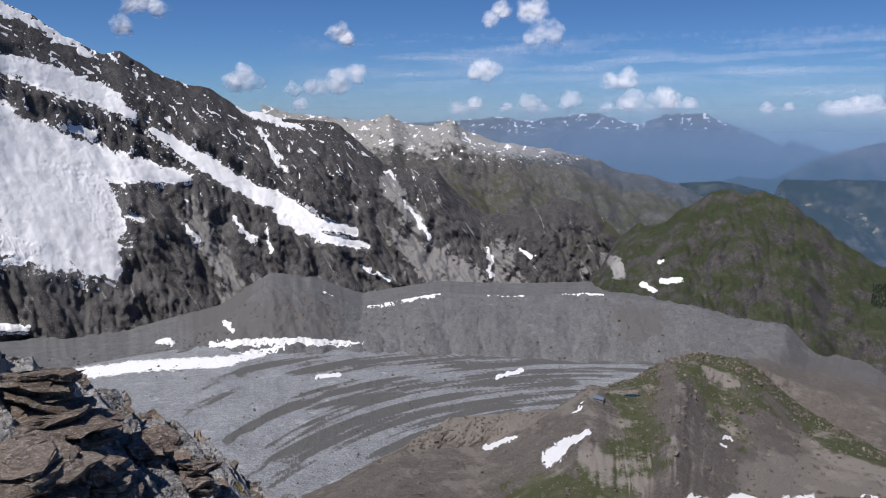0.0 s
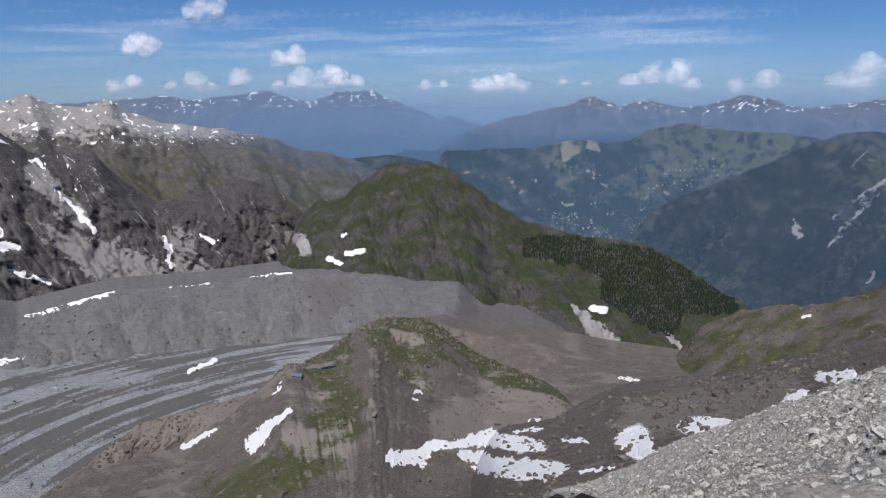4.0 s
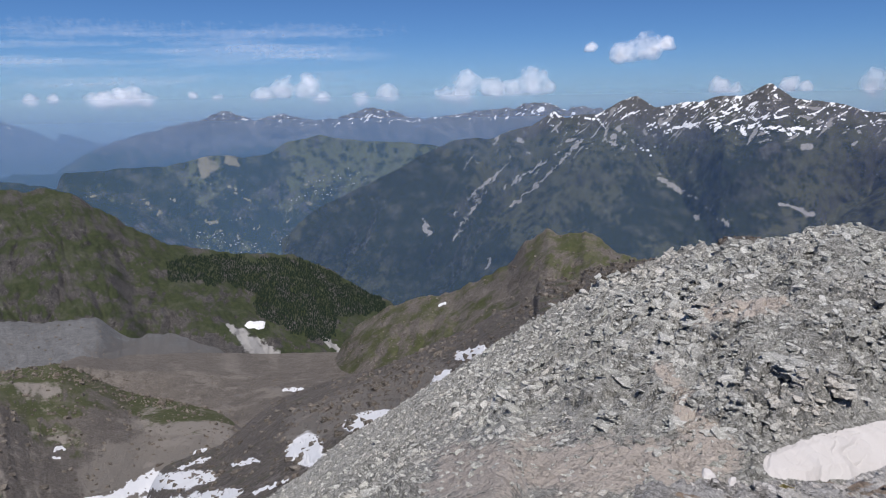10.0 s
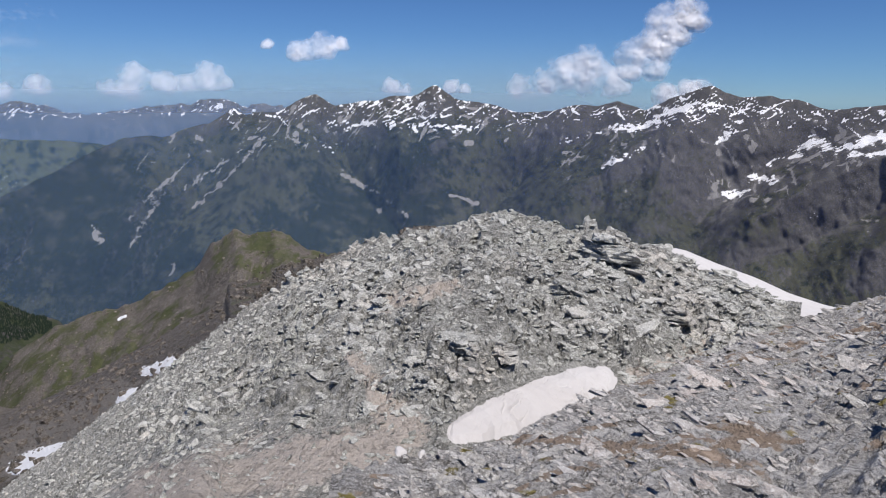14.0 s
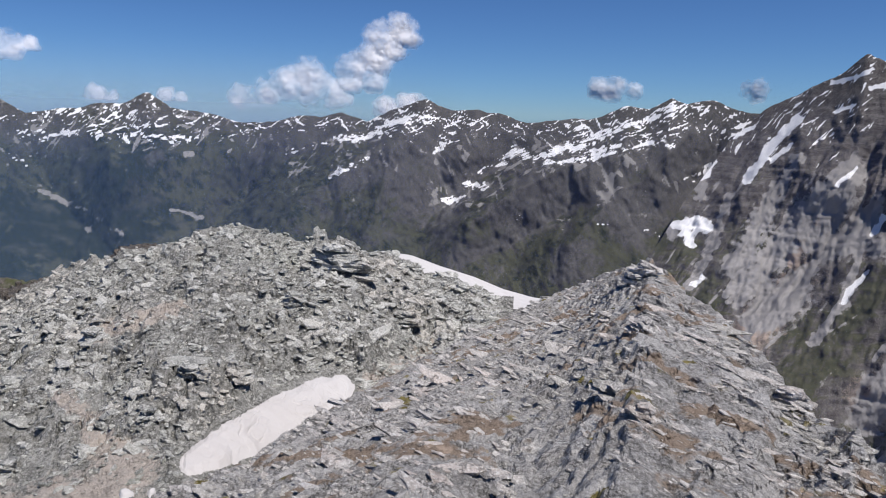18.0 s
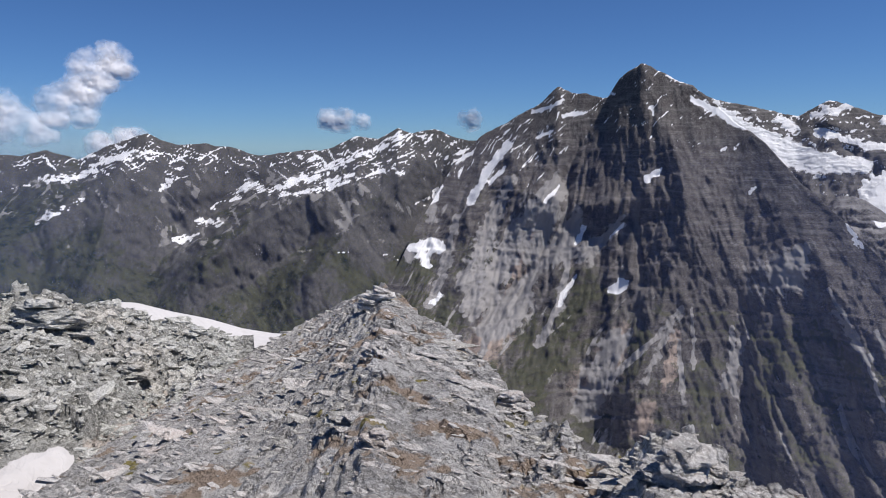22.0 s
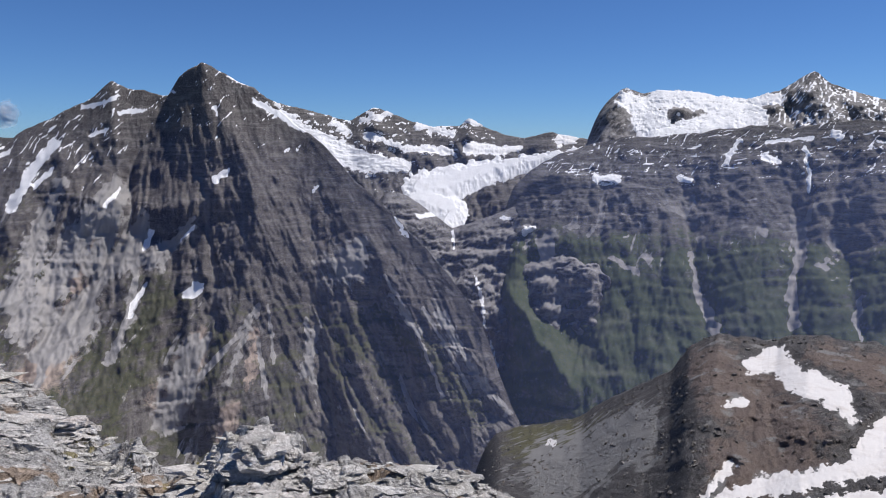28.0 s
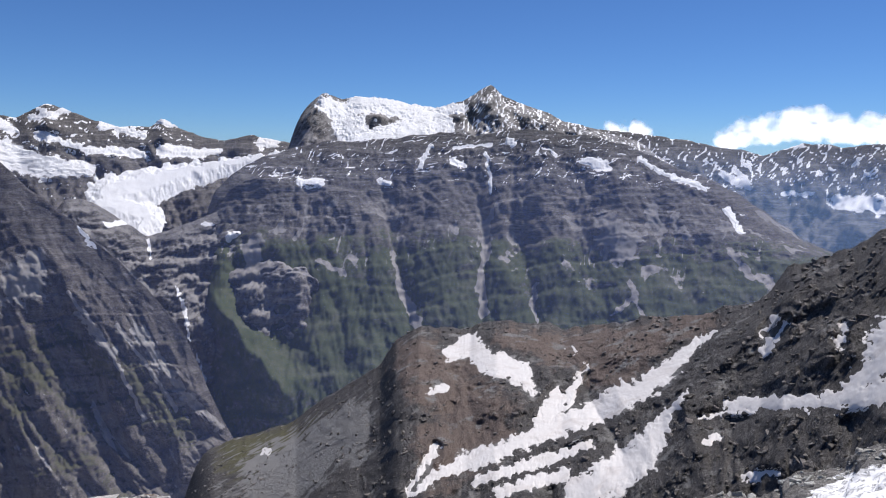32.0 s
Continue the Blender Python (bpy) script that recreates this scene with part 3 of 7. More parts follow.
terrain("far_mountain_range", Slope([line([(-20, -6), (75, -6)], 4590), line([(-9.9, -0.38), (-2.14, -0.78), (2.22, -0.5), (4.39, -0.28), (6.13, -0.61), (9.12, -0.25), (11.63, 0.09), (12.49, -0.36), (14.57, -0.85), (16.55, -0.05), (19.3, 0.08), (20.3, -0.52), (22.44, -1.3), (25.04, -1.77), (24.57, -2.28), (27.99, -2.76), (34.11, -2.83)], 4680)], rough=24, size=220, rib=18, carve=16, rib_size=90, jag=14, seed=1, ends=(-14, 50, 5)), -8, 50, 0.12, [70], far_land, "distant hazy blue mountain range with snow on its summits", back=0.5, covers=cover_far)
terrain("far_limestone_range", Slope([line([(20, -7), (90, -7)], 4150), line([(24.26, -4.55), (27.12, -2.88), (30.62, -1.84), (34.13, -1.1), (35.88, -0.47), (38.06, -1.13), (40.23, -0.71), (42.4, -1.29), (44.53, -1.08), (46.63, -0.33), (48.72, -0.77), (50.79, -1.32), (52.78, -1.03), (55.11, -0.71), (57.75, -0.53), (59.55, -0.03), (62.06, -0.36), (64.46, -0.67), (61.96, -0.72), (64.53, -0.94), (68.88, -1.36)], 4480)], rough=45, size=200, rib=18, carve=24, rib_size=80, jag=16, seed=2, ends=(17, 72, 4)), 21, 72, 0.12, [80], far_land, "pale hazy limestone range with ragged snowy crest", back=0.5, covers=cover_far)


def cover_scar(az, el, p, c):
    c[:, 1] = 0.95 + 0.3 * fbm(p / 160, 3)
    c[:, 3] = 1 - paint(az, el, [[(25.32, -4.79, 2.388), (29.65, -5.53, 3.184), (31.38, -7.09, 3.582), (32.24, -8.87, 3.184)], [(37.18, -5.39, 3.582), (38.5, -4.52, 2.388), (36.73, -8.03, 4.378), (38.52, -9.81, 3.184)], [(22.79, -4.29, 1.592), (27.93, -4.49, 1.592)], [(41.63, -8.91, 2.388), (42.94, -8.01, 1.99)]], 0.8, 1.5, 71)
    c[:, 2] = np.maximum(paint(az, el, [[(34.18, -4.05, 0.876), (34.44, -4.41, 1.353), (33.99, -5.19, 0.478)], [(35.86, -4.02, 0.716), (36.52, -4.29, 0.557)], [(22.64, -4.72, 0.478), (22.54, -5.06, 0.239)]], 0.3, 0.8), specks(p, 45, 0.3, 5) * band(-el, 4, 6))


SCAR = Slope([line([(15, -14), (75, -14)], 3300), line([(18.59, -5.11), (20.25, -4.78), (22.32, -5.23), (23.21, -4.22), (25.33, -4.57), (28.81, -4.42), (31.44, -4.37), (33.21, -4.04), (34.98, -3.71), (37.18, -3.86), (38.94, -3.65), (40.25, -2.87), (42.85, -2.36), (45.43, -2.88), (48.8, -3), (52.1, -3.39), (53.27, -2.84), (54.85, -2.95), (60.51, -3.28)], 4100)], bow=0.3, rough=34, size=260, rib=15, carve=26, rib_size=110, jag=8, seed=3, ends=(22, 66, 3))
terrain("scarred_hill_range", SCAR, 24, 66, 0.1, [150], valley_land, "hazy wooded hill range with a pale landslip scar", back=0.4, covers=cover_scar)


def cover_side(az, el, p, c):
    c[:, 1] = 0.95 + 0.2 * fbm(p / 160, 3)
    c[:, 3] = 0.2


terrain("wooded_valley_side", Slope([line([(10, -14), (60, -14)], 2900), line([(15.75, -5.33), (18.59, -5.02), (20.66, -4.83), (23.58, -5.39), (26.13, -6.33), (28.73, -6.96), (30.91, -8.41), (33.12, -10.13), (35.81, -12.02), (40.36, -15.09)], 3700)], rough=25, carve=25, slant=0.6, size=200, jag=5, seed=4), 17, 46, 0.12, [70], valley_land, "dark blue wooded valley side", back=0.4, covers=cover_side)


# ---- right side of the big valley and its snowy crest ----
VALLEY_SNOW = [
    [(67.78, -1.93, 0.478), (69.31, -2.1, 1.035), (70.63, -1.92, 0.557), (72.82, -2, 0.318)], [(67.12, -3.4, 0.358), (67.77, -3.75, 0.318), (68.21, -4.62, 0.199)], [(73.23, -0.07, 0.318), (74.09, 0.05, 0.239)], [(76.06, -1.13, 0.398), (77.14, -1.34, 0.318)],
    [(74.99, -1.91, 0.239), (77.6, -2.33, 0.318), (79.31, -2.06, 0.159)], [(85.63, -3.25, 0.199), (87.22, -2.73, 0.358), (88.79, -2.41, 0.239)], [(89.55, -2.07, 0.318), (91.84, -1.92, 0.557), (93.24, -0.83, 0.478), (95.02, -0.43, 0.318)],
    [(88.95, -4.97, 0.239), (90.85, -4.09, 0.478), (91.76, -3.45, 0.239)], [(97.17, -2.72, 0.478), (98.15, -2.2, 0.318)], [(71.97, -5.49, 0.159), (72.63, -5.27, 0.159)], [(63.66, -1.36, 0.318), (64.31, -1.06, 0.318)], [(60.25, -0.93, 0.239), (61.52, -1.06, 0.239)]]


def cover_valley(az, el, p, c):
    wild = fbm(p / 110, 4, 0.55, 73)
    wood = paint(az, el, [[(41.49, -11.90, 2.40), (45.14, -9.79, 4.40), (48.75, -8.96, 5.60), (51.44, -10.75, 6.40), (53.24, -13.40, 6.00)], [(44.33, -6.68, 2.00), (48.79, -4.99, 2.40), (52.33, -5.90, 2.80)], [(55.91, -11.17, 2.80), (54.60, -14.26, 3.60)], [(67.65, -7.85, 2.80), (71.20, -8.53, 3.20), (75.54, -7.51, 2.80)], [(76.26, -3.20, 1.60), (74.30, -5.19, 2.00)], [(64.07, -9.67, 2.40), (66.23, -11.70, 3.20)]], 0.9, 1.5, 72)
    c[:, 3] = 1 - np.clip(1.25 * wood + 0.5 * wild, 0, 1.6)
    c[:, 1] = np.clip(1.15 - band(el, -4.5, -0.8) * 0.9 + 0.3 * fbm(p / 120, 3), 0, 1)
    c[:, 0] = np.maximum(paint(az, el, VALLEY_SNOW, 0.45, 0.5, 4) * (0.5 + 0.8 * streaks(az, el, 12, 2.0, 0.18, 0.8, 13)),
        np.maximum(streaks(az, el, -30, 1.4, 0.18, 0.43, 7), streaks(az, el, 30, 1.4, 0.18, 0.4, 8)) * band(el, -2.6, -0.8))
    c[:, 2] = np.maximum(np.maximum(specks(p, 60, 0.42, 9), 0.8 * streaks(az, el, 50, 3.0, 0.3, 0.42, 10)) * band(el, -7, -2.5), 0.8 * paint(az, el, [[(57.56, -4.60, 0.24), (54.98, -6.78, 0.48), (52.78, -8.98, 0.42)], [(55.64, -6.78, 0.42), (53.67, -9.42, 0.54), (53.01, -10.75, 0.36)], [(62.99, -2.89, 0.18), (60.15, -5.89, 0.24), (57.62, -8.08, 0.18)], [(68.73, -5.75, 0.30), (71.50, -7.30, 0.42), (73.86, -9.19, 0.36)], [(73.36, -7.22, 0.36), (71.58, -8.51, 0.42)], [(77.28, -7.41, 0.24), (79.35, -8.05, 0.42)], [(60.12, -4.60, 0.18), (57.16, -6.56, 0.24)], [(50.73, -9.06, 0.24), (50.99, -10.04, 0.54)], [(53.47, -9.74, 0.36), (53.66, -9.33, 0.18)], [(55.96, -12.23, 0.30), (55.58, -13.07, 0.24)], [(54.94, -7.03, 0.18), (54.21, -9.14, 0.24)]], 0.3, 0.5, 8))


EAST_SNOW = [
    [(100.47, -4.38, 0.478), (101.85, -3.59, 0.637), (103.45, -2.57, 1.035), (104.03, -3, 0.796), (102.88, -2.15, 0.557)], [(104.02, -3.29, 0.557), (106.25, -2.81, 0.478), (108.75, -1.77, 0.478), (111.29, -0.7, 0.478), (113.86, 0.17, 0.398), (116.47, 1.26, 0.318)], [(105.41, -3.56, 0.318), (108.29, -3.26, 0.318), (111.26, -2.21, 0.637), (113.83, -1.78, 0.557), (115.13, -2, 0.239)],
    [(109.18, -1.34, 0.318), (112.14, -0.48, 0.398), (114.73, 0.52, 0.318)], [(97.02, -2.88, 0.318), (97.77, -2.38, 0.398)], [(97.92, -6.64, 0.478), (99.24, -6.38, 0.398)], [(99.48, -5.37, 0.557), (100.8, -5.54, 0.478)], [(103.24, -8, 0.239), (104.05, -7.82, 0.239)],
    [(115.49, -7.92, 0.557), (117.04, -7.5, 0.876), (118.15, -7.73, 0.398), (116.37, -8.59, 0.716), (117.03, -9.26, 0.318)], [(115.97, -4.54, 0.478), (117.29, -3.97, 0.716), (117.96, -3.09, 0.398)], [(117.76, -0.68, 0.557), (119.07, -1.03, 0.637), (120.39, -0.46, 0.239)], [(109.85, -8.02, 0.239), (110.91, -8.23, 0.199)],
    [(117.23, -12.12, 0.358), (117.9, -11.47, 0.279)], [(91.62, -1.75, 0.398), (93.65, -0.89, 0.478), (96.09, -0.31, 0.557), (97.49, -0.71, 0.398)], [(91.68, -0.7, 0.318), (93.01, -0.4, 0.318)], [(113.29, -8.32, 0.199), (114.38, -8.65, 0.199)], [(107.49, -2.4, 0.318), (110.41, -2.42, 0.398)], [(95.25, -2.85, 0.239), (95.58, -3.25, 0.199)]]


def cover_east(az, el, p, c):
    c[:, 1] = np.clip(0.68 - band(el, -9, -4) * 0.68 + 0.6 * fbm(p / 150, 4), 0, 1)
    c[:, 2] = np.clip(np.maximum(specks(p, 110, 0.5, 11), 0.8 * streaks(az, el, -62, 3.5, 0.4, 0.48, 12)) * band(el, -9, -5) * band(-el, 0.5, 2), 0, 1)
    c[:, 0] = np.maximum(np.clip(paint(az, el, EAST_SNOW, 0.4, 0.5, 6) * (0.5 + 0.8 * streaks(az, el, 24, 2.5, 0.2, 0.8, 13)), 0, 1),
        np.maximum(streaks(az, el, 24, 2.2, 0.17, 0.45, 14) * band(el, -3.2, -1.2), streaks(az, el, -40, 1.6, 0.16, 0.38, 15) * band(el, -4.0, -1.5)))


def cover_both(az, el, p, c):
    d, w = c.copy(), band(az, 82, 98)[:, None]
    cover_valley(az, el, p, c)
    cover_east(az, el, p, d)
    both = np.maximum(c[:, 0], d[:, 0])
    c[:] = c * (1 - w) + d * w
    c[:, 0] = both


CREST_FOLDS = [
    ([(65.69, -0.01, 2.40), (63.82, -3.31, 4.40), (61.06, -8.03, 6.00), (58.14, -12.44, 6.80)], 163),
    ([(68.12, -1.66, 2.80), (69.45, -4.91, 3.60), (71.15, -7.72, 4.40), (73.21, -10.44, 4.80)], -124),
    ([(71.10, -0.87, 1.60), (73.42, -2.84, 2.80), (73.25, -5.62, 2.80)], 115),
    ([(75.62, 0.61, 2.00), (76.91, -2.81, 3.20), (74.30, -5.19, 3.20), (73.07, -8.44, 3.60)], 105),
    ([(57.51, -2.02, 1.60), (54.53, -5.91, 3.60), (50.98, -11.63, 4.80)], 86),
    ([(60.12, -4.60, 2.00), (56.76, -8.96, 3.20), (54.14, -12.95, 3.60)], -67),
    ([(96.10, 0.18, 2.00), (93.03, -2.98, 3.20), (89.35, -5.64, 4.40), (85.94, -7.91, 4.40), (83.36, -11.50, 4.80)], 144),
    ([(89.58, -1.35, 2.00), (84.94, -4.00, 2.80), (81.47, -6.23, 3.20), (79.73, -9.34, 3.20)], -115),
    ([(84.04, -2.71, 1.60), (82.76, -4.47, 2.40), (81.92, -6.66, 2.40)], -86),
]

EAST_FOLDS = [
    ([(96.41, 0.72, 1.60), (94.44, -2.09, 2.80), (93.09, -6.00, 3.60), (91.73, -9.47, 3.60)], 105),
    ([(103.19, -2.01, 2.80), (101.44, -3.78, 3.20), (98.80, -6.00, 3.20), (96.13, -8.65, 3.20)], -124),
    ([(115.20, -0.13, 2.00), (111.07, -2.76, 3.20), (106.77, -4.81, 3.60), (102.81, -6.85, 4.00), (99.70, -9.09, 4.40)], 163),
    ([(116.10, -1.38, 1.60), (113.72, -4.43, 3.20), (110.36, -7.14, 4.00), (107.80, -10.30, 4.40)], 124),
    ([(118.49, -0.09, 2.40), (117.43, -3.05, 2.80), (116.82, -7.34, 3.20), (116.16, -10.82, 2.40)], -105),
    ([(107.71, -7.21, 1.60), (104.63, -9.04, 2.40), (101.51, -10.86, 2.40)], -57),
    ([(100.10, 0.46, 1.20), (99.45, -1.62, 2.00), (98.79, -3.37, 2.00)], 57),
]

VALLEY = Slope(([line([(37, -13.01), (41.41, -14.1), (44.09, -15.51), (47.74, -16.91), (50.96, -17.15), (57.02, -17.46), (75.27, -16.47), (92.48, -15.4), (103.26, -15.8), (111.38, -16.77), (118.3, -18.11), (124.85, -20.27)], [(60, 2500), (90, 2420), (120, 2350)])] + [line([(37.98, -10.88), (39.78, -10.08), (42.06, -8.17), (46.11, -6.27), (49.68, -4.56), (51.89, -3.49), (53.2, -2.94), (55.8, -2.87), (59.2, -1.82), (60.85, -0.78), (61.7, -1.42), (64.14, -1.15), (65.32, -0.62), (66.93, 0.33), (68.23, -0.51), (70.62, -0.29), (72.79, 0.05), (74.09, 0.14), (76.01, 0.9), (77.54, -0.07), (79.67, -0.28), (82.22, -1.02), (84.69, -0.89), (86.68, -0.34), (88.27, -0.46), (89.79, -0.05), (91.77, -0.71), (93.5, -0.03), (96.31, 0.8), (98.28, 0.29), (100.02, 0.33), (101.77, 0.02), (103.95, -0.44), (106.95, -0.37), (108.64, -0.2), (110.27, 0.42), (111.48, 0.86), (113.13, 0.61), (114.67, 1.45), (115.69, 1.07), (117.42, 1.38), (118.6, 0.92), (120.14, 0.55), (123.46, 0.03), (128.31, -0.77)], [(40, 2700), (60, 3500), (75, 3700), (105, 3400)])]), bow=0.25, rough=18, size=420, rib=16, rib_size=120, stretch=0.6, cut=0.6, jag=13, seed=5, mean_r=3500.0, slant=[(45, -0.9), (65, -0.6), (80, 0.1), (100, 0.5), (120, 0.6)], carve=13, wash=0.5, folds=CREST_FOLDS + EAST_FOLDS)
VALLEY.wear(39.5, 126, 1100, 200)
terrain("snowy_valley_crest", VALLEY, 39.5, 90, 0.07, [230], crest_land, "grey-green mountain crest with snow patches above forested slopes", back=0.5, covers=cover_both)
terrain("streaked_snow_mountain", VALLEY, 90, 126, 0.07, [230], crest_land, "grey mountain ridge with long snow streaks above green slopes", back=0.5, covers=cover_both)


# ---- the dark pyramid ----
PEAK_SNOW = ([[(120.3, -4.25, 0.478), (121.8, -1.61, 0.557), (123.26, 0.12, 0.478)], [(121.73, -2.76, 0.318), (122.99, -1.62, 0.318)], [(125.15, 2.66, 0.478), (126.42, 3.01, 0.398), (127.35, 3.5, 0.318)], [(127.47, 2.33, 0.358), (128.97, 2.57, 0.318)], [(125.4, 0.72, 0.239), (126.5, 1.21, 0.239)], [(130.34, 3.8, 0.318), (131.04, 3.94, 0.318)], [(136.66, 3.44, 0.398), (137.87, 2.76, 0.557), (139.31, 1.94, 0.876), (140.35, 1.32, 0.557)], [(134.69, 5.14, 0.199), (136.28, 4.58, 0.239)], [(133.63, -2.42, 0.478), (134.66, -1.76, 0.398)], [(131.3, -10.84, 0.637), (132.12, -10.47, 0.796), (132.62, -10.2, 0.318)], [(128.51, -7.37, 0.279), (129.14, -6.16, 0.557)], [(131.07, -6.86, 0.239), (132.1, -5.84, 0.279)]] + [[(126.04, -4.24, 0.239), (127.22, -2.85, 0.239)], [(127.32, -12.2, 0.318), (127.59, -11.41, 0.398), (128.59, -9.84, 0.239)], [(147.22, -5.39, 0.318), (148.02, -6.72, 0.557), (148.2, -6.94, 0.318)], [(133.81, 2.88, 0.318), (133.99, 2.27, 0.199)], [(140.9, -3.4, 0.239), (141.13, -2.97, 0.199)], [(138.84, -0.39, 0.199), (139.14, -0.05, 0.159)]])


PEAK_FOLDS = ([([(133.14, 5.20, 2.40), (134.73, 1.37, 4.00), (136.35, -2.52, 4.80), (136.46, -6.89, 5.20), (135.06, -12.19, 4.80), (132.95, -18.31, 4.40)], 75), ([(137.26, 3.08, 2.00), (141.57, -0.30, 3.20), (143.99, -4.08, 3.60), (146.49, -9.88, 4.40), (150.06, -16.94, 4.80)], 34), ([(126.86, 3.90, 1.60), (124.68, 1.30, 2.40), (121.61, -2.22, 2.80), (119.84, -5.73, 2.40)], 49), ([(129.93, 2.63, 1.60), (127.78, -1.74, 2.40), (127.81, -5.71, 2.80), (123.81, -10.60, 3.60), (120.66, -14.06, 3.20)], -71), ([(139.54, -2.04, 2.00), (140.58, -7.63, 2.80), (140.84, -14.49, 3.20), (141.53, -21.10, 3.20)], -18), ([(123.37, -0.89, 1.60), (123.81, -3.97, 2.40), (130.91, -4.79, 2.40), (133.98, -3.87, 2.00)], 44)] + [([(131.86, -8.32, 2.00), (129.23, -12.33, 2.80), (126.54, -16.72, 3.20), (125.65, -20.96, 3.20)], 24), ([(142.76, -9.25, 2.40), (143.85, -15.12, 3.20), (144.57, -21.60, 3.20)], 18), ([(145.18, -7.85, 1.60), (147.06, -13.18, 2.40), (148.61, -19.52, 2.40)], -16)])


def cover_peak(az, el, p, c):
    c[:, 1] = np.maximum(np.clip(np.maximum(band(-el, 9.5, 13), band(-az, -119, -116) * band(-el, 4, 7)) * 0.6 + 0.5 * fbm(p / 130, 3) - 0.12, 0, 1) * band(-az, -160, -140) + 0.0, paint(az, el, [[(121.37, -8.54, 3.582), (123.36, -10.27, 2.388), (120.5, -11.55, 2.388)], [(129.29, -11.54, 3.582), (127.62, -13.85, 1.99)], [(146.3, -13.11, 2.388), (149.94, -16.62, 2.388), (153.64, -20.01, 2.388)]], 0.8, 1.5) * 0.9)
    c[:, 2] = np.maximum(1.05 * paint(az, el, ([[(126.3, -2.84, 0.478), (125.42, -5.62, 1.99), (122.75, -8.65, 1.353), (120.47, -11.93, 0.876)], [(128.81, -4.92, 0.796), (127.56, -7.33, 2.388), (125.25, -8.82, 1.194)], [(131.9, -5.84, 0.637), (129.05, -8.22, 1.592)], [(127.78, -10.61, 0.716), (127.09, -12.99, 0.478), (125.64, -15.25, 0.557)], [(122.47, -13.32, 2.388), (123.98, -11.9, 1.99), (124.8, -10.39, 0.876)], [(131.57, -14.19, 0.796), (130.62, -17.39, 1.831), (129.71, -19.71, 1.592)], [(133.92, -17.69, 0.557), (135.75, -13.62, 0.478), (136.64, -12.18, 0.398)], [(140.94, -13.86, 0.557), (139.99, -17.25, 0.637)], [(136.57, -14.52, 0.318), (136.89, -18.33, 0.318)], [(146.76, -11.36, 0.478), (149.02, -14.44, 0.557)], [(150.83, -13.12, 0.796), (153.6, -17.45, 0.557), (156.4, -20.35, 0.557)]] + [[(143.66, -9.12, 2.786), (144.56, -7.37, 1.194)], [(119.05, -5.52, 0.398), (118.59, -8.17, 0.557), (117.45, -11.69, 0.557)], [(123.48, -2.42, 0.637), (121.72, -6.4, 1.194), (119.93, -10.83, 1.194)], [(125.27, -4.61, 1.592), (123.07, -8.62, 1.99), (120.83, -12.6, 1.433)], [(116.43, -2.43, 1.035), (117.28, -5.51, 0.796)], [(112.91, -5.47, 1.194), (115.48, -8.58, 0.796)], [(127.01, -2.4, 0.796), (126.61, -5.49, 1.592), (124.86, -8.6, 1.194)]]), 0.35, 0.7, 8), np.maximum(0.5 * streaks(az, el, 58, 6, 0.5, 0.4, 15) * band(-el, 2.5, 4.5) * band(-az, -140, -130), 0.5 * streaks(az, el, -62, 6, 0.5, 0.4, 16) * band(-el, 4, 8) * band(az, 132, 140)) * 0.9)
    c[:, 2] = np.maximum(c[:, 2], 1.4 * paint(az, el, [[(122.03, -6.62, 0.32), (120.69, -9.69, 0.40), (119.56, -12.73, 0.32)], [(123.36, -8.83, 0.24), (121.12, -11.45, 0.32), (119.77, -13.17, 0.32)], [(128.93, -6.15, 0.40), (128.06, -8.37, 0.32), (127.41, -11.47, 0.36), (126.08, -14.98, 0.28)], [(132.03, -5.22, 0.24), (130.50, -7.01, 0.32)], [(136.60, -11.91, 0.32), (134.67, -14.38, 0.32), (131.12, -17.94, 0.32)], [(132.86, -14.01, 0.32), (131.55, -16.21, 0.48), (129.54, -19.25, 0.64)], [(140.14, -13.25, 0.28), (140.62, -17.88, 0.32)], [(136.37, -14.74, 0.20), (137.03, -18.96, 0.24)], [(146.29, -9.89, 0.20), (148.70, -13.85, 0.24), (150.98, -19.20, 0.28)], [(149.42, -12.55, 0.20), (151.56, -15.95, 0.24), (153.26, -18.85, 0.24)], [(117.59, -11.38, 0.40), (116.92, -12.23, 0.48)], [(123.81, -10.60, 0.32), (122.01, -14.09, 0.40), (121.09, -16.23, 0.32)], [(137.27, -12.10, 0.20), (137.62, -16.39, 0.20)]], 0.15, 0.7, 78))
    c[:, 3] = 1 - 0.9 * paint(az, el, [[(124.71, -10.38, 1.56), (123.36, -12.35, 2.40), (121.55, -15.38, 2.64), (119.30, -16.61, 1.80)], [(132.19, -14.03, 1.20), (131.10, -16.65, 2.40), (129.77, -18.82, 2.76)], [(134.34, -19.52, 1.32), (133.70, -21.22, 1.32)], [(125.81, -6.17, 0.72), (123.81, -9.71, 1.20)], [(135.66, -18.19, 0.60), (136.22, -13.88, 0.72)]], 0.5, 0.8, 77)
    c[:, 0] = np.maximum(paint(az, el, PEAK_SNOW, 0.2, 0.5, 9),
        np.maximum(np.maximum(streaks(az, el, 40, 2.0, 0.16, 0.38, 17) * band(el, -3.0, 1.5), streaks(az, el, 56, 2.0, 0.16, 0.46, 18) * band(el, -4, -1) * band(-az, -131, -126)), paint(az, el, EAST_SNOW, 0.25, 0.6, 6)))


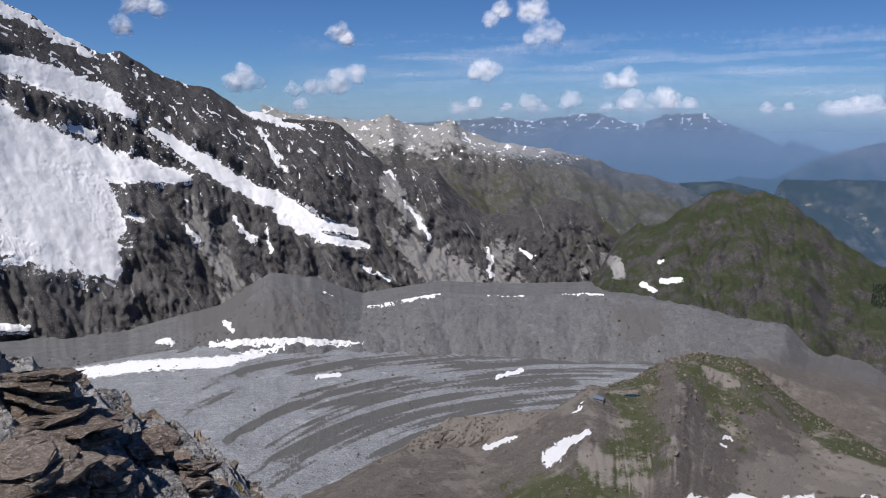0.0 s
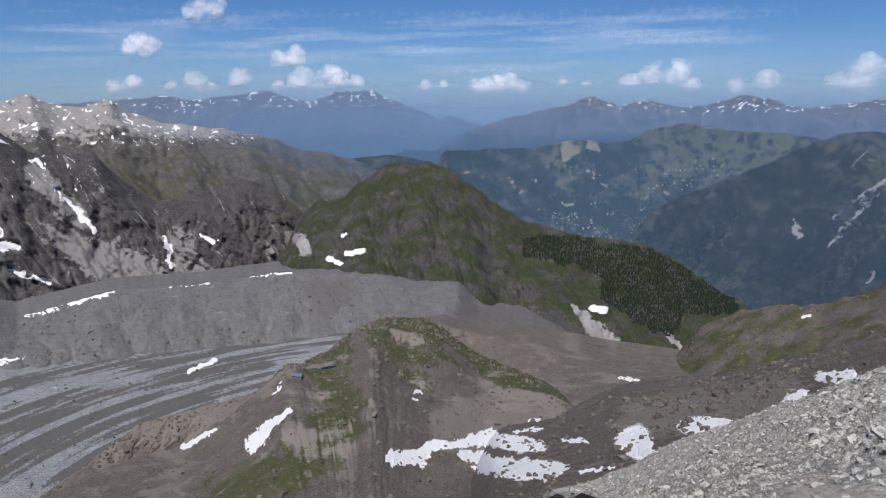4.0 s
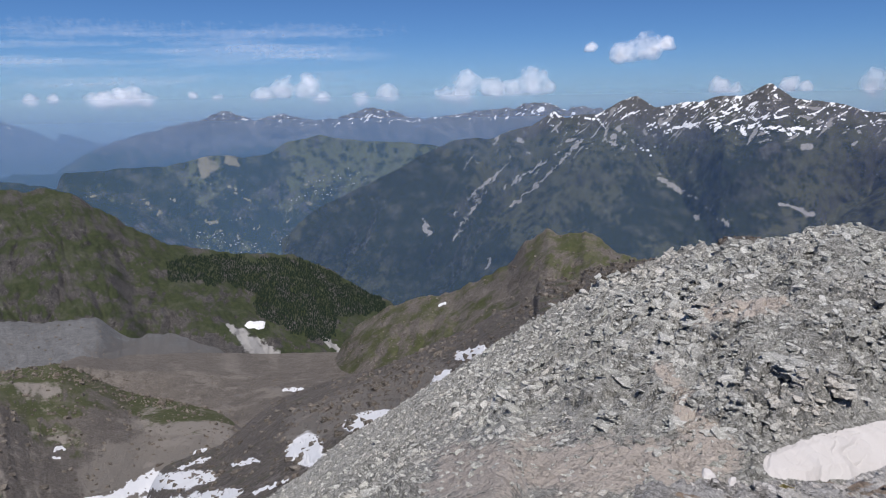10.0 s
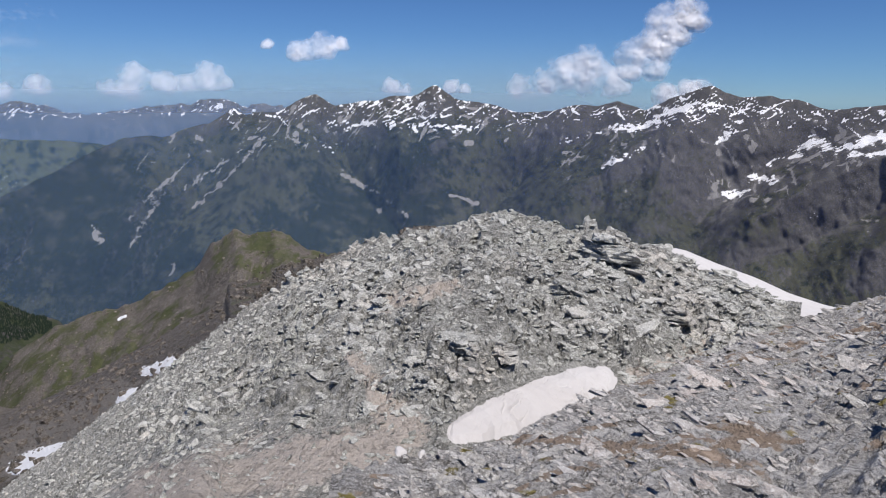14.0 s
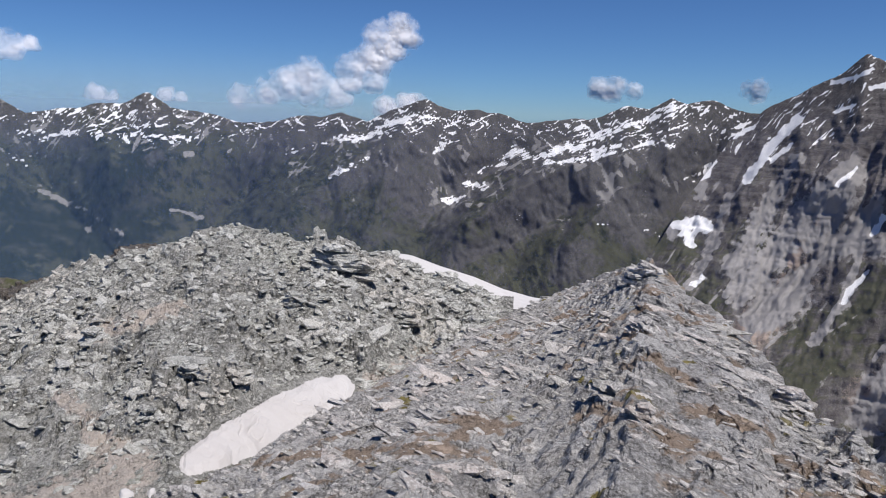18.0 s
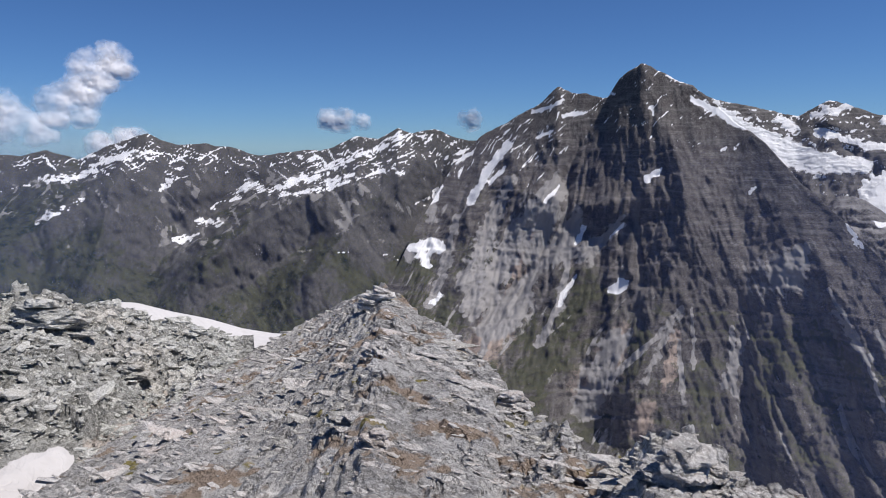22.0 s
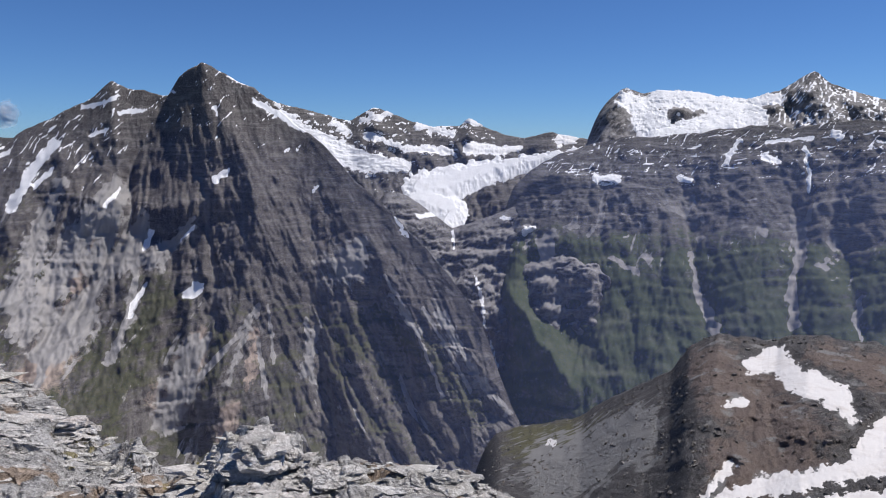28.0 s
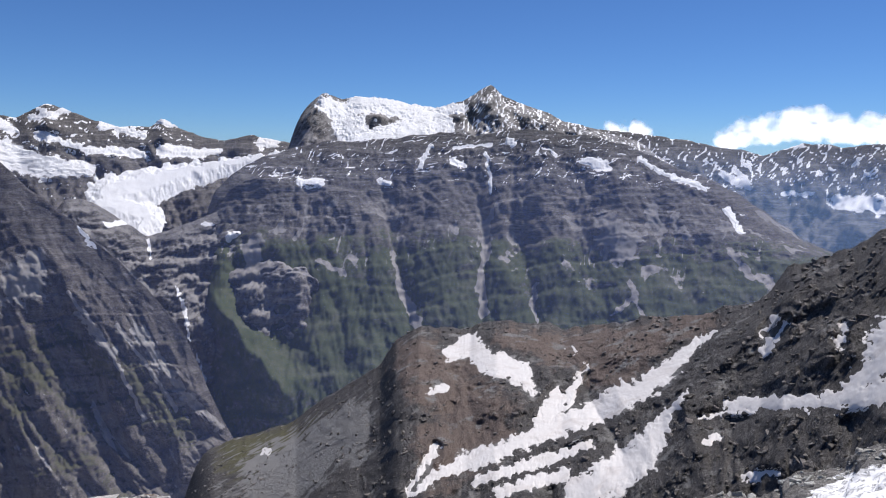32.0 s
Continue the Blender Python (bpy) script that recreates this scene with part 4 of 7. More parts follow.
terrain("dark_pyramid_peak", Slope(([line([(112.67, -18.44), (116.27, -17.73), (119.91, -19.51), (123.6, -22.03), (128.27, -25.18), (132.9, -26.49), (141.78, -27.81), (137.96, -27.27), (147.17, -27.19), (154.19, -25.77), (158.34, -24.6)], [(111, 2330), (116, 2250), (122, 2050), (159, 2000)])] + [line([(109.13, -19.06), (110.96, -15.81), (112.78, -12.45), (114.6, -9), (116.4, -5.51), (118.62, -1.99), (120.92, 0.81), (123.02, 1.73), (125.19, 3.03), (126.92, 4.44), (128, 4.09), (129.3, 3.88), (130.59, 3.66), (131.42, 4.92), (133.08, 5.82), (134.56, 5.3), (136.66, 4.23), (137.16, 3.78), (140.35, 1.24), (143.73, -2.1), (147.22, -5.39), (151.71, -10.03), (154, -13.52), (156.62, -19.92), (157.81, -21.76)], [(111, 2520), (113.3, 2670), (115.2, 2820), (116.4, 2960), (117.6, 3110), (118.7, 3250), (120.5, 3350), (126, 3200), (133, 3000), (140, 2850), (150, 2450), (158, 2150)])]), bow=0.12, rough=24, size=300, rib=22, rib_size=85, carve=18, wash=0.6, ledge=7, ledge_size=75, folds=PEAK_FOLDS, jag=14, seed=7, cut=0.6, slant=[(111, -1.0), (128, -0.3), (131, 0.1), (140, 0.6), (158, 0.9)], quiet=PEAK_SNOW), 111, 159.5, 0.06, [300], peak_land, "huge dark rocky pyramid peak with scree fans and snow gullies", back=0.7, covers=cover_peak)


# ---- snow ridge, glacier tongue and ice dome behind it ----
RIDGE_SNOW = [[(138.29, 2.98, 0.398), (140.35, 1.11, 1.035), (142.89, -0.37, 1.592), (145.48, -1.22, 1.353), (148.11, -1.43, 0.637)], [(142.49, 1.98, 0.557), (143.55, 1.27, 0.478)], [(145.06, 0.94, 0.557), (148.11, 0.01, 0.478), (151.63, -0.23, 0.478)], [(144.64, 2.01, 0.398), (146.81, 2.67, 0.478)], [(152.94, 0.04, 0.796), (155.13, -0.08, 0.637), (156.87, 0.07, 0.318)], [(152.48, 2.07, 0.557), (153.26, 2.2, 0.637), (153.79, 1.78, 0.318)], [(159.88, 0.69, 0.716), (160.94, 0.78, 0.637)], [(148.98, 1.75, 0.478), (151.61, 1.16, 0.478)]]


def cover_snowridge(az, el, p, c):
    c[:, 0] = np.maximum(paint(az, el, RIDGE_SNOW, 0.3, 0.6, 12), streaks(az, el, -18, 1.2, 0.2, 0.55, 19) * band(el, -0.5, 1.2))


terrain("snowy_back_ridge", Slope([line([(134.3, -6.75), (147.22, -6.94), (156.13, -6.87), (164.8, -6.64)], 3300), line([(136.26, 3.97), (138.3, 3.31), (141.22, 2.6), (143.78, 2), (145.6, 3.09), (147.24, 2.46), (149.86, 1.62), (152.26, 1.77), (153, 2.29), (153.79, 1.78), (155.55, 1.1), (157.29, 0.8), (159.22, 1.2), (160.3, 1.03), (162.85, 0.62)], 3850)], rough=45, size=220, rib=20, carve=16, ledge=10, rib_size=90, jag=8, seed=8, quiet=RIDGE_SNOW, ends=(132, 168, 4)), 134, 168, 0.08, [90], plateau_land, "dark rocky ridge streaked with old snow", back=0.5, covers=cover_snowridge)


def cover_steps(az, el, p, c):
    c[:, 1] = paint(az, el, [[(152.69, -17.46, 2.786), (155.02, -19.98, 2.388)]], 0.8, 1.2)
    c[:, 2] = np.maximum(paint(az, el, [[(159.02, -7.69, 1.99), (158.86, -9.89, 1.592)], [(149.45, -7.82, 0.716), (151.25, -9.37, 0.557)]], 0.3, 0.8), 0.4)
    c[:, 0] = paint(az, el, [[(153.60, -10.04, 0.20), (154.12, -12.01, 0.24), (154.38, -13.98, 0.20)], [(154.69, -14.63, 0.12), (155.82, -18.09, 0.16), (156.97, -20.86, 0.20)], [(157.45, -6.49, 0.637), (158.1, -6.17, 0.398)], [(149, -5.26, 0.398), (150.11, -5.16, 0.318)], [(153.97, -11.1, 0.239), (154.21, -12.2, 0.199)], [(151.68, -6.48, 0.239), (151.91, -7.81, 0.159)], [(155.44, -5.33, 0.239), (156.55, -5.54, 0.199)]], 0.2, 0.5, 14)


terrain("rock_steps_below_the_ice", Slope([line([(144.39, -24.92), (151.84, -24.61), (156.66, -21.6), (160.95, -20.54), (165.36, -20.2)], 2250), line([(144.54, -9.57), (150.83, -13.12), (153.99, -12.21), (156.25, -13.03), (158.87, -10.33), (160.6, -9.39), (164.9, -9.22)], 2500), line([(144.59, -2.97), (148.11, -3.62), (149.89, -4.94), (151.68, -6.26), (153.89, -5.57), (157.4, -4.2), (160.5, -5.9), (164.8, -6.64)], 2950)], rough=40, size=150, rib=10, carve=22, ledge=16, ledge_size=45, rib_size=80, stretch=1.2, jag=6, seed=9, ends=(142, 168, 5)), 143, 168, 0.07, [90, 90], plateau_land, "grey stepped bedrock below a glacier snout", back=0.3, covers=cover_steps)
ICE_EDGE = [(161.61, -0.16, 0.557), (158.63, -0.79, 0.796), (156.03, -1.24, 1.035), (153.84, -1.83, 1.433), (151.64, -2.42, 1.99), (149.44, -3.18, 2.229), (148.77, -3.84, 1.592), (150.33, -4.19, 1.99), (151.66, -4.8, 1.751), (151.45, -5.82, 0.955), (151.23, -6.13, 0.478)]


def cover_ice(az, el, p, c):
    c[:, 2] = 0.6 * streaks(az, el, 20, 2.0, 0.2, 0.45, 48) + 0.55 * paint(az, el, [[(160.34, -0.47, 0.199), (153.85, -2.14, 0.239), (151.21, -3.83, 0.199)], [(152.55, -4.7, 0.637), (152.98, -3.82, 0.318)]], 0.15, 0.5)


def ice_body(name, slope, az0, az1, step, v0, v1, nv, strokes, thick, mat, label, category, covers=None, rag=(0.12, 0.5), seed=3, calm=0.25, fray=0.0, torn=0.0):
    """A body of snow or ice that lies on a slope inside some strokes and thins out to their border."""
    u, v = np.arange(az0, az1, step), np.linspace(v0, v1, nv)
    A, V = np.meshgrid(u, v)
    p = slope.at(A.ravel(), V.ravel(), calm)
    az, el = sight(p)
    m = paint(az, el, strokes, rag[0], rag[1], seed)
    m = m + fray * (fbm(np.stack([az, el, 0 * az], 1) / 0.22, 3, 0.6, seed + 3) + torn * (fbm(np.stack([az * 0.8, el * 1.9, 0 * az], 1) / 0.6, 4, 0.6, seed + 7) - 0.12))
    p[:, 2] += thick * np.clip((m - 0.5) * 4, -1.2, 1.0)
    f = grid_faces(len(u), nv)
    f = f[(m[f] > 0.3).any(1)]
    used, inv = np.unique(f, return_inverse=True)
    cover = np.zeros((len(p), 4))
    if covers:
        covers(az, el, p, cover)
    ob = sheet(name, p[used], inv.reshape(f.shape), mat, True, cover[used])
    return tagged(ob, label, category)


ICE = Slope([line([(144.55, -7.81), (151.69, -7.81), (164.84, -7.5)], 2860), line([(144.62, 0.29), (153.81, 0.22), (164.53, 0.28)], 3500)], bow=0.15, rough=5, size=60, seed=40)
ice_body("hanging_glacier", ICE, 147, 164, 0.05, 0, 1, 150, [ICE_EDGE], 12, serac_land, "white glacier tongue spilling over a rock step", "glacier", cover_ice, rag=(0.45, 0.8))


# ---- flat plateau wall with green slopes ----
PLATEAU_SNOW = [[(162.7, -2.19, 0.557), (164.41, -2.31, 0.478)], [(171.83, -1.12, 0.318), (172.69, 0.64, 0.398)], [(174.47, -0.43, 0.478), (175.35, -0.72, 0.398)], [(178.81, 1.16, 0.478), (179.17, 0.95, 0.398)], [(184.46, -0.26, 0.557), (185.74, -0.46, 0.955), (186.6, -0.87, 0.318)], [(188.64, 0.02, 0.398), (190.32, -1, 0.398), (193.58, -2.17, 0.318)], [(181.43, 0.68, 0.239), (182.53, 0.14, 0.318)], [(195.03, -3.57, 0.398), (196.09, -5.17, 0.318)], [(177.09, 0.27, 0.239), (177.6, -2.79, 0.318)], [(168.76, -2.04, 0.398), (169.64, -2.25, 0.318)], [(174.45, 0.58, 0.199), (177.51, 0.93, 0.239)]]


PLATEAU_FOLDS = [
    ([(157.55, -1.90, 2.40), (161.08, -2.73, 2.80), (165.06, -2.66, 2.40)], 27),
    ([(169.01, -2.58, 1.60), (169.81, -6.95, 2.00), (171.33, -12.58, 2.00)], -24),
    ([(176.74, -3.67, 1.60), (177.14, -7.51, 2.00), (176.96, -12.24, 1.60)], -21),
    ([(173.30, -2.05, 2.40), (173.93, -6.80, 3.20), (174.14, -11.56, 3.20)], 24),
    ([(181.11, -1.85, 2.40), (182.15, -5.98, 3.20), (183.98, -10.01, 3.20)], 21),
    ([(179.75, -6.10, 1.60), (180.95, -9.41, 1.60), (181.33, -12.32, 1.60)], -18),
    ([(156.26, -11.59, 2.00), (158.52, -14.66, 2.80), (161.30, -18.11, 3.20)], 90),
    ([(165.20, -8.85, 2.40), (163.94, -12.85, 3.20), (163.10, -16.36, 2.80)], 21),
    ([(187.57, -2.05, 2.40), (187.12, -6.08, 3.20)], 36),
]


def cover_plateau(az, el, p, c):
    c[:, 1] = np.clip(band(-el, 5.2, 8.0) + 0.4 * fbm(p / 130, 3), 0, 1)
    c[:, 2] = np.maximum(np.maximum(specks(p * (1, 1, 0.3), 90, 0.45, 21), 0.5 * streaks(az, el, 82, 4.0, 0.4, 0.45, 22)) * band(-el, 2.5, 4) * band(el, -11, -7), 1.3 * paint(az, el, [[(169.83, -7.61, 0.24), (170.36, -10.00, 0.32), (171.31, -11.93, 0.48), (172.03, -13.41, 0.48)], [(177.17, -5.58, 0.64), (177.41, -7.07, 0.56), (176.70, -9.69, 0.32), (177.26, -12.22, 0.56)], [(181.38, -9.80, 0.20), (180.86, -11.31, 0.24), (181.44, -12.72, 0.20)], [(188.45, -9.19, 0.24), (188.92, -10.54, 0.32), (187.17, -11.93, 0.20)], [(163.85, -8.21, 0.20), (166.11, -9.27, 0.32)], [(186.67, -4.90, 1.60), (187.88, -6.43, 2.40)], [(159.35, -6.73, 0.96), (159.02, -8.94, 1.20)], [(170.14, -9.97, 0.398), (171.97, -13.05, 0.557)], [(176.86, -8.99, 0.318), (177.15, -12.08, 0.637)], [(181.33, -9.74, 0.239), (181.18, -11.94, 0.239)], [(195.4, -6.44, 0.318), (197.06, -8.39, 0.398)], [(187.25, -6.01, 2.388), (188.13, -6.83, 1.592)], [(188.25, -9.41, 0.239), (189.64, -11.89, 0.239)]], 0.3, 0.8))
    c[:, 0] = np.maximum(paint(az, el, PLATEAU_SNOW, 0.25, 0.6, 15),
        np.maximum(streaks(az, el, 8, 2.2, 0.15, 0.43, 23), streaks(az, el, 60, 1.8, 0.17, 0.4, 24)) * band(el, -3.8, -1.0))


terrain("layered_plateau_mountain", Slope([line([(155.53, -22.88), (160.98, -21.37), (163.87, -20.21), (170.21, -18.68), (183.86, -18.25), (196.47, -16.99), (210.22, -14.7)], 2150), line([(151.32, -18.77), (154.02, -14.84), (155.33, -11.74), (156.36, -7.3), (160.52, -6.77), (168.89, -5.64), (166.58, -5.57), (179.02, -6.28), (191.84, -6.65), (199.6, -7.38), (209.57, -7.57)], 2700), line([(151.31, -16.61), (152.64, -13.11), (153.96, -10.44), (155.25, -7.32), (155.95, -4.22), (156.5, -2.9), (157.78, -1.58), (160.33, -0.25), (162.02, 0.27), (164.51, 0.83), (166.58, 0.97), (170.06, 1.24), (173.55, 1.73), (176.62, 1.56), (178.79, 1.94), (180.95, 2.05), (183.11, 1.86), (185.66, 1.46), (188.19, 0.86), (190.7, -0.37), (193.13, -1.15), (195.53, -2.32), (197.89, -3.85), (200.19, -5.53), (203.09, -6.7), (209.57, -7.57)], 3100)], rough=20, size=240, rib=12, carve=12, wash=0.5, ledge=10, ledge_size=80, folds=PLATEAU_FOLDS, rib_size=70, stretch=0.8, jag=9, seed=10, slant=[(152, 0.3), (175, 0.0), (200, 0.3)], quiet=PLATEAU_SNOW, ends=(144, 230, 5)), 152, 212, 0.07, [110, 130], plateau_land, "long layered grey plateau mountain above green slopes", back=0.5, covers=cover_plateau)


DOME_SNOW = [[(164.66, 3.82, 1.035), (165.72, 3.3, 1.592), (166.37, 2.46, 2.229), (167.01, 1.4, 1.99)], [(167.01, 3.96, 1.433), (169.17, 3.84, 1.353), (171.35, 3.37, 1.592), (173.32, 2.72, 1.831), (171.8, 2.01, 1.99), (169.62, 1.45, 1.433), (166.58, 1.05, 1.194)], [(173.98, 2.17, 1.194), (172.68, 1.72, 1.194)], [(173.53, 3.45, 0.716), (175.27, 3.69, 0.557)]]


def cover_dome(az, el, p, c):
    c[:, 2] = 0.55 + 0.3 * fbm(p / 60, 4, 0.6, 29)
    c[:, 0] = np.maximum(paint(az, el, DOME_SNOW, 0.5, 0.6, 16), np.maximum(streaks(az, el, 70, 1.4, 0.13, 0.62, 25), streaks(az, el, -60, 1.2, 0.12, 0.55, 26)) * band(az, 174.0, 175.5))


terrain("white_domed_summit", Slope([line([(158.94, -1.29), (178.87, -1.01), (195.53, -2.32)], 3250), line([(160.62, 0.09), (161.47, 0.66), (162.32, 1.95), (163.39, 3.66), (164.45, 4.49), (166.15, 4.11), (167.44, 4.4), (169.17, 4.23), (170.91, 3.84), (173.09, 3.58), (175.26, 4.12), (176.55, 4.99), (177.4, 5.33), (178.29, 4.58), (179.6, 3.96), (180.91, 3.54), (183.08, 2.71), (185.64, 2.01), (187.74, 1.48), (189, 0.95), (191.52, -0.77)], 3800)], rough=60, size=240, rib=25, carve=24, rib_size=90, jag=9, seed=11, quiet=DOME_SNOW, slant=[(165, -0.4), (176, 0.0), (190, 0.7)], ends=(158, 196, 5)), 158, 196, 0.08, [110], plateau_land, "snow-domed summit beside a rocky pointed peak", back=0.5, covers=cover_dome)


def cover_blue(az, el, p, c):
    c[:, 0] = np.maximum(paint(az, el, [[(194.68, -1.11, 0.637), (196.65, -2.08, 0.557), (195.43, -0.69, 0.398)], [(202.1, -2.67, 0.796), (204.8, -2.93, 1.035)], [(198.89, -2.4, 0.398), (200.67, -2.22, 0.318)], [(192.74, -1.16, 0.318), (193.96, -1.95, 0.318)], [(198.3, 0.89, 0.239), (199.73, 1.06, 0.239)]], 0.3, 0.7, 18), np.maximum(streaks(az, el, 60, 1.6, 0.18, 0.5, 27), streaks(az, el, -55, 1.6, 0.18, 0.5, 28)) * band(el, -4, -1))
    c[:, 1] = 0.8 * band(-el, 5.5, 8)


terrain("blue_southern_range", Slope([line([(180, -10), (230, -10)], 3300), line([(184.81, 1.66), (185.64, 2.1), (188.55, 1.87), (191.41, 1.31), (194.95, 0.85), (197.24, 0.28), (199.72, 1.17), (202.51, 0.93), (204.74, 1.17), (211.56, 2.09)], 4200)], rough=60, size=240, rib=30, carve=30, rib_size=110, jag=9, seed=12, ends=(178, 240, 5)), 178, 216, 0.09, [110], plateau_land, "hazy blue range with snow couloirs", back=0.5, covers=cover_blue)


# ---- glaciated wall across the glacier ----
WALL_SNOW = ([[(-32.93, -0.13, 2.388), (-30.53, -1.61, 2.786), (-29.74, -3.89, 4.776), (-28.89, -5.85, 5.97), (-27.66, -7.88, 5.174), (-26.35, -9.57, 3.184), (-25, -11.29, 1.194)], [(-29.4, -3.9, 2.786), (-26.4, -5.58, 2.786), (-25.13, -8.04, 1.99)], [(-31.06, 3.15, 1.194), (-28.83, 2.68, 1.592), (-26.86, 1.98, 1.592), (-24.47, 0.88, 1.433), (-22.91, -0.29, 0.557)], [(-32.21, 7.25, 1.194), (-29.19, 6.09, 0.716), (-27.29, 5.05, 0.557), (-25.31, 3.91, 0.478)], [(-31.73, -0.67, 0.796), (-29.2, -1.62, 1.592), (-26.89, -2.81, 1.99), (-24.45, -3.85, 1.592), (-21.1, -4.55, 1.035), (-19.55, -4.79, 0.557)]] + [[(-21.67, -1.37, 0.478), (-19.82, -2.6, 0.876), (-17.52, -4.21, 1.194), (-15.14, -5.74, 1.035), (-12.66, -6.86, 1.114), (-10.13, -8.44, 0.876), (-7.07, -9.15, 0.478)], [(-12.7, -7.94, 0.716), (-9.72, -9.54, 0.637), (-6.2, -10.27, 0.398)], [(-19.75, -8.33, 0.318), (-19.01, -9.41, 0.398)], [(-23.39, -7.33, 0.398), (-22.66, -7.85, 0.318)], [(-14.12, -1.31, 0.239), (-12.96, -3.43, 0.318), (-12.36, -4.29, 0.239)], [(-15.48, 0.35, 0.557), (-14.28, -0.06, 0.716), (-11.62, -1.1, 0.318), (-10.57, -1.4, 0.239)], [(-16.27, -7.84, 0.239), (-14.89, -9.81, 0.318)], [(-4.36, -4.56, 0.478), (-4.01, -4.78, 0.318)], [(-3.27, -6.76, 0.239), (-1.26, -9.63, 0.318)], [(3.47, -10.48, 0.199), (3.64, -12.69, 0.279)]] + [[(5.93, -10.43, 0.199), (6.84, -11.07, 0.239)], [(-32.31, -10.2, 0.318), (-30.95, -9.96, 0.557), (-29.87, -9.28, 0.955), (-31.51, -8.76, 1.035)], [(-32.71, -14.33, 0.398), (-30.71, -14.73, 0.398)], [(-25.77, -16.45, 0.398), (-22.29, -16.86, 0.478), (-21.46, -16.53, 0.318)], [(-17.3, -15.99, 0.398), (-16.89, -16.31, 0.239)], [(-13.99, -8.34, 0.199), (-13.66, -10.72, 0.199)], [(-6.67, -11.8, 0.199), (-4.43, -12.94, 0.199)], [(-22.67, 3.23, 0.159), (-22.36, 2.27, 0.159)], [(-20.53, -0.28, 0.199), (-20.49, -0.89, 0.159)], [(-26.76, -1.07, 0.557), (-25.56, -1.66, 0.478)]])


def cover_wall(az, el, p, c):
    c[:, 0] = np.maximum(paint(az, el, WALL_SNOW, 0.35, 0.7, 20), np.maximum(streaks(az, el, -48, 1.4, 0.2, 0.42, 29) * band(el, -9, -4) * band(-az, -6, 2), specks(p, 26, 0.28, 29) * band(el, -6, -2) * band(-az, -2, 6)))
    c[:, 2] = paint(az, el, [[(-3.96, -9.63, 1.194), (-1.26, -11.85, 2.388), (1.93, -13.6, 2.786)], [(4.15, -10.91, 1.592), (5.1, -13.1, 1.99)], [(-15.89, -13.19, 1.592), (-12.07, -14.69, 3.184), (-6.74, -16.19, 2.388)], [(-4.8, -5.22, 1.194), (-2.16, -8.75, 1.194)], [(12.55, -11.08, 0.955), (13.47, -12.33, 0.955)], [(-19.28, -7.09, 1.194), (-17.09, -11.85, 1.194), (-16.38, -14.44, 1.592)]], 0.4, 0.9, 21)
    c[:, 2] = np.maximum(c[:, 2], 0.6 * streaks(az, el, -58, 3.5, 0.3, 0.4, 27))
    c[:, 1] = np.clip(band(az, 6, 15) * (0.45 + 0.6 * fbm(p / 90, 4)), 0, 1)


terrain("glaciated_rock_wall", Slope([line([(-38.75, -15.48), (-32.6, -16.61), (-24.37, -18.23), (-17.44, -18.58), (-10.37, -16.93), (-6.77, -17.5), (-0.34, -16.49), (5.17, -16.39), (11.89, -15.87), (16.24, -16.2), (22.45, -16.62)], [(-45, 1700), (-20, 1760), (10, 1980), (30, 2040)]), line([(-37.14, 11.15), (-32.04, 8.94), (-30.38, 7.06), (-28.53, 6.13), (-26.63, 4.79), (-24.62, 3.75), (-23.35, 3.9), (-22.11, 3.25), (-20.31, 2.12), (-18.39, 1.87), (-16.07, 0.76), (-14.89, -0.06), (-12.43, -0.47), (-9.91, -0.55), (-8.22, -1.1), (-6.51, -2.38), (-4.79, -3.9), (-3.03, -4.25), (-0.82, -4.34), (0.51, -5.87), (2.76, -7.75), (5.86, -7.57), (9.33, -6.41), (11.51, -7.13), (13.3, -8.88), (15.96, -11.33), (20.31, -14.79)], [(-45, 2300), (-10, 2500), (10, 2500), (30, 2250)])], bow=0.1, rough=45, size=260, rib=40, carve=30, wash=0.4, rib_size=80, jag=13, seed=13, cut=0.8, slant=[(-30, 0.4), (0, 0.55), (12, 0.35), (27, 0.2)], quiet=WALL_SNOW), -44, 27, 0.065, [260], wall_land, "steep grey rock wall with hanging snowfields and gullies", back=0.4, covers=cover_wall)


def cover_upland(az, el, p, c):
    c[:, 0] = specks(p, 26, 0.5, 31) * band(el, -5.5, -2.5)
    c[:, 2] = 0.65 * band(el, -5, -2.6)
    c[:, 1] = np.clip(band(-el, 3.6, 6) * 0.55 + 0.35 * fbm(p / 60, 4), 0, 1)


terrain("pale_rock_upland", Slope([line([(-20.94, -8.27), (-3.96, -9.63), (9.44, -12.5), (17.85, -13.0), (25.55, -12.0)], 2600), line([(-17.27, 0.75), (-14.85, 0.85), (-11.59, -0.17), (-9.9, -0.25), (-7.35, -0.54), (-5.62, -0.66), (-4.32, -0.14), (-3.02, -0.87), (-1.27, -1.08), (0.48, -0.51), (1.8, -1.49), (3.99, -2.13), (7.05, -2.62), (9.21, -2.94), (11.79, -3.55), (13.51, -4.37), (16.01, -4.73), (18.48, -5.49), (20.13, -6.46), (23.7, -7.91)], 3300)], rough=50, size=220, rib=12, carve=12, rib_size=90, jag=9, seed=14, slant=0.6, ends=(-24, 28, 4)), -14, 26, 0.08, [120], upland_land, "pale rocky upland ridge dotted with snow", back=0.4, covers=cover_upland)


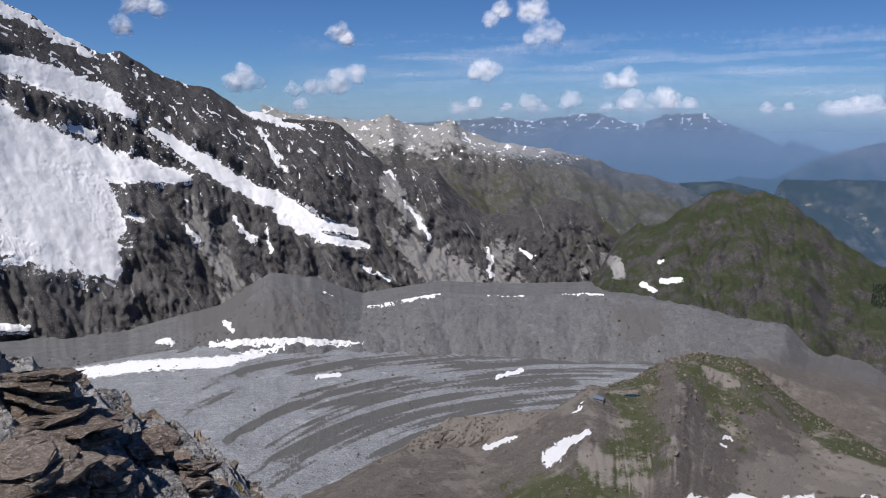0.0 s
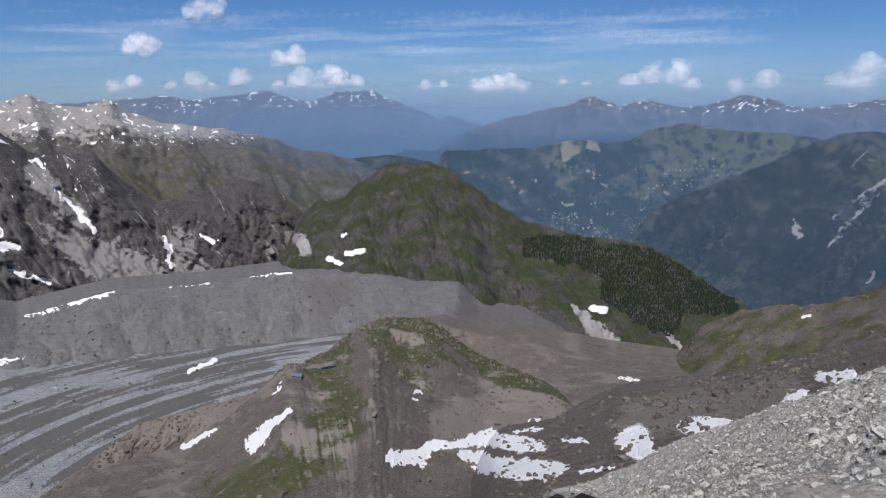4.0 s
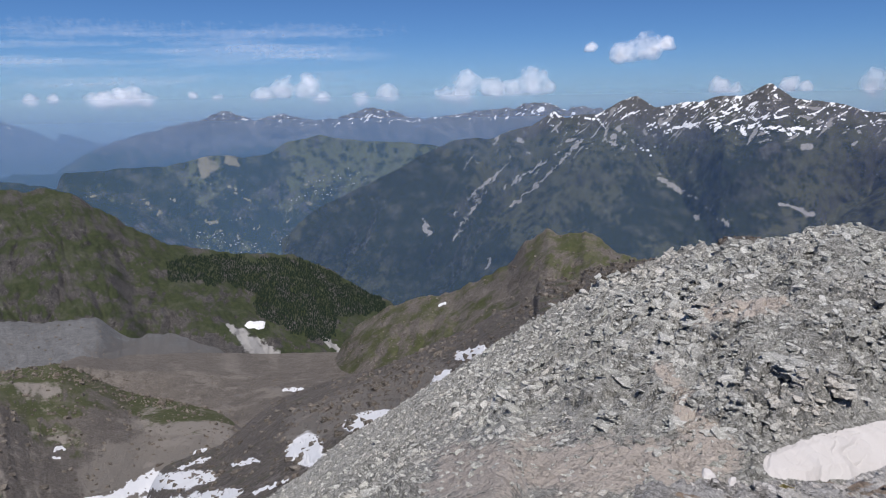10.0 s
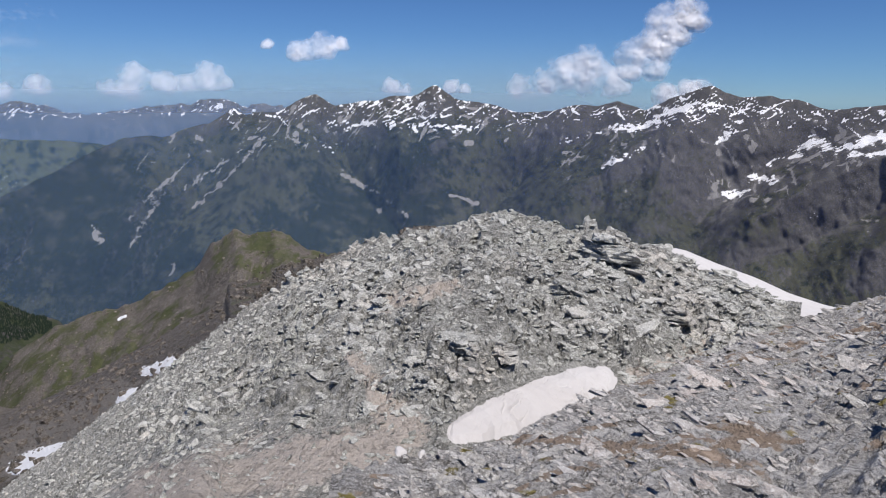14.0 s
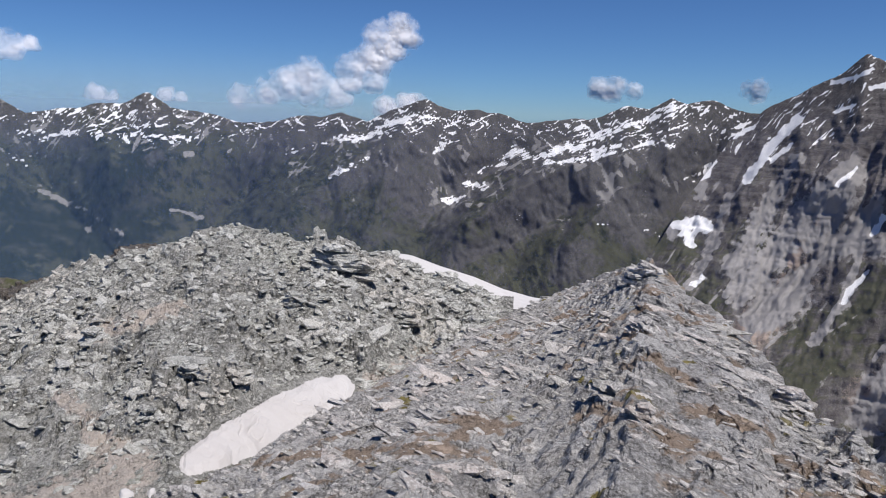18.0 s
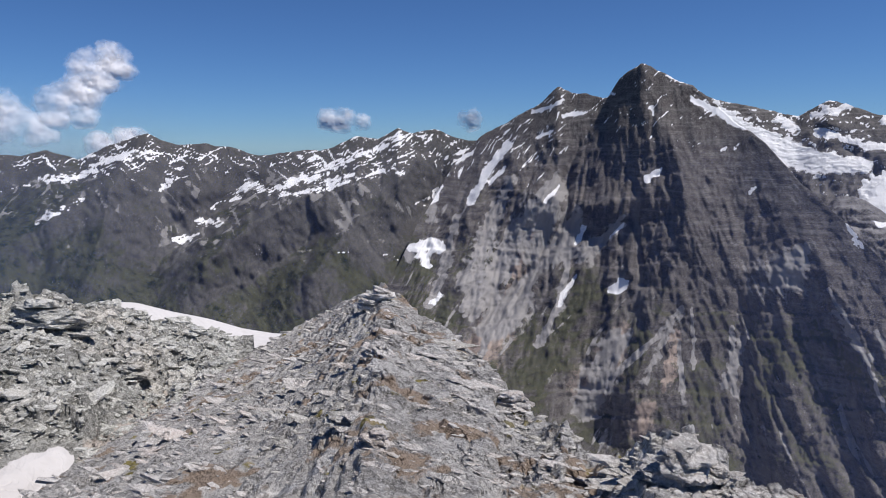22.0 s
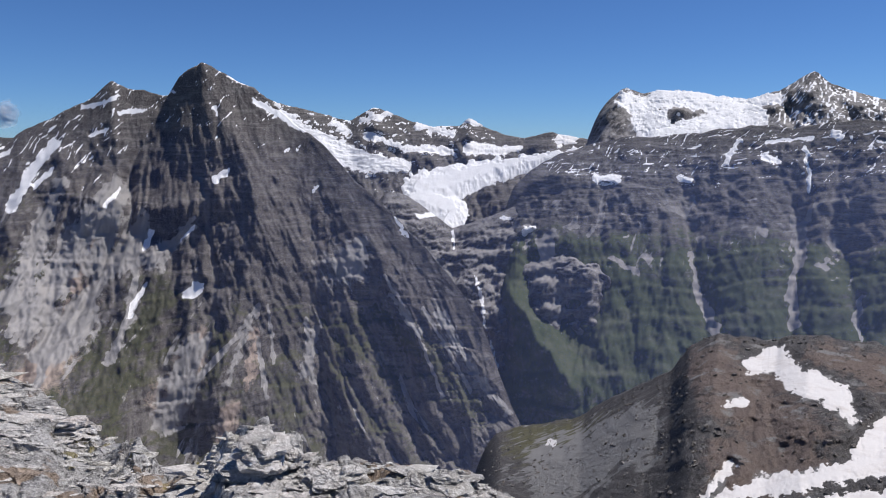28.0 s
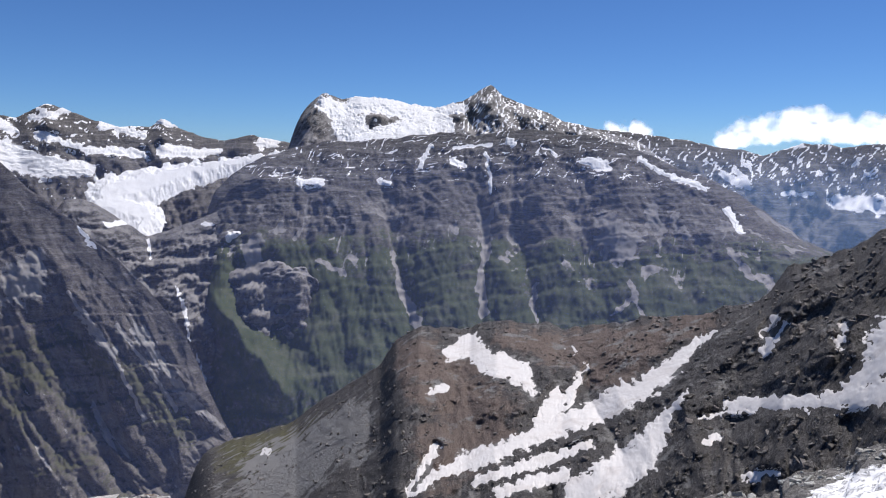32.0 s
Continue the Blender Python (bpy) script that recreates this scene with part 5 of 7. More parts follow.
# ---- grassy hill beyond the moraine ----
HILL_SNOW = [[(15.43, -12.77, 0.318), (16.42, -13.15, 0.318)], [(16.88, -12.47, 0.318), (18.35, -12.23, 0.358)], [(16.65, -10.97, 0.239), (16.99, -10.87, 0.199)], [(36.61, -16.52, 0.398), (37.62, -16.65, 0.478)], [(9.66, -13.78, 0.318), (11.96, -13.76, 0.318)]]


def cover_hill(az, el, p, c):
    c[:, 1] = np.clip(0.64 + 0.6 * fbm(p / 60, 4), 0, 1)
    c[:, 0] = paint(az, el, HILL_SNOW, 0.2, 0.5, 22)
    c[:, 2] = np.maximum(paint(az, el, [[(35.12, -16.39, 0.32), (36.52, -17.79, 1.04), (38.17, -19.34, 1.36), (40.33, -20.46, 0.88)], [(42.35, -18.03, 0.24), (43.49, -18.88, 0.36), (44.08, -19.95, 0.64)], [(12.97, -10.97, 0.8), (13.69, -11.87, 0.96)]], 0.2, 0.8, 23), 0.15 * band(-az, -38, -30))
    c[:, 1] = np.where(paint(az, el, [[(25.20, -17.48, 1.20), (29.06, -17.56, 2.00), (33.93, -18.16, 2.40), (37.26, -19.76, 1.60)]], 0.5, 0.9, 24) > 0.5, 0.1, c[:, 1])


HILL = Slope([line([(9.69, -16.43), (14.11, -16.58), (13.13, -13.88), (18.79, -15.25), (26.14, -17.47), (31.12, -19.41), (35.76, -19.92), (39.02, -20.51), (43.17, -20.57), (44.99, -20.49), (47.65, -19.15)], [(8, 1700), (28, 1600), (40, 1600), (52, 1900)]), line([(12.15, -11.97), (13.33, -9.53), (14.96, -8.38), (17.01, -7.87), (18.94, -6.51), (20.83, -5.27), (21.61, -5.37), (22.29, -5.78), (24, -5.53), (25.69, -6.31), (28.68, -8.58), (30.88, -9.96), (33.11, -10.44), (35.81, -11.13), (38.52, -11.22), (41.22, -11.78), (43.93, -13.26), (45.73, -14.51), (47.96, -15.37), (49.32, -16.92)], [(8, 2200), (24, 2150), (40, 2200), (52, 2250)])], bow=0.1, rough=26, size=170, rib=16, carve=13, rib_size=75, jag=12, seed=15, slant=[(9, -0.6), (20.5, 0.1), (36, 1.1), (53, 1.4)], quiet=HILL_SNOW, ends=(9, 53, 3))
terrain("grassy_rock_hill", HILL, 11, 53, 0.065, [190], hill_land, "dark grassy hill with rock outcrops and forest on its flank", back=0.5, covers=cover_hill)


# ---- moraine and glacier ----
def cover_moraine(az, el, p, c):
    c[:, 2] = np.clip(paint(az, el, [[(14.48, -15.28, 1.592), (15.37, -15.85, 2.388), (16.63, -15.54, 1.592)], [(-17.26, -15.23, 4.776), (-10.34, -16.06, 3.184)], [(26.6, -17.49, 2.388), (32.06, -18.57, 2.786), (37.16, -19.49, 1.99)]], 0.4, 0.7, 24) + 0.2 * fbm(p / 40, 3) + 0.5 * streaks(az, el, -75, 1.6, 0.25, 0.5, 46), 0, 1)
    c[:, 0] = paint(az, el, [[(-17.38, -17.5, 0.199), (-12.17, -17.48, 0.239), (-7.69, -17.99, 0.159)], [(-28.17, -18.29, 0.279), (-23.56, -17.93, 0.637), (-17.43, -18.37, 0.557), (-13.07, -17.86, 0.279)]], 0.4, 0.5, 25)
    c[:, 1] = 0.0


terrain("moraine_wall", Slope([line([(-39.07, -18.22), (-32.86, -19.19), (-28.26, -19.25), (-24.44, -19.22), (-17.46, -19.08), (-12.23, -19.23), (-4.04, -19.73), (3.4, -19.92), (9.85, -20.5), (16.47, -19.96), (22.61, -18.63), (24.75, -18.47), (31.1, -20.27), (38.55, -20.86), (43.18, -20.74)], [(-45, 1300), (0, 1350), (30, 1350), (50, 1500)]), line([(-38.75, -15.48), (-32.6, -16.61), (-24.28, -17.03), (-17.7, -15.62), (-13.74, -12.88), (-10.27, -13.55), (-6.73, -15.1), (-0.35, -14.06), (5.12, -14.2), (11.8, -13.72), (16.11, -14.01), (19.04, -14.19), (22.72, -14.95), (25.8, -14.99), (27.42, -16.44), (28.43, -16.93), (31.17, -17.32), (33.92, -18.25), (35.76, -19.31), (38.55, -20.51), (43.19, -21.5)], [(-45, 1480), (-20, 1530), (10, 1700), (30, 1620), (50, 1650)])], bow=-0.1, rough=9, size=60, rib=3, carve=4.5, wash=0.4, rib_size=22, jag=2.5, seed=16, slant=0.35, quiet=[[(-9.39, -13.71, 0.955), (-6.72, -14.97, 1.114), (-3.99, -14.49, 1.353), (-0.8, -14.15, 1.114)], [(-2.16, -11.19, 0.796), (0.1, -12.6, 0.955), (2.84, -13.59, 0.955), (6.02, -14.13, 0.796)], [(9.6, -13.83, 0.637), (12.23, -13.65, 0.637)]], ends=(-44, 49, 4)), -44, 49, 0.08, [90], moraine_land, "grey lateral moraine wall of loose gravel", "moraine", back=0.15, covers=cover_moraine)


def cover_glacier(az, el, p, c):
    across = el - 0.42 * band(-el, 15.5, 25) * (az + 8) + 0.06 * az
    flow = 0.8 * fbm(np.stack([az * 0.07, across * 1.5, 0 * az], 1), 5, 0.62, 44) + 0.32 * fbm(np.stack([az * 0.12, across * 5.0, 0 * az], 1), 4, 0.6, 45)
    c[:, 2] = np.clip(paint(az, el, [
        [(-16.18, -19.11, 0.955), (-4.03, -19.29, 1.592), (5.24, -19.43, 1.99), (16.38, -18.51, 2.388)], [(-13.21, -21.44, 0.557), (-6.83, -20.94, 0.955), (0.62, -21.04, 1.194), (9.86, -20.71, 2.388)], [(-17.76, -24.29, 0.398), (-12.35, -22.34, 0.716), (-5.93, -22.25, 0.955), (3.43, -21.85, 1.194), (9.87, -21.13, 1.99)], [(-6.96, -27.58, 0.796), (-4.09, -25.64, 1.99), (0.64, -23.59, 2.388), (5.31, -22.63, 1.99)],
        [(-14.39, -27.84, 0.955), (-10.65, -25.75, 1.353), (-6.89, -24.31, 1.592), (-1.25, -22.75, 1.592)], [(-17.07, -27.54, 0.318), (-12.46, -25.21, 0.478), (-6.87, -23.27, 0.557)], [(2.09, -20.76, 2.388), (5.71, -20, 2.388), (9.55, -19.1, 1.99), (13.53, -18.87, 1.592)], [(-13.99, -25.71, 1.592), (-10.22, -24.39, 2.388), (-4.27, -23.18, 1.99), (2.11, -22.01, 1.592)]], 0.25, 1.6, 26) * 0.75 + flow - 0.04, 0, 1)
    c[:, 0] = np.maximum(paint(az, el, [[(-10.47, -20.27, 0.318), (-8.65, -20.14, 0.318)], [(4.33, -20.45, 0.318), (6.4, -19.82, 0.318)], [(-28.17, -18.21, 0.796), (-23.58, -18.25, 0.796), (-17.44, -18.58, 0.796), (-13.96, -18.09, 0.318)]], 0.15, 0.6, 27), 0)


terrain("valley_glacier", Slope([line([(-45, -40), (36, -40)], 480), line([(-38.99, -17.54), (-32.72, -17.79), (-28.12, -17.71), (-24.31, -17.51), (-17.36, -17.16), (-12.17, -17.44), (-4.02, -17.99), (3.37, -18.23), (9.77, -18.58), (16.36, -18.18), (22.58, -18.23), (26.56, -19.25)], [(-45, 1420), (0, 1470), (30, 1450)])], rough=5, size=60, rib=2.5, rib_size=18, seed=17, ends=(-60, 31, 4)), -44, 31, 0.08, [210], ice_land, "debris-striped grey and white valley glacier", "glacier", back=0, covers=cover_glacier)

# ---- spur with the hut ----
MID_SNOW = ([[(20.16, -28.08, 0.955), (22.44, -28.1, 1.194), (23.41, -27.31, 0.637), (25.74, -27.19, 0.557), (28.11, -26.65, 1.035), (30.94, -27.07, 1.194), (32.84, -27.12, 0.716)], [(26.18, -27.86, 0.557), (28.04, -28.54, 1.353), (30.89, -28.92, 1.433), (33.77, -28.76, 1.194), (35.22, -28.5, 0.398)], [(39.52, -26.01, 0.955), (40.7, -26.19, 1.99), (41.42, -26.9, 1.035)], [(44.42, -24.79, 0.637), (45.56, -24.48, 1.194), (47.59, -23.84, 0.398)], [(51.71, -21.68, 0.796), (52.13, -21.48, 1.035)], [(53.32, -19.71, 0.318), (54.38, -19.77, 0.716), (55.38, -19.13, 0.557)], [(8.63, -26.3, 1.035), (9.49, -25.71, 1.114), (10.15, -25.07, 0.796), (11.85, -24.14, 0.318)], [(3.61, -25.68, 0.478), (5.91, -24.89, 0.239)]] + [[(22.26, -23.26, 0.318), (22.71, -23.3, 0.318)], [(30.49, -26.15, 0.199), (32.87, -25.81, 0.239)], [(34.76, -26.5, 0.279), (36.67, -26.51, 0.239)], [(10.57, -22.82, 0.239), (11.44, -21.98, 0.199)], [(36.18, -28.7, 0.239), (39.05, -28.18, 0.239)], [(31.93, -25.25, 0.159), (32.88, -25.23, 0.159)], [(51.56, -21.83, 0.796), (52.37, -21.28, 0.796)], [(53.41, -19.71, 0.637), (54.94, -19.64, 0.796), (55.4, -19.25, 0.398)], [(51.8, -21.42, 0.796)], [(44.12, -24.61, 0.557), (45.34, -24.4, 1.035), (47.41, -23.95, 0.318)], [(39.36, -26.33, 0.796), (40.69, -26.08, 1.592), (41.45, -26.05, 0.955)], [(38.98, -21.59, 0.318), (40.24, -21.69, 0.199)], [(39.25, -21.62, 0.279), (40.42, -21.68, 0.239)], [(22.01, -23.77, 0.239), (22.32, -23.84, 0.199)]])


def cover_spur(az, el, p, c):
    turf = paint(az, el, [[(13.55, -20.57, 1.60), (16.12, -19.91, 2.80), (20.72, -18.27, 3.20), (24.39, -18.53, 3.20), (27.67, -20.67, 2.80), (31.35, -22.63, 2.80), (34.05, -23.73, 1.60)], [(6.59, -29.55, 2.80), (10.44, -28.51, 3.60), (13.81, -26.93, 3.20), (16.66, -25.24, 2.40)], [(20.79, -20.44, 3.60), (23.63, -22.01, 2.40)], [(15.21, -22.72, 2.00), (17.59, -23.96, 2.00)], [(32.66, -28.13, 2.40), (35.70, -27.67, 1.60)]], 0.8, 1.2, 28)
    bare = paint(az, el, [[(17.73, -19.01, 1.20), (18.47, -20.94, 1.60), (19.45, -22.63, 1.76)], [(22.21, -21.24, 0.80), (25.02, -22.35, 1.36), (27.83, -23.60, 1.20)]], 0.7, 0.8, 29)
    c[:, 1] = np.clip(1.3 * turf - 1.2 * bare + 0.5 * fbm(p / 45, 4), 0, 1)
    c[:, 2] = np.clip(0.3 + 0.5 * fbm(p / 60 + 7, 4) + paint(az, el, [[(1.7, -23.96, 2.388), (5.34, -23.34, 2.388), (9.27, -22.01, 1.433), (11.75, -20.84, 0.955)], [(27.19, -25.98, 3.582), (33.35, -24.99, 1.99)]], 0.5, 1.0, 29), 0, 1)
    c[:, 0] = paint(az, el, MID_SNOW, 0.25, 0.6, 41)


SPUR = Slope(([line([(-12, -44), (52, -44)], [(-12, 260), (52, 260)]), line([(-18.99, -29.98), (-12.61, -28.95), (-8.85, -27.97), (-4.1, -26.14), (3.63, -25.54), (9.2, -22.66), (10.89, -21.5), (11.84, -20.73), (12.92, -21.29), (14.97, -21.5), (17.56, -21), (18.51, -19.65), (20.15, -21.27), (22.72, -23.17), (25.41, -24.22), (28.14, -25.63), (33.81, -26.24), (40.46, -26.19)], [(-12, 700), (6, 800), (20, 820), (40, 620), (52, 500)])] + [line([(-18.99, -29.98), (-12.61, -28.91), (-8.85, -27.89), (-4.1, -26.05), (0.16, -23.68), (9.21, -22.58), (10.9, -21.42), (11.85, -20.57), (12.97, -20.74), (15.1, -19.88), (17.76, -18.11), (19.94, -17.47), (23.01, -17.58), (24.75, -18.47), (27.4, -20.33), (31.07, -21.56), (33.86, -22.69), (35.73, -23.76), (40.45, -24.54)], [(-12, 720), (6, 850), (20, 1050), (30, 1100), (40, 950), (52, 700)])]), rough=8, size=60, rib=3, carve=2.2, rib_size=30, jag=2.2, seed=18, slant=[(-12, -1.5), (14, -1.5), (22, 0.3), (40, 1.5)], quiet=MID_SNOW, ends=(-20, 56, 5))
terrain("brown_spur", SPUR, -12, 50, 0.07, [150, 90], spur_land, "brown and green rocky spur ridge", "ridge", back=0.6, covers=cover_spur)


def cover_basin(az, el, p, c):
    c[:, 1] = np.clip(band(az, 42, 47) * 0.8 + 0.5 * fbm(p / 40, 4) - 0.1, 0, 1)
    c[:, 2] = 0.4 + 0.3 * fbm(p / 60, 3)
    c[:, 0] = paint(az, el, [[(39.02, -21.62, 0.239), (40.42, -21.68, 0.239)], [(42.75, -22.58, 0.199), (43.21, -22.6, 0.159)]], 0.2, 0.5)


terrain("stony_basin", Slope([line([(8.87, -25.97), (17.18, -26.21), (26.26, -25.92), (33.81, -26.24), (40.46, -26.19), (49.69, -25.62)], [(17, 1130), (28, 1050), (36, 800), (45, 560), (56, 420)]), line([(13.27, -22.06), (17.61, -20.18), (22.07, -18.49), (24.76, -18.17), (26.55, -18.7), (31.12, -19.41), (34.83, -20), (38.09, -20.43), (43.18, -20.74), (47.26, -20.86), (51.67, -20.94)], [(17, 1220), (25, 1260), (40, 1320), (55, 1000)])], rough=10, size=90, rib=5, rib_size=50, seed=19, ends=(10, 60, 5)), 17, 56, 0.09, [90], spur_land, "brown stony basin between the spurs", "basin", back=0.2, covers=cover_basin)


# ---- green and brown shoulder beside the scree ----
def cover_shoulder(az, el, p, c):
    c[:, 1] = np.clip(0.5 + 0.6 * fbm(p / 45, 4), 0, 1)
    c[:, 0] = paint(az, el, [[(51.85, -15.81, 0.199), (52.27, -15.62, 0.199)]], 0.1, 0.5)


SHOULDER = Slope([line([(38.56, -22.56), (42.05, -22.14), (43.43, -21.91), (45.03, -21.84), (49.51, -21.54), (57.9, -20.26), (67.71, -18.72), (75.27, -16.47)], [(40, 1250), (60, 800), (75, 700)]), line([(39.95, -20.83), (42.02, -20.44), (43.38, -19.36), (44.91, -17.23), (47.54, -15.9), (50.11, -15.08), (52.65, -14.91), (54.67, -14.01), (57.38, -12.55), (58.81, -10.8), (60.63, -9.86), (61.5, -10.15), (62.6, -10.2), (63.4, -9.9), (64.36, -10.3), (66.14, -11.66), (68.85, -12.13), (75.2, -12.96)], [(40, 1500), (60, 1150), (75, 1000)])], rough=16, size=70, rib=7, carve=7, rib_size=28, jag=7, seed=20, slant=-0.9, ends=(34, 76, 4))
terrain("green_shoulder", SHOULDER, 40, 76, 0.07, [110], spur_land, "green and brown rocky shoulder", "ridge", back=0.7, covers=cover_shoulder)


def cover_rib(az, el, p, c):
    c[:, 1] = np.clip(0.1 + 0.45 * fbm(p / 22, 4), 0, 1)
    c[:, 2] = np.clip(paint(az, el, [[(40.45, -24.54, 2.388), (47.32, -22.54, 2.388), (51.67, -20.94, 1.99)]], 0.4, 0.8) + 0.2 * fbm(p / 15, 3), 0, 1)
    c[:, 0] = paint(az, el, MID_SNOW, 0.25, 0.6, 41)


RIB = Slope([line([(21.21, -32.88), (30.76, -33.65), (40.55, -33.66), (49.87, -29.55), (58.15, -23.8), (65.35, -18.76), (66.04, -20)], [(25, 150), (50, 110), (75, 80)]), line([(28.13, -26.04), (33.83, -25), (39.02, -22.05), (43.18, -21.16), (47.25, -20.44), (50.71, -18.94), (53.64, -17.85), (56.83, -16.31), (59.51, -15.22), (63.11, -13.62), (59.83, -13.7), (63.42, -12.85), (66.13, -12.33), (68.85, -11.91), (72.91, -10.56), (73.8, -9.88), (76.48, -9.84), (77.83, -10.69), (79.63, -11.51)], [(25, 480), (40, 520), (60, 400), (75, 280)])], rough=7, size=42, rib=3, carve=2.5, rib_size=20, jag=1.5, seed=21, slant=-1.2, quiet=MID_SNOW, ends=(24, 82, 6))
terrain("brown_rock_rib", RIB, 27, 82, 0.07, [130], spur_land, "reddish brown rock rib with rubble", "ridge", back=0.7, covers=cover_rib)


# ---- dark ridge below to the south ----
UPPER_SNOW = [[(174.73, -15.41, 1.14), (176.31, -14.81, 1.37), (177.47, -15.99, 1.82), (179.29, -16.27, 1.67), (180.44, -16.95, 1.52), (181.25, -18.06, 0.76)], [(174.27, -15.11, 0.53), (176.52, -14.28, 0.76)]]
BAND_SNOW = [[(194.79, -12.49, 0.28), (193.45, -13.66, 0.68), (191.91, -15.26, 1.18), (189.91, -17.12, 1.46), (187.41, -18.81, 1.46), (184.38, -20.09, 1.63), (181.72, -21.23, 1.23), (179.02, -22.49, 1.18), (176.27, -23.41, 1.18), (173.51, -24.49, 0.85), (171.43, -26.02, 0.45)], [(183.17, -17.87, 0.68), (182.77, -18.95, 1.30), (182.37, -20.44, 1.46)], [(185.53, -15.80, 0.23), (184.37, -17.79, 0.56), (183.54, -19.19, 0.85)], [(186.51, -18.26, 0.56), (188.43, -17.38, 1.18)]]
LOWER_SNOW = [[(186.00, -21.53, 0.68), (183.14, -22.78, 0.85), (179.53, -23.98, 0.73), (176.78, -24.90, 0.56)], [(184.10, -23.92, 0.85), (181.39, -24.68, 0.85), (178.66, -25.63, 0.73)], [(193.04, -17.00, 0.28), (191.78, -18.78, 0.90), (190.95, -20.49, 1.74), (189.76, -22.24, 2.36), (187.66, -23.75, 2.58), (185.05, -25.03, 2.02)]]
SHELF_SNOW = [[(195.92, -17.70, 0.73), (198.42, -17.19, 1.01), (201.01, -16.72, 1.01), (203.82, -15.99, 1.23), (206.29, -15.07, 1.68)], [(206.01, -11.74, 2.81), (205.18, -13.75, 1.57), (203.75, -15.20, 0.95)], [(193.97, -18.79, 0.25), (197.70, -17.93, 0.25)]]
SMALL_SNOW = [[[(173.57, -22.44, 0.64), (172.34, -24.09, 0.56), (171.43, -25.38, 0.40)]], [[(172.95, -18.37, 0.48), (174.32, -17.97, 0.60)]], [[(199.59, -11.46, 0.36), (198.24, -13.62, 0.68)]], [[(198.82, -11.06, 0.32), (197.90, -12.46, 0.36)]], [[(203.16, -11.28, 0.48), (202.84, -12.48, 0.64)]], [[(194.68, -20.34, 0.80), (195.47, -19.99, 0.48)]], [[(197.55, -22.39, 0.64), (199.60, -21.65, 0.40)]], [[(184.16, -14.60, 0.36), (184.52, -14.80, 0.28)]], [[(159.50, -22.33, 0.32), (160.20, -22.30, 0.24)]]]
SOUTH_SNOW = [UPPER_SNOW, BAND_SNOW, LOWER_SNOW, SHELF_SNOW] + SMALL_SNOW
SOUTH_FOLDS = [
    ([(171.75, -13.70, 1.20), (171.09, -16.10, 1.60), (170.91, -20.37, 2.00), (170.49, -24.90, 2.00)], 5),
    ([(168.38, -18.23, 1.60), (167.93, -22.00, 2.00), (167.02, -25.62, 2.00)], -5),
    ([(171.52, -13.92, 0.96), (177.41, -13.38, 1.20), (183.67, -13.55, 0.96)], 5),
    ([(201.41, -7.62, 1.20), (197.35, -12.84, 2.40), (193.65, -16.93, 2.00)], 9),
    ([(192.91, -18.24, 1.60), (193.93, -21.31, 2.40)], 8),
    ([(185.63, -18.12, 2.00), (188.45, -21.98, 2.40)], -8),
    ([(165.66, -19.44, 1.20), (162.06, -22.17, 1.60)], 9),
]


def cover_south(az, el, p, c):
    wild = fbm(p / 14, 4, 0.55, 91)
    for k, strokes in enumerate(SOUTH_SNOW):
        c[:, 0] = np.maximum(c[:, 0], paint(az, el, strokes, 0.5, 0.6, 30 + k) - 0.2)
    c[:, 1] = np.clip(paint(az, el, [[(158.12, -22.30, 2.80), (162.06, -21.77, 2.80), (164.76, -20.25, 1.60)]], 0.9, 1.4, 30) * 0.9 + 0.35 * wild, 0, 1) * band(-az, -172, -160)
    c[:, 2] = np.clip(0.2 + 0.5 * fbm(p / 12, 3) + paint(az, el, [[(160.26, -24.46, 3.20), (163.84, -22.68, 2.80), (166.57, -20.30, 2.00)], [(167.47, -20.33, 1.20), (166.56, -22.38, 2.00)]], 0.5, 0.9, 31), 0, 1)
    c[:, 3] = 1 - np.clip(paint(az, el, [[(172.00, -16.10, 3.60), (174.78, -18.21, 5.20), (177.12, -20.27, 5.20), (173.94, -22.85, 4.00)], [(179.23, -14.19, 1.60), (183.72, -14.84, 2.40), (190.14, -13.54, 2.40), (194.13, -11.52, 1.60)], [(185.99, -16.40, 2.40), (188.97, -15.32, 2.40)]], 1.0, 1.2, 35) * 1.1 + 0.3 * wild, 0, 1)


SOUTH = Slope([line([(155, -44), (215, -44)], [(155, 110), (200, 60), (215, 25)]), line([(151.83, -23.38), (153.67, -22.44), (155.51, -21.72), (159.16, -21.06), (162.28, -20.24), (164.43, -18.83), (166.54, -17.61), (169.01, -16.35), (170.15, -14.38), (172.1, -13.37), (174.85, -13.5), (176.05, -13.42), (178.29, -12.7), (180.54, -12.84), (183.66, -13.13), (185.84, -12.78), (188.39, -12.19), (190.89, -11.79), (193.72, -11.35), (196.04, -10.52), (198.25, -9.3), (199.6, -7.38), (201.35, -6.64), (203.68, -5.49), (205.18, -4.43), (211.78, -0.31)], [(155, 700), (170, 420), (185, 400), (195, 300), (215, 160)])], rough=6.5, size=30, rib=3, carve=2.2, rib_size=22, jag=2.6, seed=22, ends=(150, 240, 6), cut=0.7, stretch=0.8, mean_r=350.0, folds=SOUTH_FOLDS, slant=[(155, -0.6), (185, -0.9), (210, -0.7)], quiet=[s for group in SOUTH_SNOW for s in group])
terrain("dark_southern_ridge", SOUTH, 151, 213, 0.06, [340], dark_ridge_land, "dark brown broken rock ridge with rubble slopes", "ridge", back=0.8, covers=cover_south)

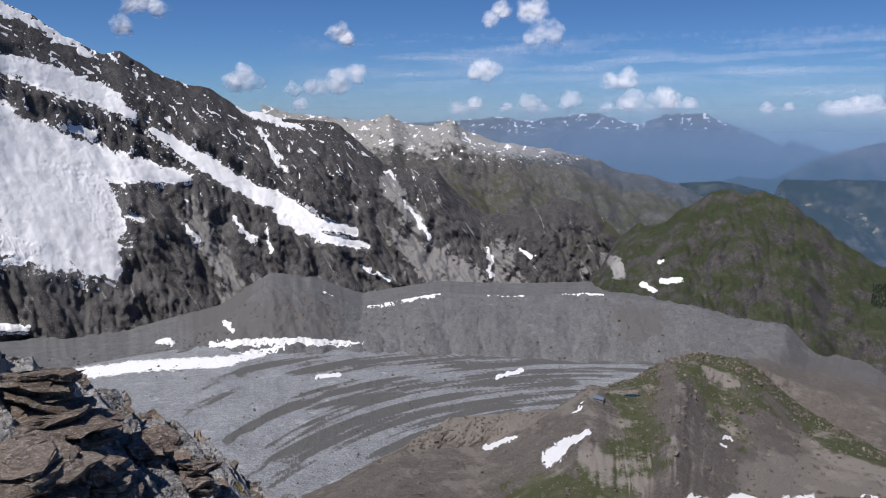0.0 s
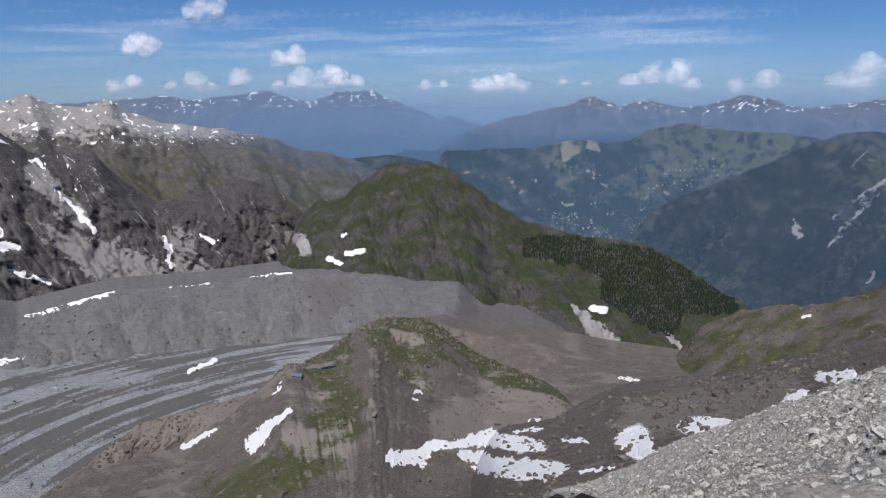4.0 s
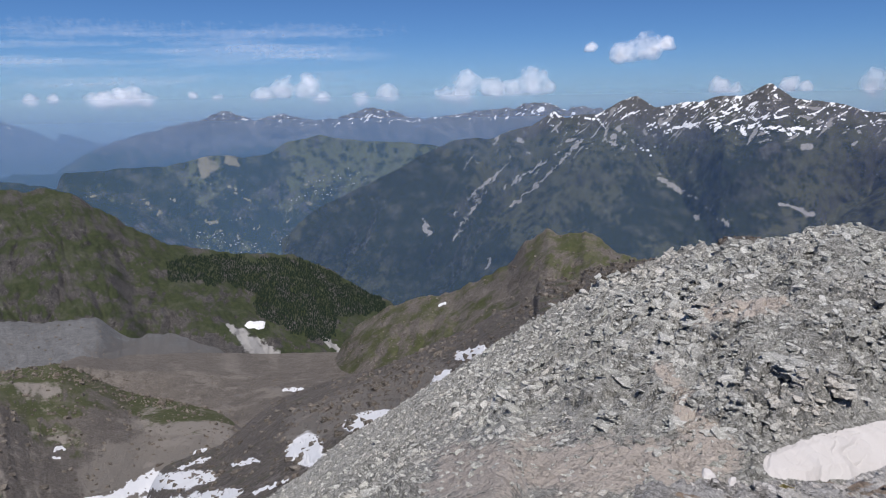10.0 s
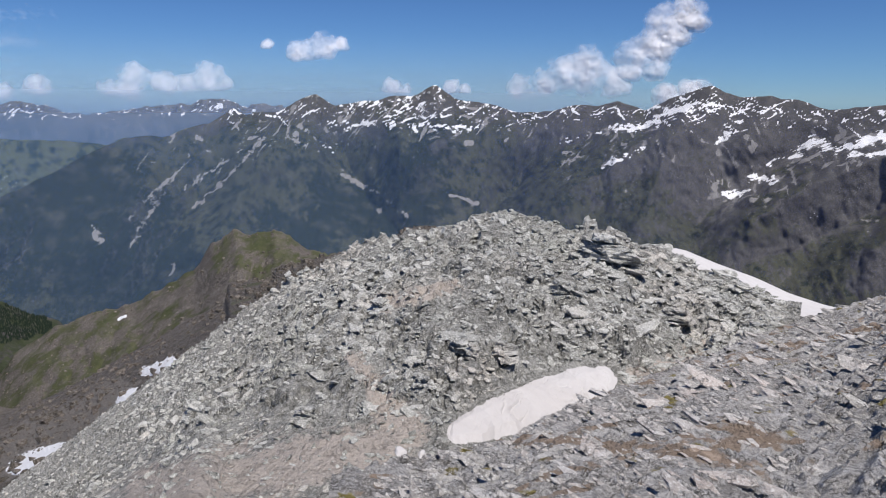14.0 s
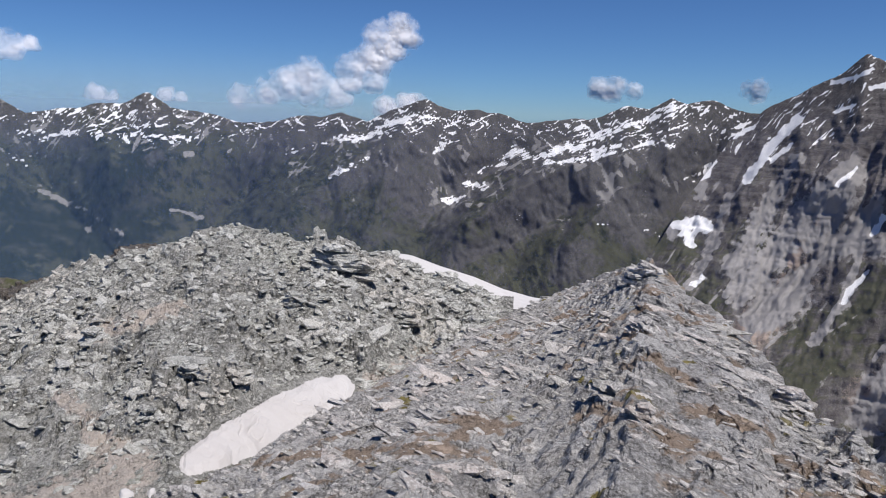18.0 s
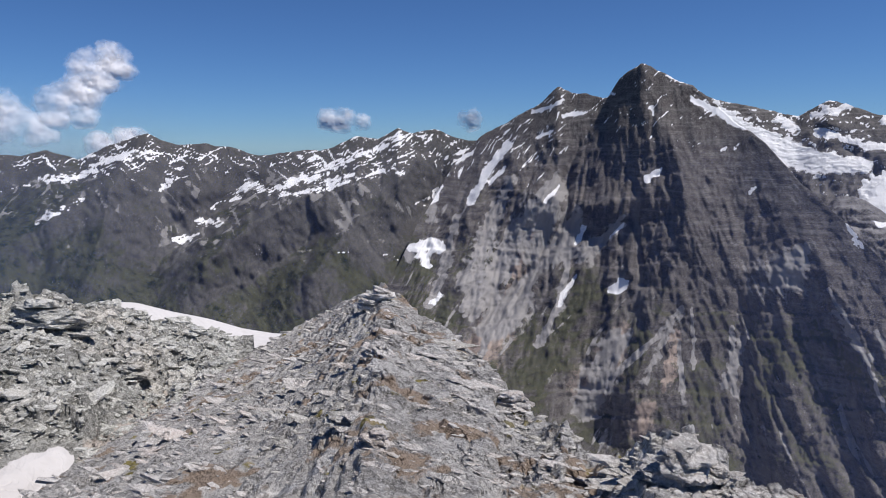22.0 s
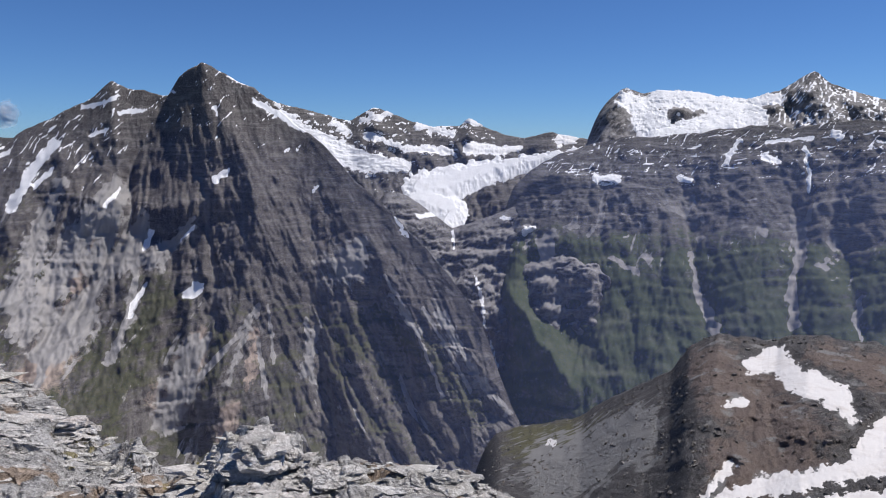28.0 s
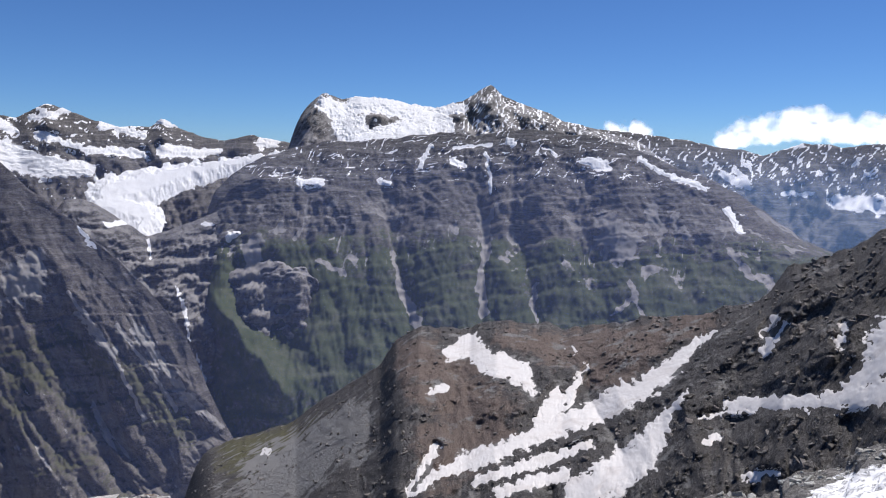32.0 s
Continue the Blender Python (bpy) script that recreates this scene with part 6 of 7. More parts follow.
# ---- summit rocks ----
def cover_scree(az, el, p, c):
    c[:, 2] = np.clip(paint(az, el, [[(54.22, -28.35, 4.378), (65.93, -27.58, 4.378), (75.48, -25.88, 3.184), (70.7, -20.04, 1.592)], [(72.52, -15.87, 1.592), (78.83, -14.17, 0.955)], [(92.9, -20.56, 1.592), (98.42, -17.75, 1.194)]], 0.6, 1.2, 32) * 0.9 + 0.25 * fbm(p / 1.5, 3), 0, 1)


BUMP = Slope([line([(45.33, -32.26), (58.68, -30.54), (39.38, -30.82), (60.97, -33.61), (80.36, -30.42), (93.14, -23.32), (102.5, -17.05)], [(40, 9), (60, 7.5), (80, 10), (100, 18)]), line([(30.83, -30.97), (36.65, -29.65), (40.48, -27.9), (43.28, -26.08), (47.38, -24.19), (50.87, -22.25), (53.8, -20.73), (56.96, -18.82), (61.54, -15.95), (66.12, -13.43), (70.66, -11.33), (75.15, -10.39), (77.81, -9.81), (82.13, -8.81), (85.14, -9.55), (87.27, -10.3), (88.45, -9.6), (93.27, -10.64), (96.02, -11.94), (99.01, -12.84), (102.14, -13.85), (104.55, -14.37)], [(35, 70), (50, 48), (65, 30), (75, 24), (90, 24), (100, 26)])], bow=-0.12, rough=0.5, size=3.0, jag=0.15, bed=0.8, bed_size=0.4, dip=(-0.2, -0.12, 1.0), crack=0.1, strike=120, seed=23, quiet=[[(54.22, -28.35, 4.4), (65.93, -27.58, 4.4), (75.48, -25.88, 3.2)], [(79.45, -25.34, 2.388), (82.39, -24.29, 3.821), (85.9, -22.97, 4.219), (89.25, -21.45, 3.741), (90.88, -20.83, 2.388)], [(74.79, -26.81, 1.035)], [(76.55, -27.06, 0.955)]])
terrain("scree_hump", BUMP, 34, 104, 0.07, [330], scree_land, "grey scree hump of loose schist slabs", "ridge", back=0.6, covers=cover_scree, fine=0.8, smooth=False)


def cover_slab(az, el, p, c):
    c[:, 1] = np.clip((fbm(p / 0.5, 4, 0.5, 33) - 0.42) * 3, 0, 1) * 0.9
    c[:, 2] = np.clip(1.1 * fbm(p / (1.2, 1.2, 0.5), 5, 0.6, 34) + 0.05, 0, 1)


CREST = Slope(([line([(65.79, -36.46), (80.54, -34.21), (97.98, -31.39), (104.22, -35.47), (126.28, -31.83), (128.42, -32.43), (149.99, -29.51), (142.45, -31.02), (161.32, -30.79), (148.47, -27.84), (161.07, -29.51)], 3.6)] + [line([(68.11, -28.33), (74.03, -27.68), (78.25, -27.06), (84.02, -25.65), (91.85, -21.43), (97.83, -18.48), (106.34, -13.89), (109.36, -12.61), (111.88, -11.35), (114.35, -10.52), (115.65, -11.27), (117.42, -12.79), (120.35, -14.13), (120.37, -14.35), (123.56, -16.52), (124.95, -18.22), (127.26, -19.66), (129.54, -20), (131.41, -21.98), (131.44, -22.09), (133.78, -21.55), (135.54, -20.09), (138.18, -19.17), (140.82, -20.24), (142.14, -21.96), (144.42, -21.85), (147.18, -22.54), (151.82, -22.35), (154.62, -23.33), (156.96, -24.67), (158.62, -26.18), (161.26, -29.29)], [(70, 6.5), (88, 10), (100, 17), (108, 24), (118, 16), (128, 9), (135, 6.5), (150, 5.8), (170, 5.2)])]), bow=-0.15, rough=0.2, size=1.1, jag=0.06, bed=0.7, bed_size=0.15, dip=(-0.1, -0.22, 1.0), crack=0.045, seed=24)
terrain("schist_crest", CREST, 70, 178, 0.1, [300], slab_land, "jagged grey schist crest with thin tilted beds", "ridge", back=0.9, covers=cover_slab, fine=1.0, smooth=False)
LEFT = Slope([line([(-44, -42), (0, -42)], 3.4), line([(-41.32, -13.58), (-35.71, -15.33), (-32.58, -16.43), (-29.93, -17.62), (-27.52, -19.36), (-24.97, -20.94), (-21.9, -22.96), (-19.06, -24.53), (-17.85, -25.88), (-16.21, -28.04), (-12.64, -29.58), (-8.97, -32.17)], [(-44, 6), (-20, 8), (0, 9)])], rough=0.22, size=1.3, jag=0.08, bed=0.8, bed_size=0.26, dip=(0.2, -0.35, 1.0), seed=25, crack=0.06, strike=60)
terrain("brown_rock_ledge", LEFT, -44, 0, 0.09, [200], slab_land, "weathered brown and grey layered summit rocks", "rock", back=0.9, covers=cover_slab, smooth=False)


def cover_apron(az, el, p, c):
    edge = np.interp(az, *np.array(sorted([(190.84, -25.83), (195.82, -23.83), (199.19, -23.24), (202.2, -20.93), (204.14, -19.8), (206.3, -18.62), (208.9, -17.12)])).T)
    c[:, 0] = np.clip(0.72 + 0.9 * (edge - el) + 0.25 * fbm(p / 0.6, 4, 0.5, 81), 0, 1)
    c[:, 2] = 0.3


APRON = Slope([line([(186.78, -32.1), (197.47, -30.4), (211.41, -26.71)], 7.0), line([(188.24, -26.16), (192.07, -24.86), (194.9, -23.44), (198.47, -22.99), (200.01, -21.04), (202.87, -20.28), (203.7, -19.14), (206.1, -17.81), (209.73, -16.05)], 15.0)], bow=-0.1, rough=0.18, size=1.6, jag=0.1, bed=0.6, bed_size=0.3, dip=(0.3, -0.2, 1.0), seed=83)
terrain("snowy_summit_ledge", APRON, 186, 214, 0.07, [160], apron_land, "grey rock ledge under fresh-looking white snow", "ledge", back=0.9, covers=cover_apron)

# ---- snow bodies ----
for k, strokes in enumerate(SOUTH_SNOW):
    ice_body("snowfield", SOUTH, 168, 213, 0.06, 0.0, 1.0, 420, strokes, 0.16, snow_mat, "old firn snow lying between dark rocks on the ridge", "snow", rag=(0.5, 0.6), seed=30 + k, calm=1.0, fray=0.12, torn=1.5)

# ---- added sheets that imitate haze between the ranges ----
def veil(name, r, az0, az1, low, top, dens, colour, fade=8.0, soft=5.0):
    """An upright see-through sheet, tinted to imitate hazy air: thin, lit by sun and sky, thinning out upward and to
    its sides.
    """
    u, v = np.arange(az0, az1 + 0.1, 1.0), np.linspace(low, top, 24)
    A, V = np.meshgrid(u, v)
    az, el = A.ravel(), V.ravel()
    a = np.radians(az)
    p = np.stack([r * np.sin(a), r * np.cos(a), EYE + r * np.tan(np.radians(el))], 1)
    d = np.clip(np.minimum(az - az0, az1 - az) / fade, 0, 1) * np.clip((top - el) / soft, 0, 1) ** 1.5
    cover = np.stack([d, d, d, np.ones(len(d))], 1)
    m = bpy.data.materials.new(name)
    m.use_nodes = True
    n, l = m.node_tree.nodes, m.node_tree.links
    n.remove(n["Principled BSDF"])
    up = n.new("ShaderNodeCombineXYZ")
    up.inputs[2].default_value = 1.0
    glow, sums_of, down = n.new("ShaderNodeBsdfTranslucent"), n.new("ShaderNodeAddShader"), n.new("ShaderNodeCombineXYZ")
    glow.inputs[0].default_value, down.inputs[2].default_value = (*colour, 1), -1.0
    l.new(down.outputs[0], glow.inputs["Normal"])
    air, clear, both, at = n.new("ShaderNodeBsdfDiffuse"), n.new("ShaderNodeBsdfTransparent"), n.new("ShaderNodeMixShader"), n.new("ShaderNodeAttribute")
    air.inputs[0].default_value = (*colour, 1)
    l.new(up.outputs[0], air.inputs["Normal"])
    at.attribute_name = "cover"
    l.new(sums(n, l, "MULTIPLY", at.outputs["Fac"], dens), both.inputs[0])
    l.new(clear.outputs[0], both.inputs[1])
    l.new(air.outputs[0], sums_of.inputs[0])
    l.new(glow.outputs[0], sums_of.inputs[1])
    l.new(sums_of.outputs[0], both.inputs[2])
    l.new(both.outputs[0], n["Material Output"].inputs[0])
    ob = sheet(name, p, grid_faces(len(u), len(v)), m, True, cover)
    return tagged(ob, "thin blue tinted sheet added between ranges to imitate haze", "haze", kind="structure")


# Blue tint of the sheets; the haze over far slopes comes from this colour.
HAZE_TINT = (0.145, 0.265, 0.47)
veil("haze_near_valley", 2480, 4, 100, -22, 1.5, 0.22, HAZE_TINT, 32, 4)
veil("haze_wooded_hills", 3180, -6, 63, -20, 1.0, 0.13, HAZE_TINT, 15, 3)
veil("haze_mid_valley", 4130, 0, 80, -14, 2.5, 0.42, HAZE_TINT, 10, 4)
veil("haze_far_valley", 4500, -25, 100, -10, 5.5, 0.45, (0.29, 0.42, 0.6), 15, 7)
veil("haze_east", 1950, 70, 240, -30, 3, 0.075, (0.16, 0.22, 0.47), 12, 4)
veil("haze_south", 3250, 176, 240, -14, 2, 0.13, HAZE_TINT, 8, 4)
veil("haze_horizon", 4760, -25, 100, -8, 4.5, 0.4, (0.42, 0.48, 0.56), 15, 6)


# ---- clouds ----
cm = bpy.data.materials.new("cloud_white")
cm.use_nodes = True
cn, cl = cm.node_tree.nodes, cm.node_tree.links
cn.remove(cn["Principled BSDF"])
cgeo = cn.new("ShaderNodeNewGeometry")
lift, blend, flip = (cn.new("ShaderNodeVectorMath") for k in range(3))
lift.operation, blend.operation, flip.operation = "MULTIPLY_ADD", "NORMALIZE", "SCALE"
cl.new(cgeo.outputs["Normal"], lift.inputs[0])
lift.inputs[1].default_value = (0.11, 0.11, 0.11)
lift.inputs[2].default_value = (math.sin(sa) * 0.5, math.cos(sa) * 0.5, 0.9)
flip.inputs["Scale"].default_value = -1.0
cl.new(lift.outputs[0], blend.inputs[0])
cl.new(blend.outputs[0], flip.inputs[0])
lit, through_light, body_light, thin, puff = (cn.new(k) for k in ("ShaderNodeBsdfDiffuse", "ShaderNodeBsdfTranslucent", "ShaderNodeAddShader", "ShaderNodeBsdfTransparent", "ShaderNodeMixShader"))
for node, way in ((lit, blend), (through_light, flip)):
    node.inputs[0].default_value = (0.72, 0.72, 0.74, 1)
    cl.new(way.outputs[0], node.inputs["Normal"])
cl.new(lit.outputs[0], body_light.inputs[0])
cl.new(through_light.outputs[0], body_light.inputs[1])
cov = cn.new("ShaderNodeAttribute")
cov.attribute_name = "cover"
wisp = noise_node(cn, cl, cgeo.outputs["Position"], 0.03, 6, 0.65)
cl.new(remap(cn, cl, sums(cn, cl, "ADD", cov.outputs["Fac"], sums(cn, cl, "MULTIPLY", wisp, 0.35)), 0.2, 1.3), puff.inputs[0])
cl.new(thin.outputs[0], puff.inputs[1])
cl.new(body_light.outputs[0], puff.inputs[2])
cl.new(puff.outputs[0], cn["Material Output"].inputs[0])


def cloud(blobs, r=4780.0, seed=0):
    """A heaped cloud: a bulging body between blobs of (azimuth, elevation, width), flatter below."""
    b = np.array(blobs)
    pad, step = b[:, 2].max(), 0.065
    u, v = np.arange(b[:, 0].min() - pad, b[:, 0].max() + pad, step), np.arange(b[:, 1].min() - pad, b[:, 1].max() + pad, step)
    A, V = np.meshgrid(u, v)
    az, el = A.ravel(), V.ravel()
    q = np.stack([az, el, 0 * az + seed * 3.7], 1)
    t = np.zeros(len(az))
    for x, y, w in blobs:
        dy = (el - y) * np.where(el < y, 1.5, 1.0)
        t = np.maximum(t, 1.35 - ((az - x) ** 2 + dy**2) / (0.72 * w) ** 2)
    inside, body = t > 0.1, t
    t = t + 0.7 * fbm(q / (0.35 + 0.5 * b[:, 2].mean()), 5, 0.46, seed) - 0.35
    t = np.where((t > 0) & inside, t, 0)
    deep = np.sqrt(np.clip(body, 0, 2)) * (1 + 0.25 * fbm(q / (0.3 + 0.4 * b[:, 2].mean()) + 9, 3, 0.5, seed)) * np.radians(b[:, 2].mean()) * r * 0.14
    a, e, d = np.radians(az), np.tan(np.radians(el)), r - deep
    P = np.stack([d * np.sin(a), d * np.cos(a), EYE + d * e], 1)
    f = grid_faces(len(u), len(v))
    f = f[(t[f] > 0.0).any(1)]
    used, inv = np.unique(f, return_inverse=True)
    d = np.clip(t * 0.9, 0, 1)[used]
    ob = sheet("cloud", P[used], inv.reshape(f.shape), cm, True, np.stack([d, d, d, d * 0 + 1], 1))
    return tagged(ob, "white heaped fair-weather cloud above the peaks", "cloud", group="clouds")


CLOUDS = ([[(-15.81, 2.07, 1.433), (-14.79, 2.33, 1.751)], [(-11.53, 1.54, 1.035), (-9.85, 1.73, 1.433), (-8.15, 2.16, 1.751), (-6.77, 2.72, 1.433)], [(-8.15, 5.78, 1.353), (-7.57, 5.38, 1.035)], [(3.13, 3.06, 1.592), (2.18, 2.89, 1.035)], [(6.57, 7.26, 1.99), (7.24, 5.85, 2.149), (6.4, 5.45, 1.194)], [(3.33, 6.68, 1.114), (4.24, 7.48, 1.114)], [(-23.23, 5.69, 1.353), (-22.22, 7.15, 1.592), (-20.76, 7.01, 1.194)], [(12.37, 2.21, 1.194), (13.59, 2.41, 1.353)], [(28.09, 0.41, 1.194), (29.38, 0.53, 1.433), (30.67, 0.22, 1.035)], [(38.71, 0.58, 1.194), (40.22, 1.07, 1.592), (41.93, 0.97, 1.831), (43.01, 0.29, 1.035)], [(45.99, 0.09, 1.114), (48.06, 0.49, 1.433)]] + [[(52.51, 0.44, 1.194), (54.04, 1.31, 1.751), (53.88, 0.51, 1.99), (56.17, 0.8, 1.592)], [(57.67, 0.78, 1.433), (59.11, 1.14, 1.99), (60.03, 0.9, 1.194)], [(6.39, 0.65, 1.433), (13.88, 0.74, 1.592), (16.18, 0.81, 1.592), (9.49, 0.75, 1.433)], [(1.31, 0.27, 1.035), (2.1, 0.43, 0.876)], [(4.69, 0.36, 0.716)], [(6.72, 0.2, 0.796), (7.55, 0.28, 0.637)], [(12.18, 0.29, 0.876), (13.89, 0.63, 1.194), (15.18, 0.38, 0.955)], [(16.9, 0.72, 1.194), (17.98, 0.55, 0.876)], [(23.39, 0.31, 0.876), (24.68, 0.39, 0.716)], [(27.04, 0.31, 0.955), (28.94, 0.44, 1.353), (30.42, 0.31, 1.035)], [(33.83, 0.64, 0.557)], [(35.53, 0.47, 0.557)]] + [[(13.69, 0.48, 1.035), (16.5, 0.81, 1.353), (18.09, 0.65, 1.035)], [(27.67, 0.19, 1.194), (29, 0.42, 1.433), (29.98, 0.49, 1.114)], [(0.91, 0.26, 0.955), (2.21, 0.53, 1.035)], [(-10.94, 0.38, 1.035)], [(65.89, 3.28, 1.592), (67.6, 3.58, 1.751), (68.89, 3.83, 0.955)], [(63.43, 3.8, 0.796)], [(72.57, 0.78, 1.353), (73.65, 0.48, 0.955)], [(77.09, 0.78, 1.194), (78.16, 0.56, 0.876)], [(82.77, 0.64, 1.99), (84.18, 0.97, 1.99), (85.76, 1.78, 2.547), (87.31, 2.25, 2.388), (87.76, 1.36, 2.388), (89.34, 0.95, 1.99)], [(90.42, 1.93, 1.592), (90.71, 3.1, 2.388), (91.8, 3.47, 2.786), (93.16, 4.76, 2.388), (94.31, 5.83, 2.229), (94.87, 5.43, 1.592)]] + [[(93.52, 0.23, 1.433), (94.94, 0.54, 1.592), (95.63, 0.73, 1.194)], [(109.34, 1.99, 1.433), (110.39, 1.8, 1.751), (111.84, 1.7, 1.194)], [(120.2, 1.93, 1.592), (120.73, 2.13, 1.035)], [(93.01, 4.9, 2.786), (94.21, 5.71, 2.229), (92.59, 3.41, 1.99), (92.35, 2.11, 1.592)], [(93.05, 0.25, 1.592), (94.75, 0.53, 1.592)], [(186.9, 1.85, 1.592), (188.55, 1.95, 1.353)], [(194.9, 1.5, 1.6), (196.2, 1.8, 1.9), (197.6, 2.0, 2.0), (199.0, 2.2, 2.2), (200.5, 2.3, 2.2), (202.0, 2.0, 2.1), (203.5, 1.9, 2.0), (205.1, 1.8, 2.0)]])
for k, blobs in enumerate(CLOUDS):
    cloud(blobs, 4790, 100 + k)


def cirrus(az0, az1, el0, el1, strength, seed):
    """Thin high ice cloud, drawn out in streaks."""
    u, v = np.arange(az0, az1, 0.25), np.arange(el0, el1, 0.08)
    A, V = np.meshgrid(u, v)
    az, el = A.ravel(), V.ravel()
    a = np.radians(az)
    soft = np.clip(np.minimum(np.minimum(az - az0, az1 - az) / 8, np.minimum(el - el0, el1 - el) / 1.2), 0, 1)
    d = np.clip(soft * (0.1 + strength * fbm(np.stack([az * 0.09, (el - 0.03 * az) * 1.1, 0 * az], 1), 5, 0.55, seed)), 0, 1)
    P = np.stack([4795 * np.sin(a), 4795 * np.cos(a), EYE + 4795 * np.tan(np.radians(el))], 1)
    ob = sheet("cirrus", P, grid_faces(len(u), len(v)), cm, True, np.stack([d, d, d, d * 0 + 1], 1))
    return tagged(ob, "thin pale cirrus streaks high in the sky", "cloud")


cirrus(-14, 50, 0.6, 6.0, 0.3, 140)

# ---- loose stones of the summit ----
def stone_shapes(count, flat, seed):
    """Angular slabs: hulls of a few points in a flat box."""
    rng, shapes = random.Random(seed), []
    for k in range(count):
        b = bmesh.new()
        for z in (-1, 1):
            n = rng.randint(4, 5)
            for i in range(n):
                a = 2 * math.pi * (i + rng.uniform(-0.3, 0.3)) / n
                q = rng.uniform(0.7, 1.05)
                b.verts.new((q * math.cos(a), q * math.sin(a) * rng.uniform(0.55, 0.8), z * flat * rng.uniform(0.6, 1.15)))
        bmesh.ops.convex_hull(b, input=b.verts)
        loose = [v for v in b.verts if not v.link_faces]
        bmesh.ops.delete(b, geom=loose, context="VERTS")
        bmesh.ops.triangulate(b, faces=b.faces)
        b.verts.index_update()
        shapes.append((np.array([v.co[:] for v in b.verts]), np.array([[v.index for v in f.verts] for f in b.faces])))
        b.free()
    return shapes


def stone_material(name, tones, unit):
    m, n, l, b = material(name, 0.85)
    g = n.new("ShaderNodeNewGeometry")
    oi = n.new("ShaderNodeObjectInfo")
    co = g.outputs["Position"]
    mid, fine = noise_node(n, l, co, 0.06 / unit, 8, 0.7), noise_node(n, l, co, 0.4 / unit, 5, 0.75)
    pick = sums(n, l, "FRACT", sums(n, l, "ADD", g.outputs["Random Per Island"], oi.outputs["Random"]), 0.0)
    col = mix(n, l, pick, tones[0], tones[1])
    col = mix(n, l, remap(n, l, mid, 0.4, 0.65, 0.0, 0.7), col, tones[2])
    zone = noise_node(n, l, co, 0.007 / unit, 4, 0.6)
    col = mix(n, l, remap(n, l, zone, 0.5, 0.62, 0.0, 0.55), col, tuple(q * k for q, k in zip(tones[0], (0.82, 0.84, 0.74))))
    col = mix(n, l, remap(n, l, zone, 0.46, 0.36, 0.0, 0.4), col, tuple(q * k for q, k in zip(tones[2], (1.1, 0.97, 0.9))))
    col = mix(n, l, remap(n, l, fine, 0.5, 0.62, 0.0, 0.9), col, tones[3])
    col = mix(n, l, remap(n, l, fine, 0.44, 0.36, 0.0, 0.4), col, tuple(0.5 * q for q in tones[0]))
    split = crack_lines(n, l, co, unit)
    col = mix(n, l, sums(n, l, "MULTIPLY", split, 0.6), col, tuple(0.4 * q for q in tones[0]))
    l.new(col, b.inputs["Base Color"])
    bp = n.new("ShaderNodeBump")
    bp.inputs["Strength"].default_value, bp.inputs["Distance"].default_value = 1.0, unit * 5
    l.new(sums(n, l, "ADD", mid, sums(n, l, "SUBTRACT", sums(n, l, "MULTIPLY", fine, 0.6), sums(n, l, "MULTIPLY", split, 0.5))), bp.inputs["Height"])
    l.new(bp.outputs[0], b.inputs["Normal"])
    return m


def turn_to(nrm, spin):
    """Axes for stones whose flat side looks along nrm."""
    nrm = nrm / np.linalg.norm(nrm, axis=1)[:, None]
    x = np.cross(np.stack([np.cos(spin), np.sin(spin), 0 * spin], 1), nrm)
    x /= np.linalg.norm(x, axis=1)[:, None]
    return x, np.cross(nrm, x), nrm


